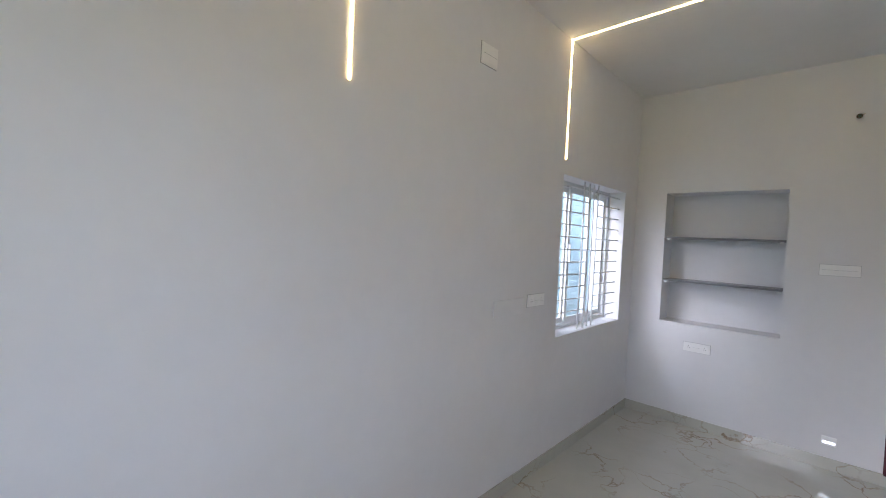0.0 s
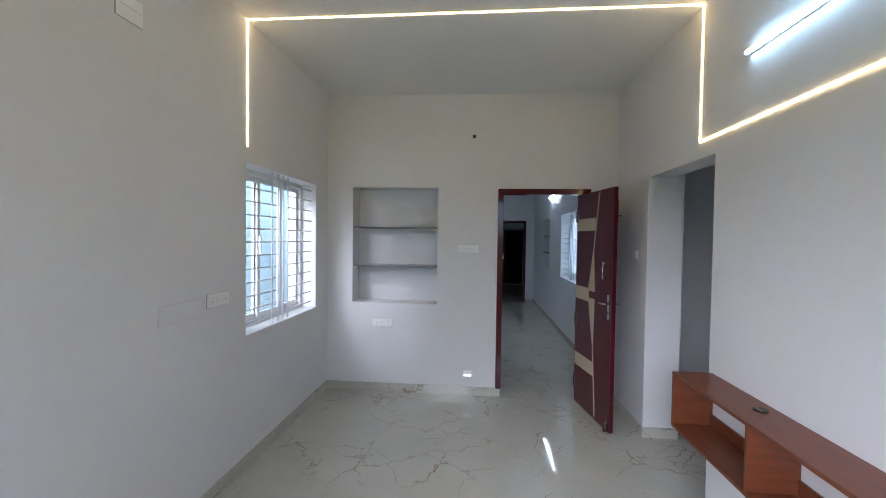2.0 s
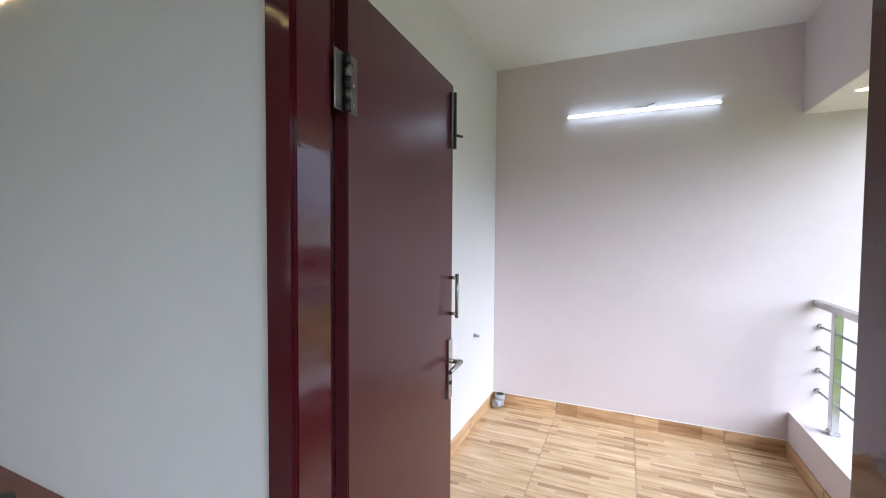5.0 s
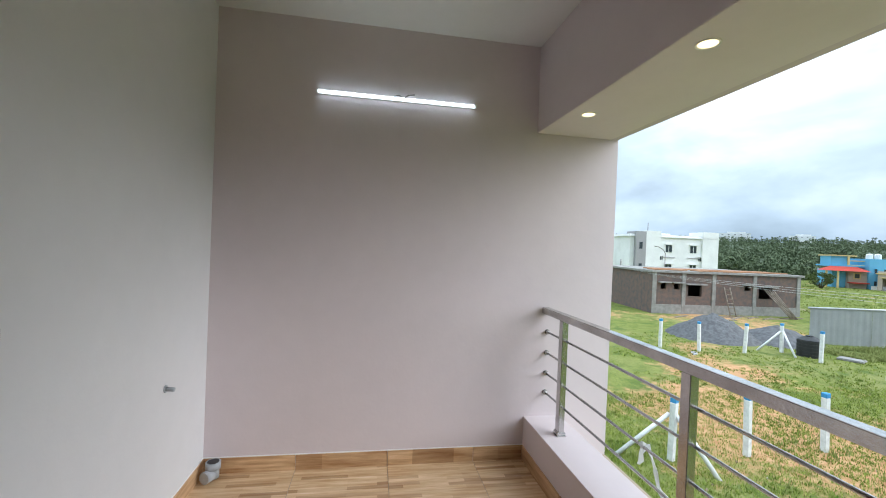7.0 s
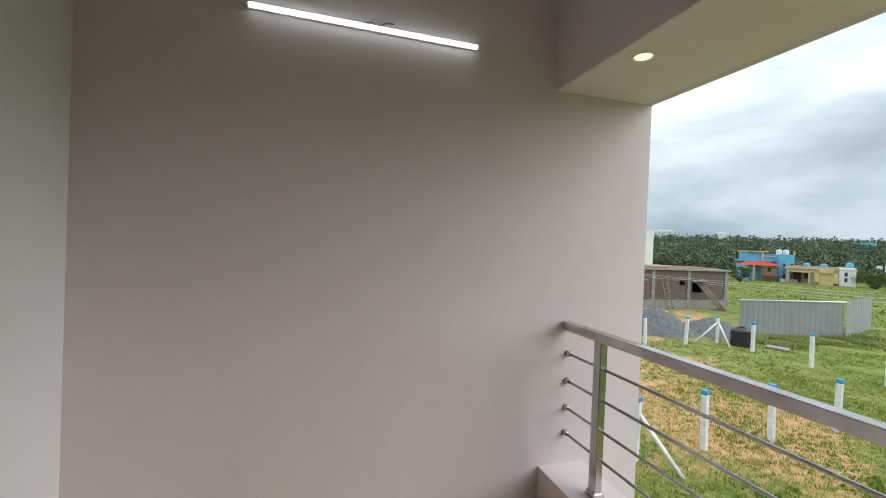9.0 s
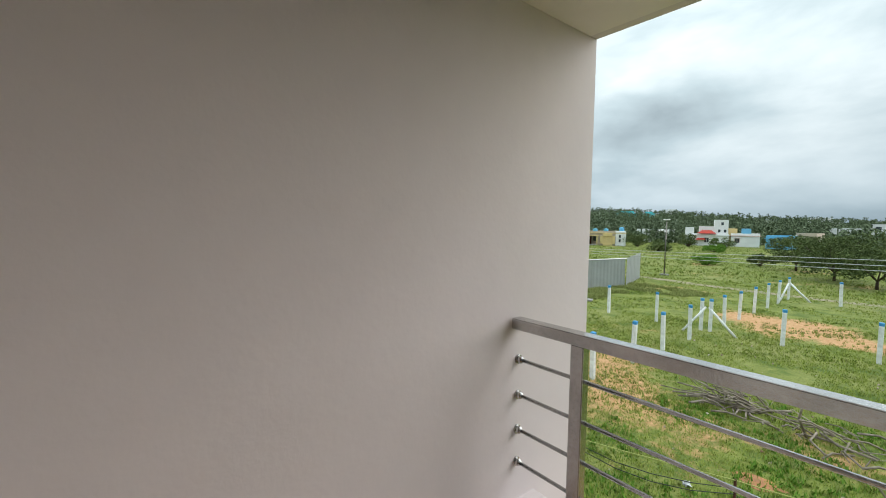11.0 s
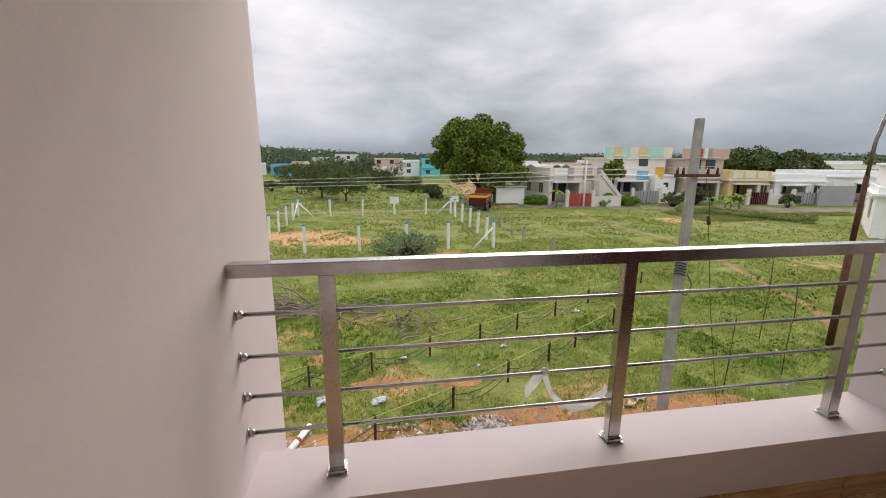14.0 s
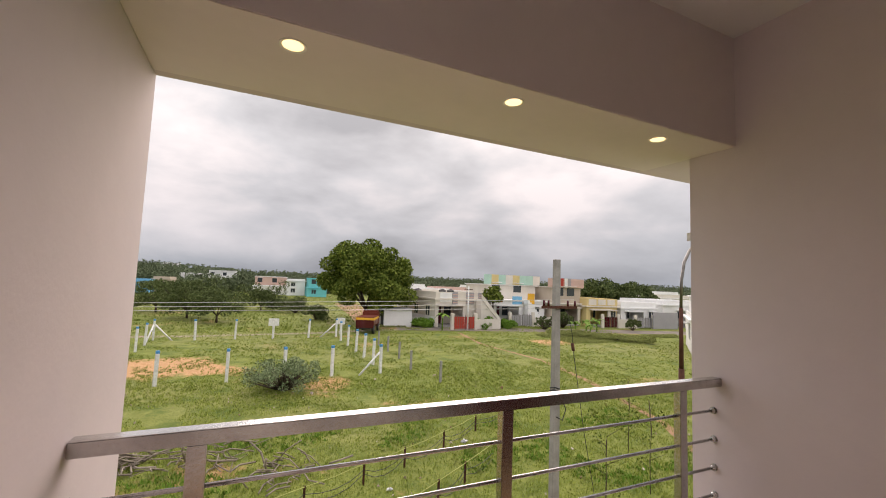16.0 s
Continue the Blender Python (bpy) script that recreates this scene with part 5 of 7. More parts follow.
M_ROOFSHEET = material("pale_metal_sheet", (0.55, 0.56, 0.56), 0.5, 0.3, 0.5, 0.15, 2)
M_SHEDWALL = material("grey_metal_sheet", (0.50, 0.52, 0.51), 0.6, 0.0, 0.4, 0.15, 1.0)
M_BRICK = material("unplastered_brickwork", (0.20, 0.135, 0.112), 0.95, 0, 0.2, 0.3, 3.0, 0.4, 16, color2=(0.125, 0.11, 0.105))
M_PLY = material("orange_shuttering_ply", (0.46, 0.25, 0.14), 0.9, 0, 0.2, 0.35, 2.0, 0.2, 10)
M_GRAVEL = material("grey_gravel", (0.16, 0.16, 0.165), 0.95, 0, 0.2, 0.4, 6.0, 0.8, 14)


def house(label, at, rz, w, d, h, wall, trim, windows=(), porch=None, parapet=0.55, storey=0.0, upper=None, setback=1.0, name="house"):
    """A flat-roofed house: local +x runs along the front, +y goes back. windows: (x, z, width, height); porch: (x0, x1, height, depth)."""
    t = thing(name, label, "house", (*at, GZ), rz)
    if porch:
        x0, x1, ph, pd = porch
        part("wall", boxes((0, x0, 0, d, -0.2, h), (x1, w, 0, d, -0.2, h), (x0, x1, pd, d, -0.2, h), (x0, x1, 0, pd, ph, h)), wall, t)
        part("porch_floor", boxes((x0, x1, -0.4, pd, -0.1, 0.18)), M_CONCRETE, t)
        part("porch_canopy", rbox(x0 - 0.25, x1 + 0.25, -0.55, 0.0, ph, ph + 0.16, 0.02), trim, t)
        part("porch_pillar", rbox(x1 - 0.28, x1, -0.45, -0.17, 0.18, ph, 0.02), trim, t)
        dr = part("door", boxes((x0 + 0.5, x0 + 1.5, pd - 0.06, pd, 0.18, 2.2)), M_MAROON, t)
        part("door_frame", boxes((x0 + 0.4, x0 + 0.5, pd - 0.08, pd, 0.18, 2.3), (x0 + 1.5, x0 + 1.6, pd - 0.08, pd, 0.18, 2.3)), M_MAROON, dr)
        wn2 = part("window", boxes((x0 + 2.0, min(x1 - 0.3, x0 + 3.2), pd - 0.05, pd, 1.0, 2.1)), M_PANE, t)
    else:
        part("wall", boxes((0, w, 0, d, -0.2, h)), wall, t)
    part("roof", boxes((-0.25, w + 0.25, -0.25, d + 0.25, h, h + 0.14)), trim, t)
    if parapet:
        part("parapet", boxes((0, w, 0, 0.14, h + 0.14, h + 0.14 + parapet), (0, w, d - 0.14, d, h + 0.14, h + 0.14 + parapet), (0, 0.14, 0.14, d - 0.14, h + 0.14, h + 0.14 + parapet), (w - 0.14, w, 0.14, d - 0.14, h + 0.14, h + 0.14 + parapet)), wall, t)
    for x, z, ww, wh in windows:
        side = x < 0
        if side:
            y = -x
            win = part("window", boxes((-0.03, 0.05, y, y + ww, z, z + wh)), M_PANE, t)
            part("sunshade", boxes((-0.4, 0, y - 0.15, y + ww + 0.15, z + wh + 0.08, z + wh + 0.16)), trim, win)
            part("frame", boxes((-0.05, -0.03, y - 0.07, y, z, z + wh), (-0.05, -0.03, y + ww, y + ww + 0.07, z, z + wh), (-0.05, -0.03, y + ww / 2 - 0.03, y + ww / 2 + 0.03, z, z + wh)), trim, win)
        else:
            win = part("window", boxes((x, x + ww, -0.03, 0.05, z, z + wh)), M_PANE, t)
            part("sunshade", boxes((x - 0.15, x + ww + 0.15, -0.4, 0, z + wh + 0.08, z + wh + 0.16)), trim, win)
            part("frame", boxes((x - 0.07, x, -0.05, -0.03, z, z + wh), (x + ww, x + ww + 0.07, -0.05, -0.03, z, z + wh), (x + ww / 2 - 0.03, x + ww / 2 + 0.03, -0.05, -0.03, z, z + wh)), trim, win)
    if storey:
        b0 = h + 0.14
        part("upper_wall", boxes((0.3, w, setback, d, b0, b0 + storey)), upper or wall, t)
        part("upper_roof", boxes((0.1, w + 0.2, setback - 0.2, d + 0.2, b0 + storey, b0 + storey + 0.12)), trim, t)
        for x in (0.9, w * 0.55):
            win = part("window", boxes((x, x + 1.1, setback - 0.03, setback + 0.05, b0 + 0.9, b0 + 2.0)), M_PANE, t)
            part("sunshade", boxes((x - 0.15, x + 1.25, setback - 0.4, setback, b0 + 2.05, b0 + 2.13)), trim, win)
    return t


def tank(at, label, mat, r=0.45, hh=0.95):
    t = thing("water_tank", label, "water tank", at)
    bm2 = bmesh.new()
    outline = [(0.0, 0.0)]
    for k in range(5):
        z0 = hh * 0.16 * k
        outline += [(r, z0), (r, z0 + hh * 0.12), (r * 0.95, z0 + hh * 0.128), (r * 0.95, z0 + hh * 0.152)]
    outline += [(r, hh * 0.8), (r * 0.45, hh * 0.95), (0.0, hh * 0.95)]
    rings = [[bm2.verts.new((q * math.cos(k * math.tau / 18), q * math.sin(k * math.tau / 18), z)) for k in range(18)] if q else [bm2.verts.new((0, 0, z))] * 18 for q, z in outline]
    for r0, r1 in zip(rings, rings[1:]):
        for k in range(18):
            n2 = (k + 1) % 18
            corners = list(dict.fromkeys((r0[k], r0[n2], r1[n2], r1[k])))
            bm2.faces.new(corners)
    part("body", bm2, mat, t)
    part("lid", tubes(((0, 0, hh * 0.95), (0, 0, hh), r * 0.3), n=12), mat, t)
    return t


h1 = house("long cream single-storey house with striped parapet", (-12.4, -44.6), 186, 6.8, 10, 3.0, P_CREAM, P_CREAM, ((-1.2, 1.2, 0.9, 1.0), (-4.0, 1.2, 0.9, 1.0), (-6.8, 1.2, 0.9, 1.0)), (0.4, 3.6, 2.3, 2.2), 0.7)
part("whitewash", boxes((-0.02, 0.0, 0.02, 9.98, -0.1, 1.15)), P_WHITE, h1, "whitewashed lower side wall")
part("parapet_panel", rbox(0.5, 2.0, -0.08, -0.001, 2.75, 3.75, 0.02), P_WHITE, h1, "white parapet panel")
for x0, x1 in ((2.1, 2.8), (3.9, 5.0), (5.6, 7.4)):
    pn = part("parapet_panel", rbox(x0, x1, -0.08, -0.001, 2.5, 3.85, 0.02), P_GREY, h1, "grey striped parapet panel")
    for k in range(4):
        part("panel_stripe", boxes((x0 + 0.03, x1 - 0.03, -0.1, -0.08, 2.62 + 0.3 * k, 2.72 + 0.3 * k)), P_PINK, pn)
bm = bmesh.new()
for k in range(14):
    box(bm, 5.0 + 0.2 * k, 5.2 + 0.2 * k, -1.5, -0.5, 0, 3.1 - 0.2 * k)
part("outer_stair", bm, P_CREAM, h1, "outside concrete stair")
bm = boxes((5.0, 7.8, -1.62, -1.5, 0.0, 0.55))
for v in bm.verts:
    v.co.z += 3.15 - (v.co.x - 5.0)
part("stair_balustrade", bm, P_CREAM, h1)
tank((-15.4, -49.5, GZ + 3.14), "black plastic water tank on a flat roof", M_TANK)
tank((-16.5, -49.5, GZ + 3.14), "black plastic water tank on a flat roof", M_TANK)
tank((-13.4, -52.6, GZ + 3.14), "black plastic water tank on a flat roof", M_TANK, 0.5, 0.9)

h2 = house("two-storey house with rainbow-striped parapet", (-20.6, -46.2), 175, 7.2, 9, 2.9, P_WHITE, P_WHITE, ((5.2, 1.0, 1.2, 1.2),), (0.5, 3.6, 2.3, 2.4), 0.0, 1.75, P_CREAM, 2.2)
for k, pm in enumerate((P_MINT, P_YELLOW, P_MINT, P_CREAM, P_YELLOW, P_MINT, P_MINT, P_CREAM)):
    part("striped_parapet", rbox(-0.3 + 1.0 * k, 0.7 + 1.0 * k, 1.95, 2.1, 4.9, 6.1, 0.01), pm, h2)
part("front_panel", rbox(2.6, 3.9, -0.12, -0.02, 2.5, 3.5, 0.02), P_BLUE, h2, "blue painted front panel")
part("front_panel", rbox(0.6, 1.2, -0.10, -0.02, 2.75, 3.4, 0.02), P_RED, h2, "red framed panel")
bm = bmesh.new()
for k in range(11):
    box(bm, 4.1 + 0.25 * k, 4.35 + 0.25 * k, -1.2, -0.3, 0, 3.1 - 0.27 * k)
part("outer_stair", bm, P_WHITE, h2, "outside stair with white balustrade")
part("stair_panel", rbox(4.6, 5.6, -0.26, -0.2, 2.6, 3.9, 0.02), P_ORANGE, h2, "orange painted stair panel")
tank((-24.6, -50.2, GZ + 4.9), "white plastic water tank on a roof", P_WHITE, 0.6, 1.1)
tank((-28.6, -50.0, GZ + 4.9), "blue plastic water tank on a roof", P_BLUE, 0.45, 1.2)

h3 = house("two-storey tan house with pink parapet", (-28.3, -45.0), 174, 4.6, 8, 2.7, P_TAN, P_CREAM, (), (0.5, 4.0, 2.2, 2.4), 0.0, 1.9, P_TAN, 0.3)
part("upper_parapet", rbox(-0.4, 4.9, 0.0, 0.14, 4.8, 5.9, 0.01), P_PINK, h3)
for x, pm in ((1.4, P_RED), (2.0, P_WHITE), (2.5, P_GREY)):
    part("parapet_stripe", boxes((x, x + 0.4, -0.03, 0.0, 4.8, 5.95)), pm, h3)
h4 = house("small yellow single-storey house", (-32.6, -43.4), 172, 4.6, 8, 2.5, P_YELLOW, P_CREAM, ((3.6, 1.0, 0.7, 1.0),), (0.6, 3.2, 2.1, 2.2), 0.9)
for x in (0.3, 1.7, 3.1):
    part("parapet_panel", rbox(x, x + 1.1, -0.06, 0.0, 2.75, 3.45, 0.01), P_CREAM, h4)
h5 = house("white single-storey house with fretted parapet", (-37.4, -42.4), 171, 5.4, 8, 2.4, P_WHITE, P_WHITE, ((4.3, 1.0, 0.8, 1.0),), (0.8, 3.4, 2.0, 2.2), 0.7)
part("compound_wall", boxes((3.6, 7.4, -1.6, -1.45, 0, 2.1)), P_GREY, h5, "pale grey compound wall")
h6 = house("wide white single-storey house with dark gate", (-44.6, -42.0), 168, 9.5, 9, 2.9, P_WHITE, P_WHITE, ((7.5, 1.0, 1.2, 1.2),), (2.4, 6.6, 2.2, 2.6), 0.5)
h7 = house("white two-storey house partly hidden by the pillar", (-25.0, -24.5), 128, 5.0, 8, 2.6, P_WHITE, P_WHITE, ((0.8, 1.0, 1.0, 1.2), (-2.5, 1.0, 1.0, 1.2)), None, 0.4, 1.7)
gate_rows = ((-13.6, -42.4, 178, 2.4, P_RED, "red sheet metal gate"), (-22.2, -44.6, 175, 2.8, P_GREY, "grey barred steel gate"), (-34.0, -41.9, 172, 2.0, M_MAROON, "dark maroon steel gate"), (-38.6, -41.0, 171, 2.4, P_GREY, "dark grey steel gate"), (-47.0, -40.0, 168, 4.2, P_BROWN, "dark brown patterned steel gate"))
for x, y, rz, w, pm, lab in gate_rows:
    gt = thing("house_gate", lab + " in a low compound wall", "gate", (x, y, GZ), rz)
    for k in (0, 1):
        lf = part("gate_leaf", boxes((k * w / 2 + 0.03, k * w / 2 + w / 2 - 0.03, 0.02, 0.05, 0.12, 1.35)), pm, gt)
        for j in range(4):
            part("gate_bar", boxes((k * w / 2 + 0.1 + j * w / 9, k * w / 2 + 0.14 + j * w / 9, 0.0, 0.02, 0.1, 1.5)), M_STEEL_DARK, lf)
    for x0 in (-0.32, w):
        part("gate_pillar", rbox(x0, x0 + 0.32, -0.1, 0.22, -0.05, 1.7, 0.02), P_CREAM, gt)
    part("compound_wall", boxes((w + 0.32, w + 3.2, 0, 0.14, -0.05, 1.1)), P_CREAM, gt)

shed2 = thing("lean_to_shed", "small white sheet metal shed by the side road", "shed", (-7.0, -45.4, GZ), 178)
part("wall", boxes((0, 3.0, 0, 0.06, 0, 1.75), (0, 0.06, 0.06, 2.6, 0, 1.85), (2.94, 3.0, 0.06, 2.6, 0, 1.85)), P_WHITE, shed2)
part("roof", boxes((-0.3, 3.2, -0.3, 2.8, 1.85, 1.91)), M_ROOFSHEET, shed2)
# near-black sheet on the side paints the shade inside a doorway
part("doorway", boxes((-0.02, 0.0, 0.3, 1.4, 0, 1.7)), M_DOOR_SHADE, shed2)

# small truck parked under the tree
P_TRUCK = paint("dark_red_truck_paint", (0.16, 0.035, 0.02))
tr = thing("parked_truck", "small dark red truck with orange band under the tree", "truck", (-4.2, -41.4, GZ), 245)
part("cargo_body", rbox(-1.3, 1.2, -0.8, 0.8, 0.75, 1.5, 0.03), P_TRUCK, tr)
part("cargo_band", boxes((-1.32, 1.22, -0.82, 0.82, 1.26, 1.46)), P_ORANGE, tr, "orange painted upper side band")
for k in range(6):
    part("side_rib", boxes((-1.2 + 0.42 * k, -1.14 + 0.42 * k, -0.83, 0.83, 0.8, 1.24)), P_BROWN, tr)
part("cab", rbox(1.25, 2.3, -0.75, 0.75, 0.5, 1.9, 0.12), P_TRUCK, tr)
part("tail_board", rbox(-1.36, -1.3, -0.78, 0.78, 0.55, 1.2, 0.01), M_MAROON, tr, "dark red tail board")
part("windscreen", rbox(2.2, 2.32, -0.6, 0.6, 1.2, 1.75, 0.02), M_PANE, tr)
part("chassis", boxes((-1.3, 2.2, -0.5, 0.5, 0.45, 0.75)), M_BLACK, tr)
for x in (-0.8, 1.7):
    for y in (-0.72, 0.72):
        wh = part("wheel", tubes(((x, y - 0.1, 0.36), (x, y + 0.1, 0.36), 0.36), n=18), M_BLACK, tr)
        part("rim", tubes(((x, y - 0.11, 0.36), (x, y + 0.11, 0.36), 0.16), n=12), M_STEEL, wh)

# building site: bare brick house
site = thing("brick_building", "unplastered brick house under construction", "building", (33.4, -26.55, GZ), -94.5)
SW, SD, SH = 13.2, 9.0, 3.35
wins = ((0.7, 1.2, 2.0, 2.5), (1.85, 2.35, 2.0, 2.5), (3.1, 4.3, 1.45, 2.4), (8.1, 8.65, 2.05, 2.5), (9.4, 10.6, 1.4, 2.4))
bm = bmesh.new()
edges = [0.0] + [v for w in wins for v in w[:2]] + [SW]
for a, b in zip(edges[::2], edges[1::2]):
    box(bm, a, b, 0, 0.22, -0.1, SH)
for a, b, z0, z1 in wins:
    box(bm, a, b, 0, 0.22, -0.1, z0)
    box(bm, a, b, 0, 0.22, z1, SH)
box(bm, 0, 0.22, 0.22, SD, -0.1, SH)
box(bm, SW - 0.22, SW, 0.22, SD, -0.1, SH)
box(bm, 0, SW, SD - 0.22, SD, -0.1, SH)
part("brick_wall", bm, M_BRICK, site)
part("roof_slab", boxes((-0.15, SW + 0.15, -0.2, SD + 0.15, SH, SH + 0.16)), M_CONCRETE, site)
part("plinth", boxes((-0.03, SW + 0.03, -0.05, 0.0, -0.1, 0.75)), M_CONCRETE, site)
for x in (0.0, 2.55, 5.2, 8.85, 12.85):
    part("column", rbox(x - 0.02, x + 0.32, -0.07, 0.02, -0.1, SH + 0.1, 0.02), M_CONCRETE, site)
for a, b, z0, z1 in wins:
    part("lintel", boxes((a - 0.25, b + 0.25, -0.35, 0.0, z1 + 0.02, z1 + 0.12)), M_CONCRETE, site)
for x0, x1, y, z in ((0.4, 3.4, 0.6, 0.02), (4.0, 8.0, 0.2, 0.02), (8.4, 12.8, 0.8, 0.02), (1.0, 12.4, 2.2, 0.03)):
    part("shutter_board", boxes((x0, x1, y, y + 0.9, SH + 0.16 + z, SH + 0.24 + z)), M_PLY, site, "rusty orange shuttering boards on the roof")
ld = thing("ladder", "pale wooden ladder leaning on the brick wall", "ladder", (33.4, -26.55, GZ), -94.5)
part("rail", tubes(((6.2, -0.9, 0), (6.2, -0.1, 2.3), 0.04)), M_STICK, ld)
part("rail", tubes(((6.7, -0.9, 0), (6.7, -0.1, 2.3), 0.04)), M_STICK, ld)
for k in range(6):
    part("rung", tubes(((6.2, -0.8 + 0.125 * k, 0.3 + 0.36 * k), (6.7, -0.8 + 0.125 * k, 0.3 + 0.36 * k), 0.03)), M_STICK, ld)
for k in range(5):
    pk = thing("timber_pole", "long timber scaffolding pole leaning on brickwork", "pole", (33.4, -26.55, GZ), -94.5, "scaffolding poles")
    part("pole", tubes(((10.9 + 0.13 * k, -1.6, 0), (9.7 + 0.2 * k, -0.1, 2.3), 0.04)), M_STICK, pk)
for k in range(12):
    pk = thing("timber_board", "loose timber board lying on the ground", "board", (31.2 + rnd.uniform(-1, 1), -38 + 11 * k / 12, GZ), rnd.uniform(60, 120), "loose boards")
    part("board", boxes((-0.9, 0.9, -0.1, 0.1, 0.0, 0.05)), M_STICK, pk)


def heap(name, label, at, r, hh, mat, seed, seg=34):
    bm2 = bmesh.new()
    bmesh.ops.create_grid(bm2, x_segments=seg, y_segments=seg, size=r * 1.1)
    for v in bm2.verts:
        q = v.co.length / r
        v.co.z = hh * max(0.0, 1 - q) ** 0.85 + 0.09 * hh * noise.noise(v.co * 2.2 + Vector((seed, 0, 0))) + 0.05 * hh * noise.noise(v.co * 7 + Vector((0, seed, 0))) - 0.05
        if q > 1:
            v.co.z = -0.08
    for f in bm2.faces:
        f.smooth = True
    ob = solid(name, bm2, mat, label, "heap")
    ob.location = at
    return ob


heap("gravel_heap", "peaked heap of dark grey gravel by the building site", (24.9, -24.3, GZ), 2.5, 1.5, M_GRAVEL, 1)
heap("gravel_heap", "heap of dark grey gravel by the building site", (23.7, -27.6, GZ), 2.3, 1.0, M_GRAVEL, 2)
tank((20.45, -25.75, GZ), "black ribbed plastic water tank on the grass", M_TANK, 0.5, 1.05)

# grey sheet-metal fence round a yard, bent at one corner
fence = thing("sheet_metal_fence", "grey corrugated sheet metal yard fence with pale cap", "fence", (0, 0, GZ))


def fence_run(p, q, h0, h1, sheets, wave, mat, cap):
    """Upright corrugated sheets from p to q, whose height goes from h0 to h1."""
    p, q = Vector((*p, 0)), Vector((*q, 0))
    along = (q - p).normalized()
    out = along.cross(Vector((0, 0, 1)))
    length = (q - p).length
    for k in range(sheets):
        bm2 = bmesh.new()
        a, b = length * k / sheets + 0.01, length * (k + 1) / sheets - 0.01
        n2 = max(4, int((b - a) / wave) * 2)
        rows = []
        for j in range(n2 + 1):
            s2 = a + (b - a) * j / n2
            o = p + along * s2 + out * (0.007 if (j // 2) % 2 else -0.007)
            rows.append([bm2.verts.new(o + Vector((0, 0, z))) for z in (-0.05, h0 + (h1 - h0) * s2 / length)])
        for r0, r1 in zip(rows, rows[1:]):
            bm2.faces.new((r0[0], r1[0], r1[1], r0[1]))
        bmesh.ops.solidify(bm2, geom=bm2.faces[:], thickness=0.012)
        part("sheet", bm2, mat, fence)
        part("post", tubes((p + along * b - out * 0.06 + Vector((0, 0, -0.1)), p + along * b - out * 0.06 + Vector((0, 0, h0 + (h1 - h0) * b / length)), 0.04), n=8), M_STEEL_DARK, fence)
    if cap:
        bm2 = bmesh.new()
        tube(bm2, p - along * 0.1 + Vector((0, 0, h0 + 0.02)), q + along * 0.1 + Vector((0, 0, h1 + 0.02)), 0.06, 0.06, 4)
        part("cap", bm2, M_ROOFSHEET, fence, "pale folded metal cap")


fence_run((23.2, -29.2), (21.1, -35.1), 2.05, 2.2, 2, 0.16, M_SHEDWALL, True)
fence_run((21.05, -35.25), (23.0, -41.5), 2.25, 2.35, 2, 0.30, M_SHEDWALL, False)
slab = thing("stone_slab", "flat pale stone slab lying in the grass", "slab", (19.6, -27.2, GZ), 25)
part("slab", rbox(-0.5, 0.5, -0.38, 0.38, 0.0, 0.1, 0.04), M_CONCRETE, slab)

# distant houses
apt = house("tall white apartment building beyond the building site", (64.6, -45.5), -95, 15.3, 10, 7.6, P_WHITE, P_WHITE, ((6.2, 5.2, 1.1, 1.2), (10.5, 5.2, 1.1, 1.2), (6.2, 2.0, 1.1, 1.2), (10.5, 2.0, 1.1, 1.2), (5.25, 3.9, 0.5, 0.6), (12.0, 3.9, 0.5, 0.6)), None, 0.3)
part("stair_tower", rbox(12.5, 15.32, -0.25, 3.2, -0.1, 8.75, 0.02), P_WHITE, apt)
part("front_tower", rbox(2.5, 5.0, -0.5, 2.6, -0.1, 8.6, 0.02), P_WHITE, apt)
part("grey_panel", rbox(0.75, 2.5, -0.55, 2.4, -0.1, 8.45, 0.02), P_GREY, apt, "grey painted corner panel")
for z in (2.1, 5.6):
    part("window", boxes((1.35, 1.85, -0.6, -0.54, z, z + 1.1)), M_PANE, apt)
part("roof_room", rbox(8.2, 9.6, 4.0, 6.0, 7.7, 8.5, 0.02), P_WHITE, apt)
part("dish_mast", tubes(((3.6, 1.0, 8.5), (3.6, 1.0, 10.0), 0.06), n=6), M_STEEL_DARK, apt)
for x in (6.75, 11.05):
    part("sill_band", boxes((x - 1.1, x + 1.1, -0.12, 0.0, 4.3, 4.42)), P_GREY, apt)
sl2 = thing("street_lamp", "thin grey street lamp behind the brick building", "street lamp", (52.0, -42.2, GZ))
part("shaft", tubes(((0, 0, 0), (0, 0, 5.0), 0.07, 0.05), n=8), M_STEEL_DARK, sl2)
part("arm", polyline(bmesh.new(), [(0, 0, 5.0), (0.1, 0.3, 5.5), (0.2, 0.9, 5.8), (0.3, 1.4, 5.85)], 0.05, 6), M_STEEL_DARK, sl2)

hb = thing("house", "bright blue two-storey house with red porch roof", "house", (66.3, -86.8, GZ), -120)
part("tower_block", rbox(6.2, 8.9, 0.0, 6.5, -0.2, 5.5, 0.03), P_BLUE, hb)
part("main_block", rbox(1.6, 6.2, 1.4, 7.0, -0.2, 3.3, 0.03), P_BLUE, hb)
part("porch_wall", rbox(3.6, 6.2, 0.4, 1.4, -0.2, 3.2, 0.03), P_TAN, hb, "tan tiled porch wall")
part("upper_room", rbox(1.4, 3.8, 1.6, 5.5, 4.2, 5.85, 0.02), P_BLUE, hb)
part("upper_slab", rbox(0.9, 6.2, 1.0, 6.0, 3.9, 4.2, 0.02), P_BLUE, hb)
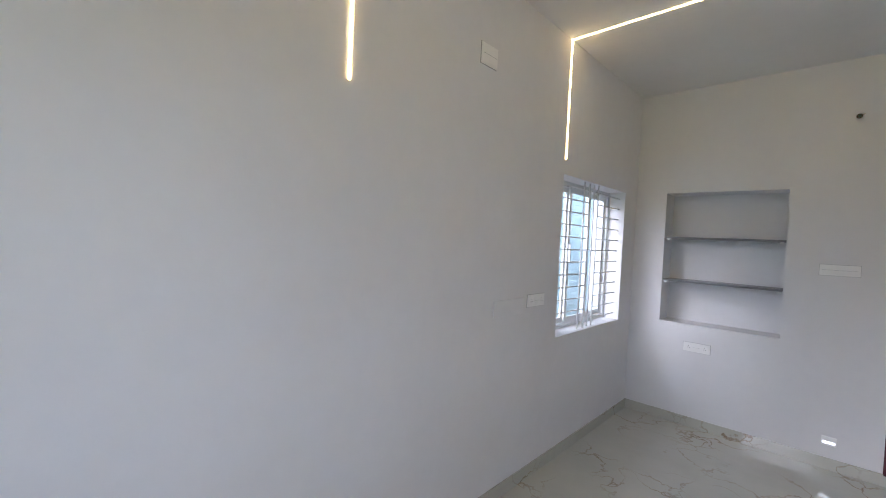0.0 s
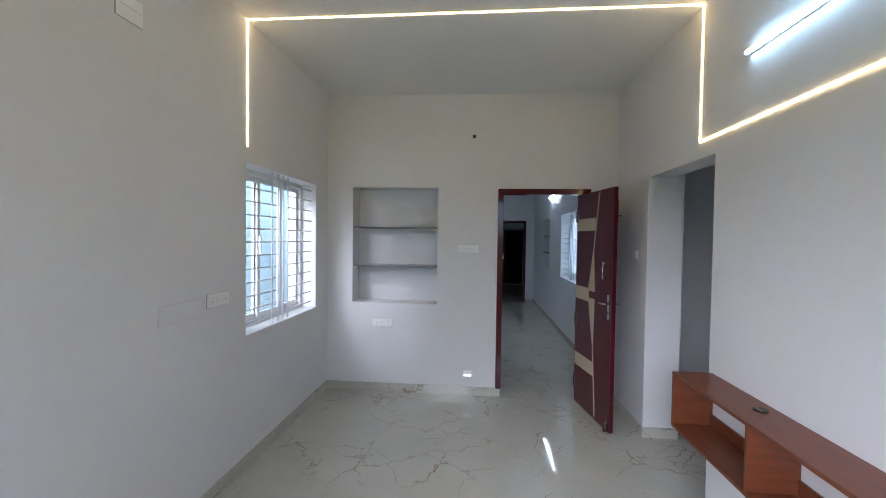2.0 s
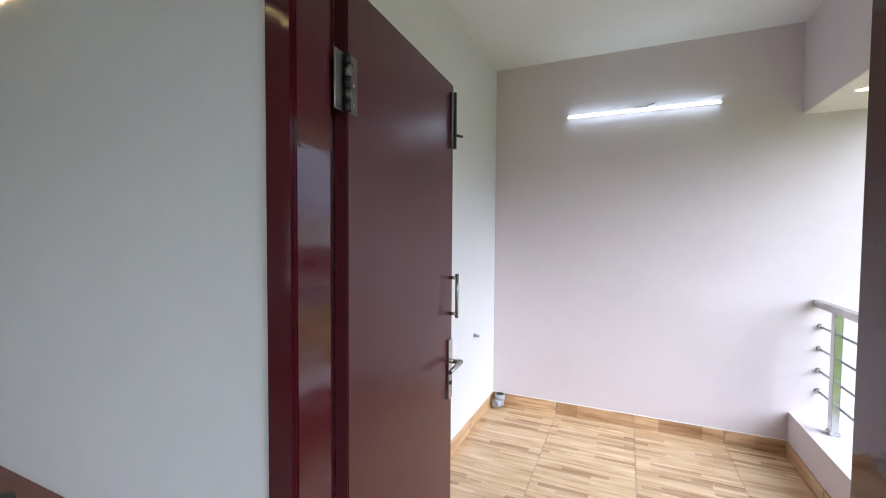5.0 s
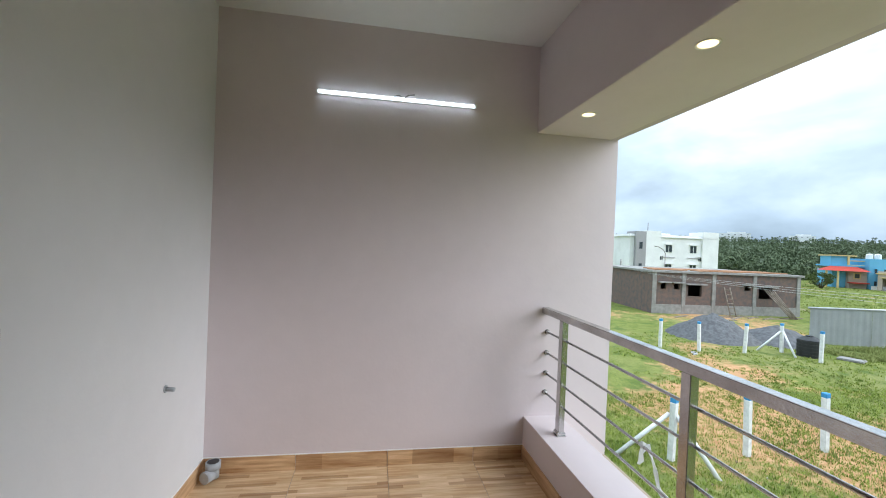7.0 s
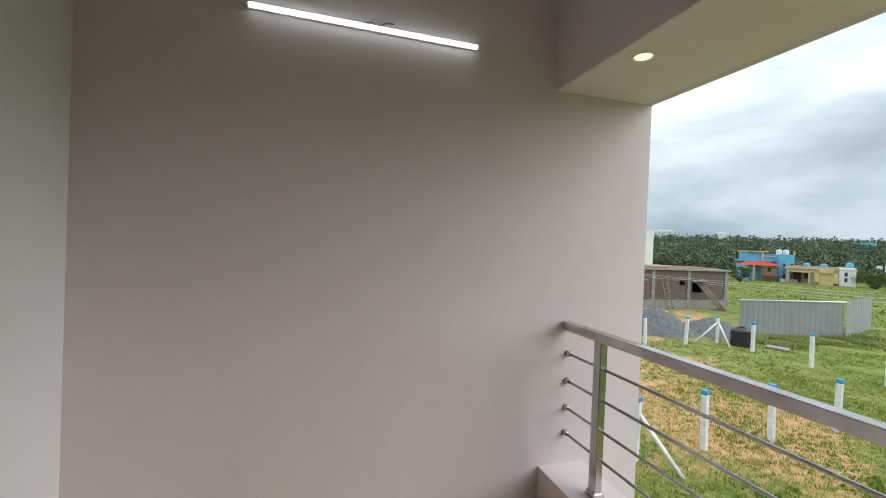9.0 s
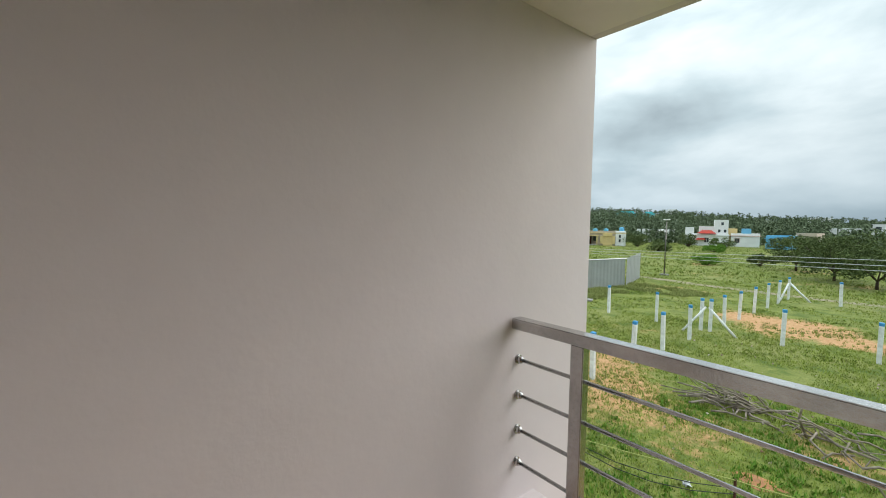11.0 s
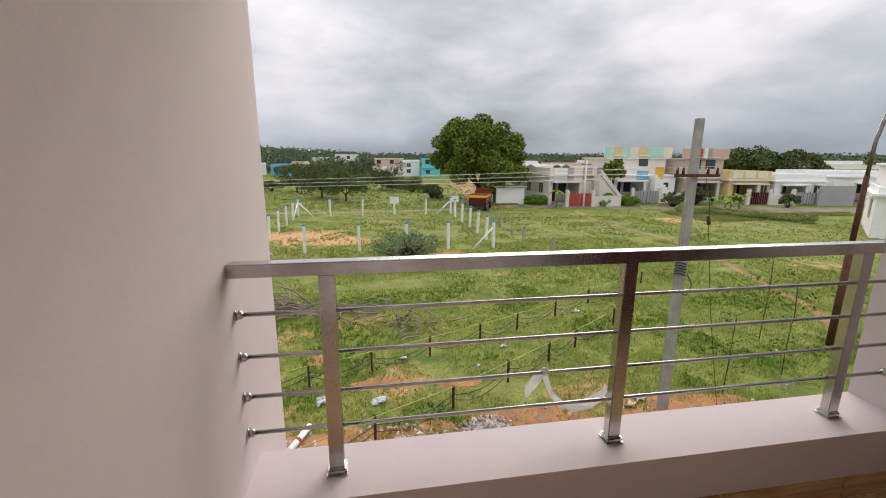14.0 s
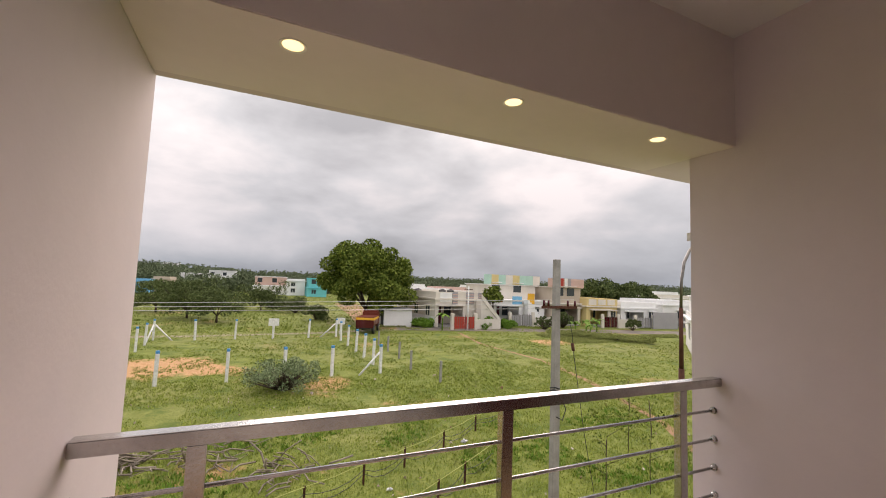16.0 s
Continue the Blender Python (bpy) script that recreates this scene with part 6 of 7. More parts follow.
part("yellow_coping", boxes((1.2, 5.0, 1.2, 6.0, 5.85, 6.05)), P_YELLOW, hb, "yellow painted roof edge")
part("yellow_pier", boxes((3.8, 4.05, 1.3, 1.6, 4.2, 5.85)), P_YELLOW, hb)
part("yellow_rail", boxes((4.05, 6.2, 1.3, 1.42, 4.95, 5.12), (4.05, 6.2, 1.3, 1.42, 4.2, 4.32)), P_YELLOW, hb, "yellow balcony rail")
bm = bmesh.new()
roof_v = [bm.verts.new(p) for p in ((-0.6, -1.2, 3.15), (6.0, -1.2, 3.15), (6.0, 2.0, 3.15), (-0.6, 2.0, 3.15), (1.0, 1.0, 3.95), (5.0, 1.0, 3.95))]
for q in ((0, 1, 5, 4), (1, 2, 5), (2, 3, 4, 5), (3, 0, 4), (3, 2, 1, 0)):
    bm.faces.new([roof_v[k] for k in q])
part("porch_roof", bm, P_RED, hb, "red tiled hipped porch roof")
part("lean_roof", rbox(3.4, 6.0, -1.0, 0.4, 0.95, 1.15, 0.02), P_RED, hb, "small red sunshade")
for x in (-0.3, 1.4):
    part("porch_pillar", rbox(x, x + 0.25, -0.9, -0.65, 0, 3.15, 0.02), P_YELLOW, hb)
wf = part("window", boxes((4.4, 5.1, 0.34, 0.42, 1.9, 2.7)), M_PANE, hb)
part("frame", boxes((4.25, 4.4, 0.3, 0.4, 1.75, 2.85), (5.1, 5.25, 0.3, 0.4, 1.75, 2.85), (4.4, 5.1, 0.3, 0.4, 1.75, 1.9), (4.4, 5.1, 0.3, 0.4, 2.7, 2.85)), P_YELLOW, wf, "yellow window surround")
for x, z in ((7.0, 0.7), (8.3, 0.7), (7.0, 2.9), (8.3, 2.9)):
    win = part("window", boxes((x, x + 0.35, -0.03, 0.05, z, z + 0.8)), M_PANE, hb)
    part("sunshade", boxes((x - 0.1, x + 0.45, -0.2, 0.0, z + 0.82, z + 0.9)), P_BLUE, win)
part("corner_pier", boxes((8.8, 9.0, 0.1, 0.3, 5.5, 6.2)), P_YELLOW, hb)
part("front_wall", boxes((6.0, 9.4, -1.4, -1.25, -0.1, 0.7)), P_WHITE, hb)
for x in (6.55, 7.75):
    m4 = pose(66.3, -86.8, GZ, 0, 0, -120) @ Vector((x + 0.35, 1.5, 5.5))
    tank(m4, "white plastic water tank on a blue roof", P_WHITE, 0.5, 1.0)

yh = house("tan and yellow single-storey house with open porch", (61.2, -91.2), -150, 9.6, 8, 2.9, P_TAN, P_YELLOW, (), (0.6, 3.6, 2.2, 2.0), 0.35)
part("gable_panel", rbox(4.2, 7.4, -0.3, 0.0, -0.1, 2.9, 0.6), P_YELLOW, yh, "pale yellow curved front panel")
part("white_end", rbox(7.5, 9.7, -0.2, 6.0, -0.1, 3.4, 0.03), P_WHITE, yh)
for z in (0.9, 1.9):
    part("window", boxes((8.2, 8.6, -0.26, -0.18, z, z + 0.7)), M_PANE, yh)
for x in (2.9, 5.4, 8.9):
    m4 = pose(61.2, -91.2, GZ, 0, 0, -150) @ Vector((x, 4.0, 3.04 if x < 8 else 3.4))
    tank(m4, "blue plastic water tank on a flat roof", P_BLUE, 0.55, 1.0)

rw = house("white house with red tiled porch roofs and tower", (48.5, -117.7), -160, 9.2, 8, 2.6, P_WHITE, P_WHITE, ((0.6, 0.9, 0.9, 1.1), (4.2, 0.9, 0.9, 1.1)), None, 0.2)
part("left_room", rbox(0.0, 1.9, 0.5, 5.0, 2.6, 4.6, 0.03), P_WHITE, rw)
part("upper_room", rbox(3.0, 6.4, 1.5, 6.5, 2.6, 4.9, 0.03), P_WHITE, rw)
part("tower", rbox(6.2, 9.1, 1.0, 5.0, 2.6, 6.5, 0.03), P_WHITE, rw)
part("mint_wall", rbox(9.1, 11.0, 2.0, 6.0, -0.1, 4.4, 0.03), P_YELLOW, rw)
for x0, x1, z in ((2.6, 6.6, 3.1), (2.2, 4.6, 1.5)):
    bm = bmesh.new()
    rv = [bm.verts.new(p) for p in ((x0, -0.9, z), (x1, -0.9, z), (x1, 1.6, z), (x0, 1.6, z), (x0 + 1.0, 0.8, z + 0.8), (x1 - 1.0, 0.8, z + 0.8))]
    for q in ((0, 1, 5, 4), (1, 2, 5), (2, 3, 4, 5), (3, 0, 4), (3, 2, 1, 0)):
        bm.faces.new([rv[k] for k in q])
    part("porch_roof", bm, P_RED, rw, "red tiled hipped porch roof")
for x, z in ((7.0, 3.4), (8.2, 3.4), (7.6, 5.2)):
    part("window", boxes((x, x + 0.5, 0.94, 1.02, z, z + 0.7)), M_PANE, rw)
th = house("pinkish white single-storey house with roof tanks", (39.4, -120.8), -165, 5.6, 7, 2.6, P_WHITE, P_PINK, ((0.8, 1.0, 0.9, 1.0),), None, 0.5)
part("roof_box", rbox(2.0, 3.9, 2.0, 4.0, 2.74, 4.4, 0.03), P_BLUE, th, "blue painted roof box")
house("light blue single-storey house", (31.6, -117.0), 178, 4.6, 7, 2.3, P_BLUE, P_BLUE, ((0.8, 1.0, 1.0, 1.2), (2.8, 1.0, 1.0, 1.2)), None, 0.6)
house("tan single-storey house among trees", (27.2, -121.0), 178, 3.4, 7, 3.0, P_TAN, P_TAN, ((1.0, 1.0, 0.8, 1.0),), None, 0.5)
house("long white two-storey house behind trees", (20.0, -165.0), 178, 8.4, 8, 3.2, P_WHITE, P_WHITE, ((1.0, 1.0, 1.2, 1.2), (5.0, 1.0, 1.2, 1.2)), None, 0.5, 2.6, P_WHITE, 0.5)
house("pink two-storey house with white ground floor", (5.6, -119.0), 178, 8.0, 9, 2.1, P_WHITE, P_WHITE, ((5.5, 0.7, 1.0, 0.9),), None, 0.2, 2.3, P_PINK, 0.8)
house("white house beside the pink house", (-2.2, -116.0), 178, 4.4, 8, 3.7, P_WHITE, P_WHITE, ((1.0, 0.8, 1.0, 1.0), (1.0, 2.4, 1.0, 0.9)), None, 0.4)
house("bright turquoise two-storey flat-roofed house", (-6.6, -110.0), 178, 4.6, 8, 2.2, P_TEAL, P_TEAL, ((1.0, 0.8, 1.0, 1.0),), None, 0.0, 2.2, P_TEAL, 0.4)
for k, (x, y, w, hh, pm) in enumerate(((66, -128, 7, 3.2, P_WHITE), (30, -178, 9, 4.2, P_WHITE), (-64, -58, 9, 3.4, P_CREAM), (-17, -66, 7, 3.2, P_WHITE), (-24, -70, 8, 3.4, P_PINK), (-22, -92, 8, 3.6, P_WHITE), (-44, -95, 9, 3.8, P_WHITE), (-75, -70, 10, 4.0, P_WHITE))):
    house("plain pale flat-roofed house in the distance", (x, y), 172, w, 8, hh, pm, P_WHITE, ((1.0, 1.0, 1.0, 1.2), (w - 2.4, 1.0, 1.0, 1.2)), None, 0.5)


# ---- plants and litter ----
def banana(at, seed, hh=1.9):
    rng = random.Random(seed)
    t = thing("banana_plant", "young banana plant with broad arching leaves", "plant", at, rng.uniform(0, 360), "banana plants")
    part("stem", tubes(((0, 0, -0.05), (0.03, 0, hh * 0.55), 0.08, 0.05), n=8), M_WEED, t)
    for k in range(8):
        a = k * 2.4 + rng.uniform(-0.3, 0.3)
        bm2 = bmesh.new()
        rows = []
        up0, L = rng.uniform(0.75, 1.2), rng.uniform(0.9, 1.35)
        for j in range(7):
            u = j / 6
            r = L * u * 0.75
            z = hh * 0.5 + L * (up0 * u - 0.95 * u * u)
            w = 0.19 * math.sin(math.pi * min(1, u * 0.93 + 0.07)) + 0.01
            c, s2 = math.cos(a), math.sin(a)
            rows.append((bm2.verts.new((r * c - w * s2, r * s2 + w * c, z - 0.04)), bm2.verts.new((r * c, r * s2, z)), bm2.verts.new((r * c + w * s2, r * s2 - w * c, z - 0.04))))
        for r0, r1 in zip(rows, rows[1:]):
            for q in range(2):
                bm2.faces.new((r0[q], r0[q + 1], r1[q + 1], r1[q])).smooth = True
        part("leaf", bm2, M_BANANA, t)
    return t


for k, (x, y, hh) in enumerate(((-12.1, -42.0, 2.8), (-25.5, -37.6, 1.9), (-27.6, -38.2, 2.1), (-29.5, -38.6, 2.2), (-26.6, -36.6, 1.6))):
    banana((x, y, GZ), 60 + k, hh)
tree("papaya_tree", "slender papaya tree in front of a house", (-19.6, -44.6, GZ), 4.6, 2.6, 900, 0.2, M_LEAF, 77, 0.6, 0.55)
for k, (x, y) in enumerate(((-3.4, -10.9), (-4.6, -12.6), (-1.4, -10.4))):
    sg = thing("sapling", "thin young tree with sparse leaves", "sapling", (x, y, GZ), 40 * k, "saplings")
    bm = bmesh.new()
    polyline(bm, [(0, 0, -0.05), (0.03, 0.01, 0.8), (0.0, 0.03, 1.5), (0.05, 0, 2.2 - 0.5 * (k == 2))], 0.012, 5)
    ends = []
    for j in range(8):
        z = 0.6 + 0.19 * j
        a = j * 2.3
        e = (0.35 * math.cos(a), 0.35 * math.sin(a), z + 0.22)
        part("twig", tubes(((0.02, 0.01, z), e, 0.006, 0.003), n=4), M_BARK, sg)
        ends.append(e)
    part("stem", bm, M_BARK, sg)
    v, f = leaf_cloud(ends, [0.13] * len(ends), 130, 0.035, 90 + k)
    ob = new("foliage", cloud_mesh("foliage", v, f, M_LEAF))
    ob.parent = sg

# heaps of cut branches
for k, (cx, cy, n2, ln, spread) in enumerate(((8.2, -16.9, 84, 1.2, 1.0), (6.4, -16.3, 34, 1.3, 0.9), (4.6, -14.9, 36, 0.8, 0.9))):
    br = thing("branch_pile", "loose pile of dry cut branches on the grass", "branches", (cx, cy, GZ), 0, "branch piles")
    for j in range(n2):
        x, y = rnd.gauss(0, spread * 0.5), rnd.gauss(0, spread * 0.4)
        a, L = rnd.gauss(0.4, 0.9), ln * rnd.uniform(0.35, 1.0)
        z0, z1 = rnd.uniform(0.0, 0.16), rnd.uniform(0.02, 0.5 if j % 6 else 0.95)
        p0 = Vector((x, y, z0))
        p1 = p0 + Vector((math.cos(a) * L * 0.5, math.sin(a) * L * 0.5, (z1 - z0) * 0.6))
        p2 = p0 + Vector((math.cos(a + 0.35) * L, math.sin(a + 0.35) * L, z1 - z0))
        r = rnd.uniform(0.008, 0.034)
        part("branch", polyline(bmesh.new(), [p0, p1, p2], r * 0.8, 5), M_STICK, br)

# rubble and litter close to the house
M_RUBBLE = leaf_material("broken_masonry", (0.27, 0.15, 0.10), (0.60, 0.53, 0.47))
M_BAG = material("crumpled_plastic_litter", (0.60, 0.61, 0.63), 0.35, 0, 0.5, 0.6, 14, 0.6, 40)
M_SACK = material("torn_tan_sack", (0.66, 0.46, 0.32), 0.8, 0, 0.3, 0.3, 9, 0.5, 30)
M_REDSOIL = material("loose_red_soil", (0.46, 0.215, 0.10), 0.95, 0, 0.2, 0.3, 3, 0.6, 14, color2=(0.28, 0.14, 0.075))
bm = bmesh.new()
for k, (cx, cy, rx, ry) in enumerate(((6.6, -9.9, 1.6, 0.7), (4.9, -10.0, 1.3, 0.6), (2.9, -10.2, 1.6, 0.6), (-0.5, -10.1, 1.6, 0.6), (0.9, -9.9, 1.4, 0.5), (5.6, -11.9, 0.8, 0.35), (3.9, -11.7, 0.7, 0.3), (7.0, -13.2, 0.5, 0.3), (-10.0, -47.5, 3.2, 1.6))):
    n2 = 26
    cv = bm.verts.new((cx, cy, GZ + 0.03))
    ring = []
    for j in range(n2):
        a = j * math.tau / n2
        q = 0.75 + 0.4 * noise.noise(Vector((math.cos(a) * 1.7 + k * 3.1, math.sin(a) * 1.7, k)))
        ring.append(bm.verts.new((cx + rx * q * math.cos(a), cy + ry * q * math.sin(a), GZ + 0.008)))
    for j in range(n2):
        bm.faces.new((cv, ring[j], ring[(j + 1) % n2]))
solid("bare_soil", bm, M_REDSOIL, "irregular patches of bare red soil in the grass", "soil", kind="stuff")
M_CHIPS = material("pale_stone_chips", (0.48, 0.46, 0.44), 0.95, 0, 0.2, 0.6, 22.0, 1.0, 45)
heap("stone_heap", "low heap of pale crushed stone by the house", (3.7, -9.95, GZ), 0.62, 0.2, M_CHIPS, 5, 24)
heap("stone_heap", "low heap of pale crushed stone by the house", (5.2, -9.9, GZ), 0.45, 0.15, M_CHIPS, 6, 24)
bm = bmesh.new()
for k in range(900):
    if k < 480:
        x, y = rnd.uniform(2.2, 7.4), -9.55 - abs(rnd.gauss(0, 0.32))
    elif k < 680:
        x, y = rnd.uniform(-1, 7.6), -9.6 - abs(rnd.gauss(0, 0.5))
    else:
        x, y = rnd.uniform(-9, 12), rnd.uniform(-24, -10)
    s2 = rnd.uniform(0.012, 0.05) * (1.9 if k % 17 == 0 else 1.0)
    lift = 0.0
    if k < 240:
        a, q = rnd.uniform(0, math.tau), math.sqrt(rnd.random())
        x, y, lift = (3.7 if k < 170 else 5.2) + 0.6 * q * math.cos(a), -9.95 + 0.5 * q * math.sin(a), 0.17 * (1 - q)
    mt = pose(x, y, GZ + lift + s2 * 0.5, rnd.uniform(0, 360), rnd.uniform(0, 360), rnd.uniform(0, 360)) @ Matrix.Diagonal((1.0, 0.7, 0.55, 1))
    for v in bmesh.ops.create_icosphere(bm, subdivisions=1, radius=s2, matrix=mt)["verts"]:
        v.co += Vector((rnd.uniform(-0.4, 0.4), rnd.uniform(-0.4, 0.4), rnd.uniform(-0.4, 0.4))) * s2
solid("rubble", bm, M_RUBBLE, "scattered broken stones and crumbs of masonry", "rubble", kind="stuff")
for k, (x, y, s2) in enumerate(((6.75, -11.35, 0.22), (6.5, -11.5, 0.16), (5.0, -12.95, 0.14), (-0.6, -15.2, 0.18), (2.4, -13.2, 0.12), (0.75, -10.3, 0.2), (3.3, -12.3, 0.1), (7.8, -12.0, 0.14), (20.9, -19.6, 0.25), (0.4, -10.5, 0.2), (5.6, -11.2, 0.22))):
    bm = bmesh.new()
    bmesh.ops.create_icosphere(bm, subdivisions=2, radius=s2 * 0.45)
    for v in bm.verts:
        v.co *= 1 + 1.5 * noise.noise(v.co * 3.2 / s2 + Vector((k, 0, 0)))
        v.co.z = max(-0.02, v.co.z * 0.55 + s2 * 0.3)
    lt = solid("litter_bag", bm, M_SACK if k == 5 else M_BAG, "crumpled torn sack on the ground" if k == 5 else "crumpled pale plastic litter on the grass", "litter", "litter")
    lt.location = (x, y, GZ)
lp = thing("waste_pipe", "white plastic pipe with red band on the ground", "pipe", (6.95, -10.25, GZ), 72)
part("pipe", tubes(((-0.35, 0, 0.06), (0.35, 0, 0.1), 0.055), n=12), M_SWITCH, lp)
part("band", tubes(((0.05, 0, 0.083), (0.12, 0, 0.087), 0.058), n=12), P_RED, lp)

# far woods: palms and round trees out to the horizon
g = np.random.default_rng(11)
vs = []


def slope_at(a):
    """How steeply the far land climbs in a direction: more towards the east."""
    return 0.60 + 1.25 * max(0.0, min(1.0, (radians(180) - a) / radians(30)))


for k in range(8000):
    az = g.uniform(radians(88), radians(262))
    far = 128 + 307 * g.random() ** 1.5
    x, y = 5 + far * math.sin(az), -4 + far * math.cos(az)
    if (-18 < x < 54 and -132 < y < 0) or (54 < x < 76 and -104 < y < 0) or (56 < x < 84 and -72 < y < 0):
        continue
    rise = max(0.0, far - 130) * 0.034 * slope_at(az)
    hgt = g.uniform(1.6, 4.4)
    z0 = GZ + rise
    if k % 2:
        n2 = 18
        for j in range(n2):
            a, droop, L = j * 2.4, g.uniform(-0.9, 0.7), g.uniform(0.8, 1.5)
            tip = np.array([x + L * math.cos(a), y + L * math.sin(a), z0 + hgt + L * droop * 0.7])
            cen = np.array([x, y, z0 + hgt])
            side = np.array([-math.sin(a), math.cos(a), 0]) * 0.26
            vs += [cen, (cen + tip) / 2 + side + (0, 0, 0.35), tip, (cen + tip) / 2 - side + (0, 0, 0.35)]
        for q in range(2):
            o = np.array([0.16 * (1 - q), 0.16 * q, 0])
            vs += [np.array([x, y, z0 - 4]) - o, np.array([x, y, z0 - 4]) + o, np.array([x, y, z0 + hgt]) + o, np.array([x, y, z0 + hgt]) - o]
    else:
        c = [(x + g.normal() * 1.6, y + g.normal() * 1.6, z0 + hgt * g.uniform(0.1, 0.8)) for j in range(6)]
        v, f = leaf_cloud(c, [g.uniform(0.8, 1.6) for j in range(6)], 120, 0.36, 100 + k)
        vs += list(v)
vs = np.array(vs)
far_woods = tagged(new("far_woods", cloud_mesh("far_woods", vs, np.arange(len(vs)).reshape(-1, 4), M_FAR_LEAF)), "distant palms and round trees on low hills", "woods", kind="stuff")
bm = bmesh.new()
rings = []
for far in (126, 134, 180, 250, 340, 450, 700, 1100):
    rings.append([bm.verts.new((5 + far * math.sin(a), -4 + far * math.cos(a), GZ - 0.5 + (max(0.0, min(far, 440) - 130) * 0.034 * slope_at(a) if far < 600 else -3) + (140 < far < 600) * 1.0 * noise.noise(Vector((a * 6, far * 0.01, 0))))) for a in [radians(70 + 210 * j / 90) for j in range(91)]])
for r0, r1 in zip(rings, rings[1:]):
    for j in range(90):
        bm.faces.new((r0[j], r0[j + 1], r1[j + 1], r1[j])).smooth = True
bmesh.ops.recalc_face_normals(bm, faces=bm.faces[:])
if sum(f.normal.z for f in bm.faces) < 0:
    bmesh.ops.reverse_faces(bm, faces=bm.faces[:])
# the hillside's base colour is lightened to carry the haze of distance
M_HILL = material("hazed_wooded_hillside", (0.11, 0.14, 0.085), 0.95, 0, 0.2, 0.4, 0.05, 0.5, 1.0)
structure("backdrop_hills", bm, M_HILL, "low wooded hills on the horizon")
for az, dist, w, z, pm in ((135.2, 430, 22, 26.5, P_WHITE), (141.0, 430, 16, 25.0, P_WHITE), (152.5, 335, 15, 15.4, P_TEAL), (155.0, 335, 8, 15.0, P_TEAL), (150.5, 420, 9, 19.6, P_WHITE), (157.5, 420, 12, 20.0, P_WHITE), (171.0, 420, 22, 12.6, P_WHITE)):
    x, y = 5 + dist * math.sin(radians(az)), -4 + dist * math.cos(radians(az))
    fb2 = thing("hilltop_building", "long pale building on the distant wooded hill", "building", (x, y, GZ), -az, "hilltop buildings")
    part("wall", boxes((-w / 2, w / 2, 0, 8, 0, z - 1.2)), pm, fb2)
    part("upper_floor", boxes((-w / 4, w / 3, 1, 7, z - 1.2, z)), pm, fb2)
    for j in range(5):
        part("window", boxes((-w / 2 + (j + 0.35) * w / 5, -w / 2 + (j + 0.65) * w / 5, -0.1, 0.1, z - 2.8, z - 2.0)), P_GREY, fb2)


# grass and weeds over the nearer field
def tufts(count, seed, x0, x1, y0, y1, blades, hmin, hmax, wide, clump, gate=-0.22):
    g2 = np.random.default_rng(seed)
    px, py = g2.uniform(x0, x1, count), y0 + (y1 - y0) * g2.random(count) ** clump
    keep = np.array([noise.noise(Vector((a * 0.55, b * 0.55, 0))) + 0.5 * noise.noise(Vector((a * 0.13, b * 0.13, 4))) > gate for a, b in zip(px, py)])
    px, py = px[keep], py[keep]
    n3 = len(px)
    a = g2.uniform(0, math.tau, (n3, blades))
    hgt = g2.uniform(hmin, hmax, (n3, blades))
    lean = g2.uniform(0.1, 0.9, (n3, blades)) * hgt
    c, s2 = np.cos(a), np.sin(a)
    bx, by = px[:, None] + g2.normal(0, 0.04, (n3, blades)), py[:, None] + g2.normal(0, 0.04, (n3, blades))
    w = wide * g2.uniform(0.6, 1.3, (n3, blades))
    z = np.full_like(bx, GZ)
    v = np.stack([np.stack([bx - w * s2, by + w * c, z], -1), np.stack([bx + w * s2, by - w * c, z], -1), np.stack([bx + lean * c, by + lean * s2, z + hgt], -1)], 2)
    return v.reshape(-1, 3)


def grass_object(name, v, mat, label):
    ob = new(name, cloud_mesh(name, v, np.arange(len(v)).reshape(-1, 3), mat))
    return tagged(ob, label, "grass", kind="stuff")


grass_object("field_grass", tufts(70000, 1, -14, 16, -9.6, -27, 4, 0.025, 0.085, 0.008, 1.5, -0.5), M_GRASS, "short wild grass blades over the field")
grass_object("tall_grass", tufts(30000, 2, -32, 26, -14, -46, 6, 0.03, 0.11, 0.014, 1.0, -0.25), M_GRASS, "taller grass tufts further out in the field")
grass_object("grass_clumps", tufts(16000, 7, -16, 22, -9.6, -36, 9, 0.03, 0.10, 0.012, 1.3, 0.08), M_GRASS_DARK, "darker clumps of longer grass in the field")
grass_object("dry_tufts", tufts(3200, 8, -16, 18, -11, -36, 8, 0.05, 0.22, 0.009, 1.1, 0.0), M_SCRUB, "dry straw-coloured tufts among the grass")
grass_object("weeds", tufts(6000, 3, -8, 10, -9.6, -19, 7, 0.03, 0.11, 0.022, 1.0, 0.12), M_WEED, "low broad-leaved weeds near the house")
grass_object("meadow", tufts(60000, 9, -40, 90, -43, -125, 4, 0.05, 0.19, 0.035, 1.2, -0.3), M_MEADOW, "rough yellow-green meadow beyond the track")
grass_object("meadow_clumps", tufts(6500, 10, -40, 90, -44, -120, 12, 0.08, 0.3, 0.035, 1.1, 0.16), M_GRASS_DARK, "dark scrubby clumps in the far meadow")
gv = [tufts(1500, 40 + k, x - w, x + w, y - d, y + d, 8, 0.06, 0.26, 0.022, 1.0) for k, (x, y, w, d) in enumerate(((-24, -34, 4, 2.4), (18.5, -35.5, 3, 1.8), (20.5, -30, 1.2, 2.5), (-9.5, -46.0, 3, 0.9), (-24, -36.5, 4, 0.8), (-33, -34, 4, 0.8)))]
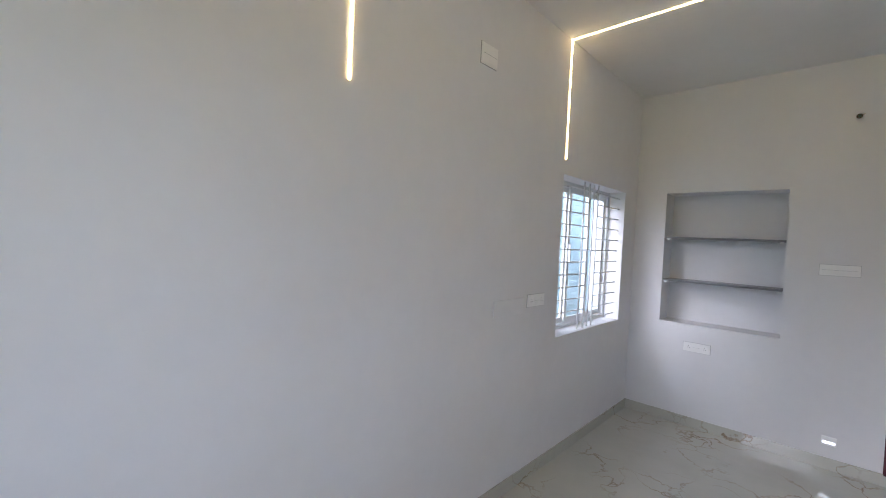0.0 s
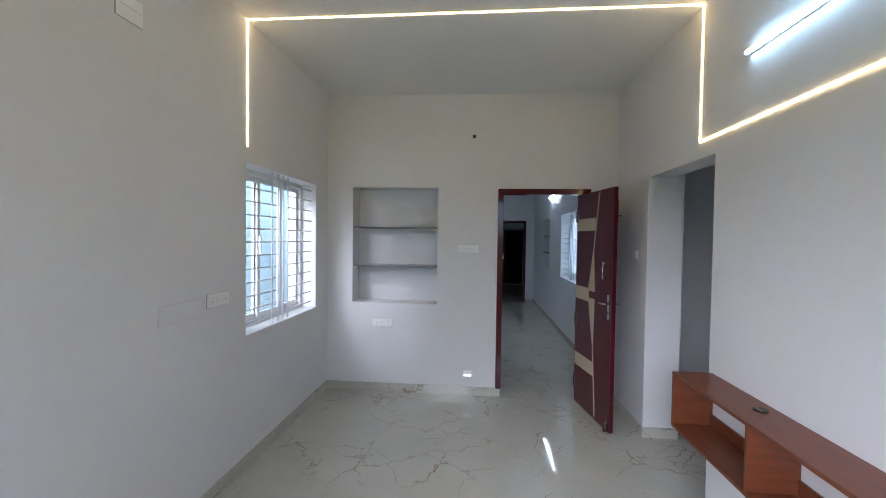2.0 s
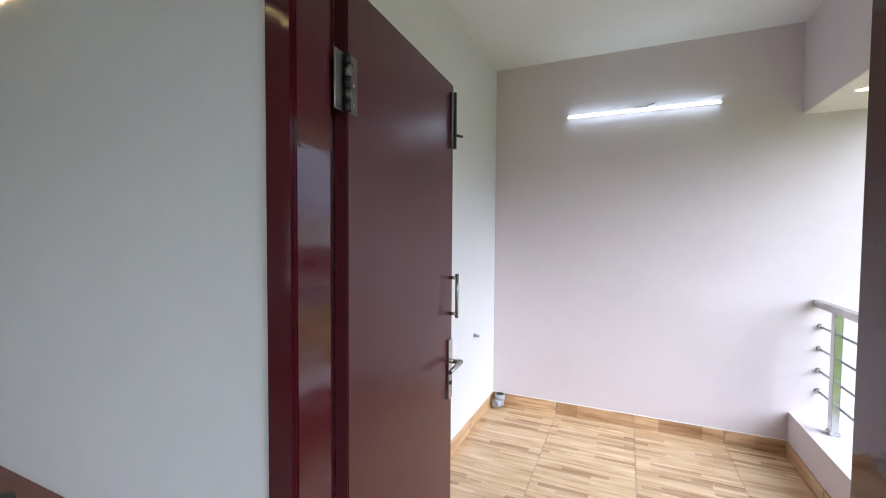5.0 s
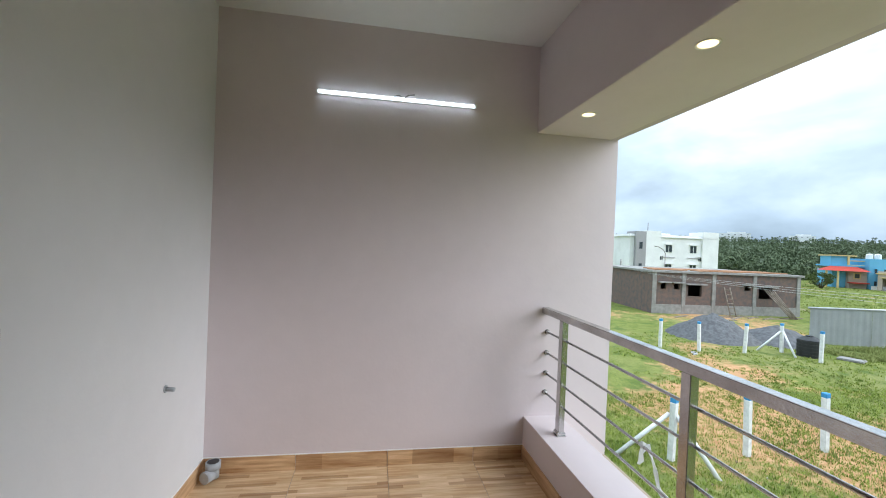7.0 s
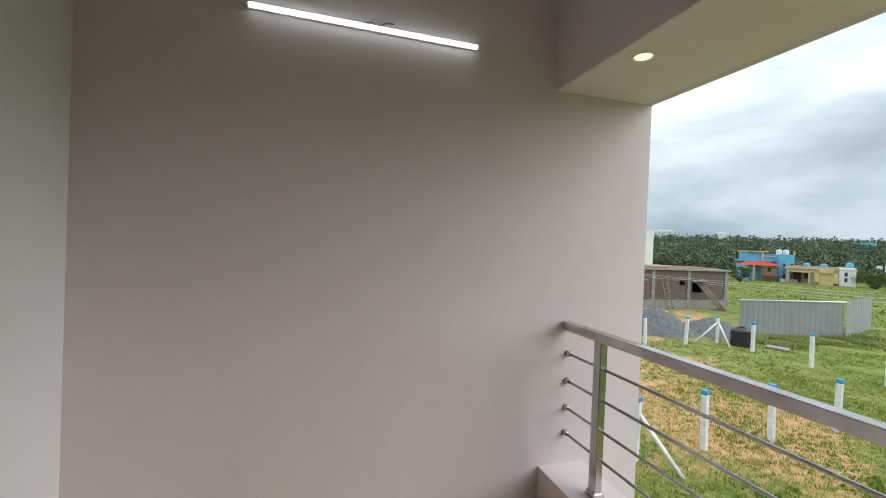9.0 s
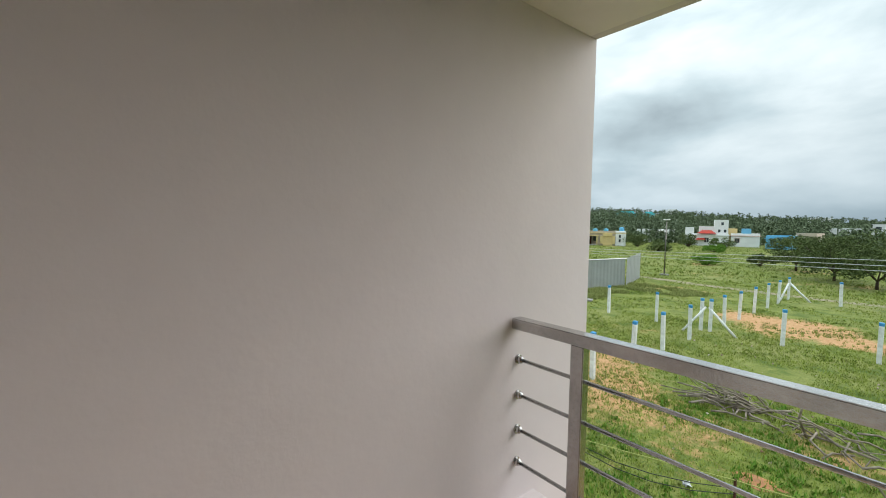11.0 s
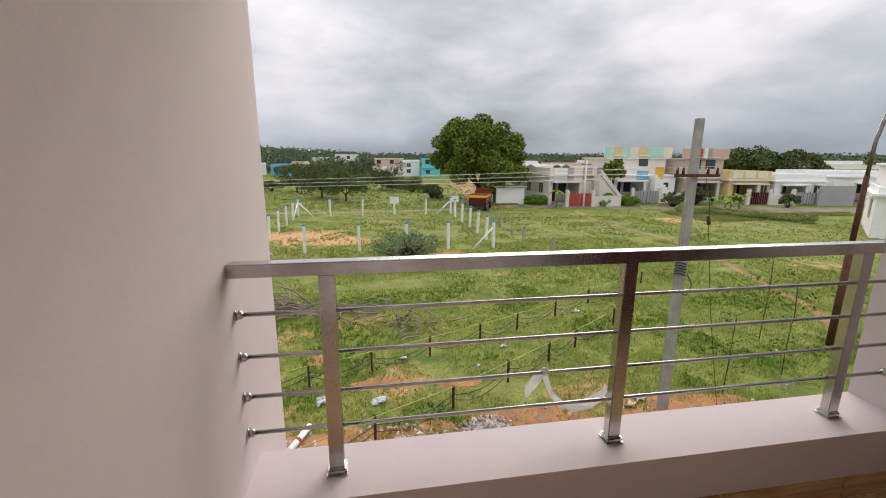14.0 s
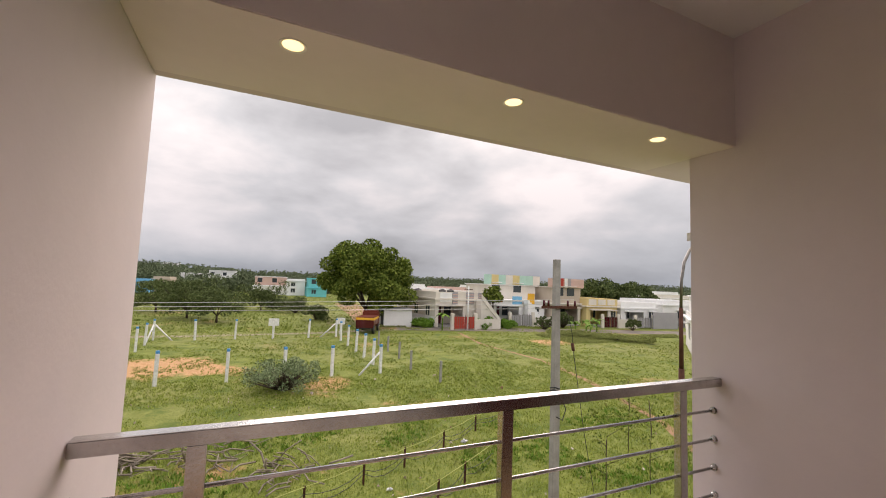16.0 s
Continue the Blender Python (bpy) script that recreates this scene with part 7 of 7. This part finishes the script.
grass_object("scrub", np.concatenate(gv), M_SCRUB, "tall tangled scrub beside the road and shed")

# ---- balcony tiles, one by one ----
xs = [W + TH + 0.004]
while xs[-1] < BX - 0.01:
    xs.append(min(BX, (BX - 0.6 * math.floor((BX - xs[0]) / 0.6)) if len(xs) == 1 else xs[-1] + 0.6))
ys = [-4.995, -4.63, -4.03, -3.43, BY0]
GAP = 0.0018
floor_b = thing("floor_balcony", "strip-wood look ceramic tiles in tan and brown", "", kind="structure")
for x0, x1 in zip(xs, xs[1:]):
    for y0, y1 in zip(ys, ys[1:]):
        if x1 - x0 < 0.02:
            continue
        bm = boxes((-(x1 - x0) / 2 + GAP, (x1 - x0) / 2 - GAP, -(y1 - y0) / 2 + GAP, (y1 - y0) / 2 - GAP, -0.010, 0.0))
        tl = part("tile", bm, M_TILE, floor_b)
        tl.location = ((x0 + x1) / 2, (y0 + y1) / 2, BF)
sk = thing("baseboard_balcony", "strip-wood look tile skirting round the balcony", "", kind="structure")
for y0, y1 in zip(ys, ys[1:]):
    t2 = part("tile", boxes((-0.008, 0, -(y1 - y0) / 2 + GAP, (y1 - y0) / 2 - GAP, 0, 0.10)), M_TILE_SK, sk)
    t2.location = (BX, (y0 + y1) / 2, BF)
    if y1 <= DB0 or y0 >= DB1 - 0.1:
        t2 = part("tile", boxes((0, 0.008, -(y1 - y0) / 2 + GAP, (y1 - y0) / 2 - GAP, 0, 0.10)), M_TILE_SK, sk)
        t2.location = (W + TH + 0.004, (y0 + y1) / 2, BF)
for x0, x1 in zip(xs, xs[1:]):
    if x1 - x0 > 0.05:
        t2 = part("tile", boxes((-(x1 - x0) / 2 + GAP, (x1 - x0) / 2 - GAP - 0.009, -0.008, 0, 0, 0.10)), M_TILE_SKX, sk)
        t2.location = ((x0 + x1) / 2, BY0, BF)
        t2 = part("tile", boxes((-(x1 - x0) / 2 + GAP, (x1 - x0) / 2 - GAP - 0.009, 0, 0.008, 0, 0.10)), M_TILE_SKX, sk)
        t2.location = ((x0 + x1) / 2, -4.995, BF)
part("plaster_line", boxes((BX - 0.004, BX, -4.995, BY0, BF + 0.1, BF + 0.106), (W + TH + 0.004, BX - 0.004, BY0 - 0.004, BY0, BF + 0.1, BF + 0.106)), M_SWITCH, sk, "thin white plaster line")
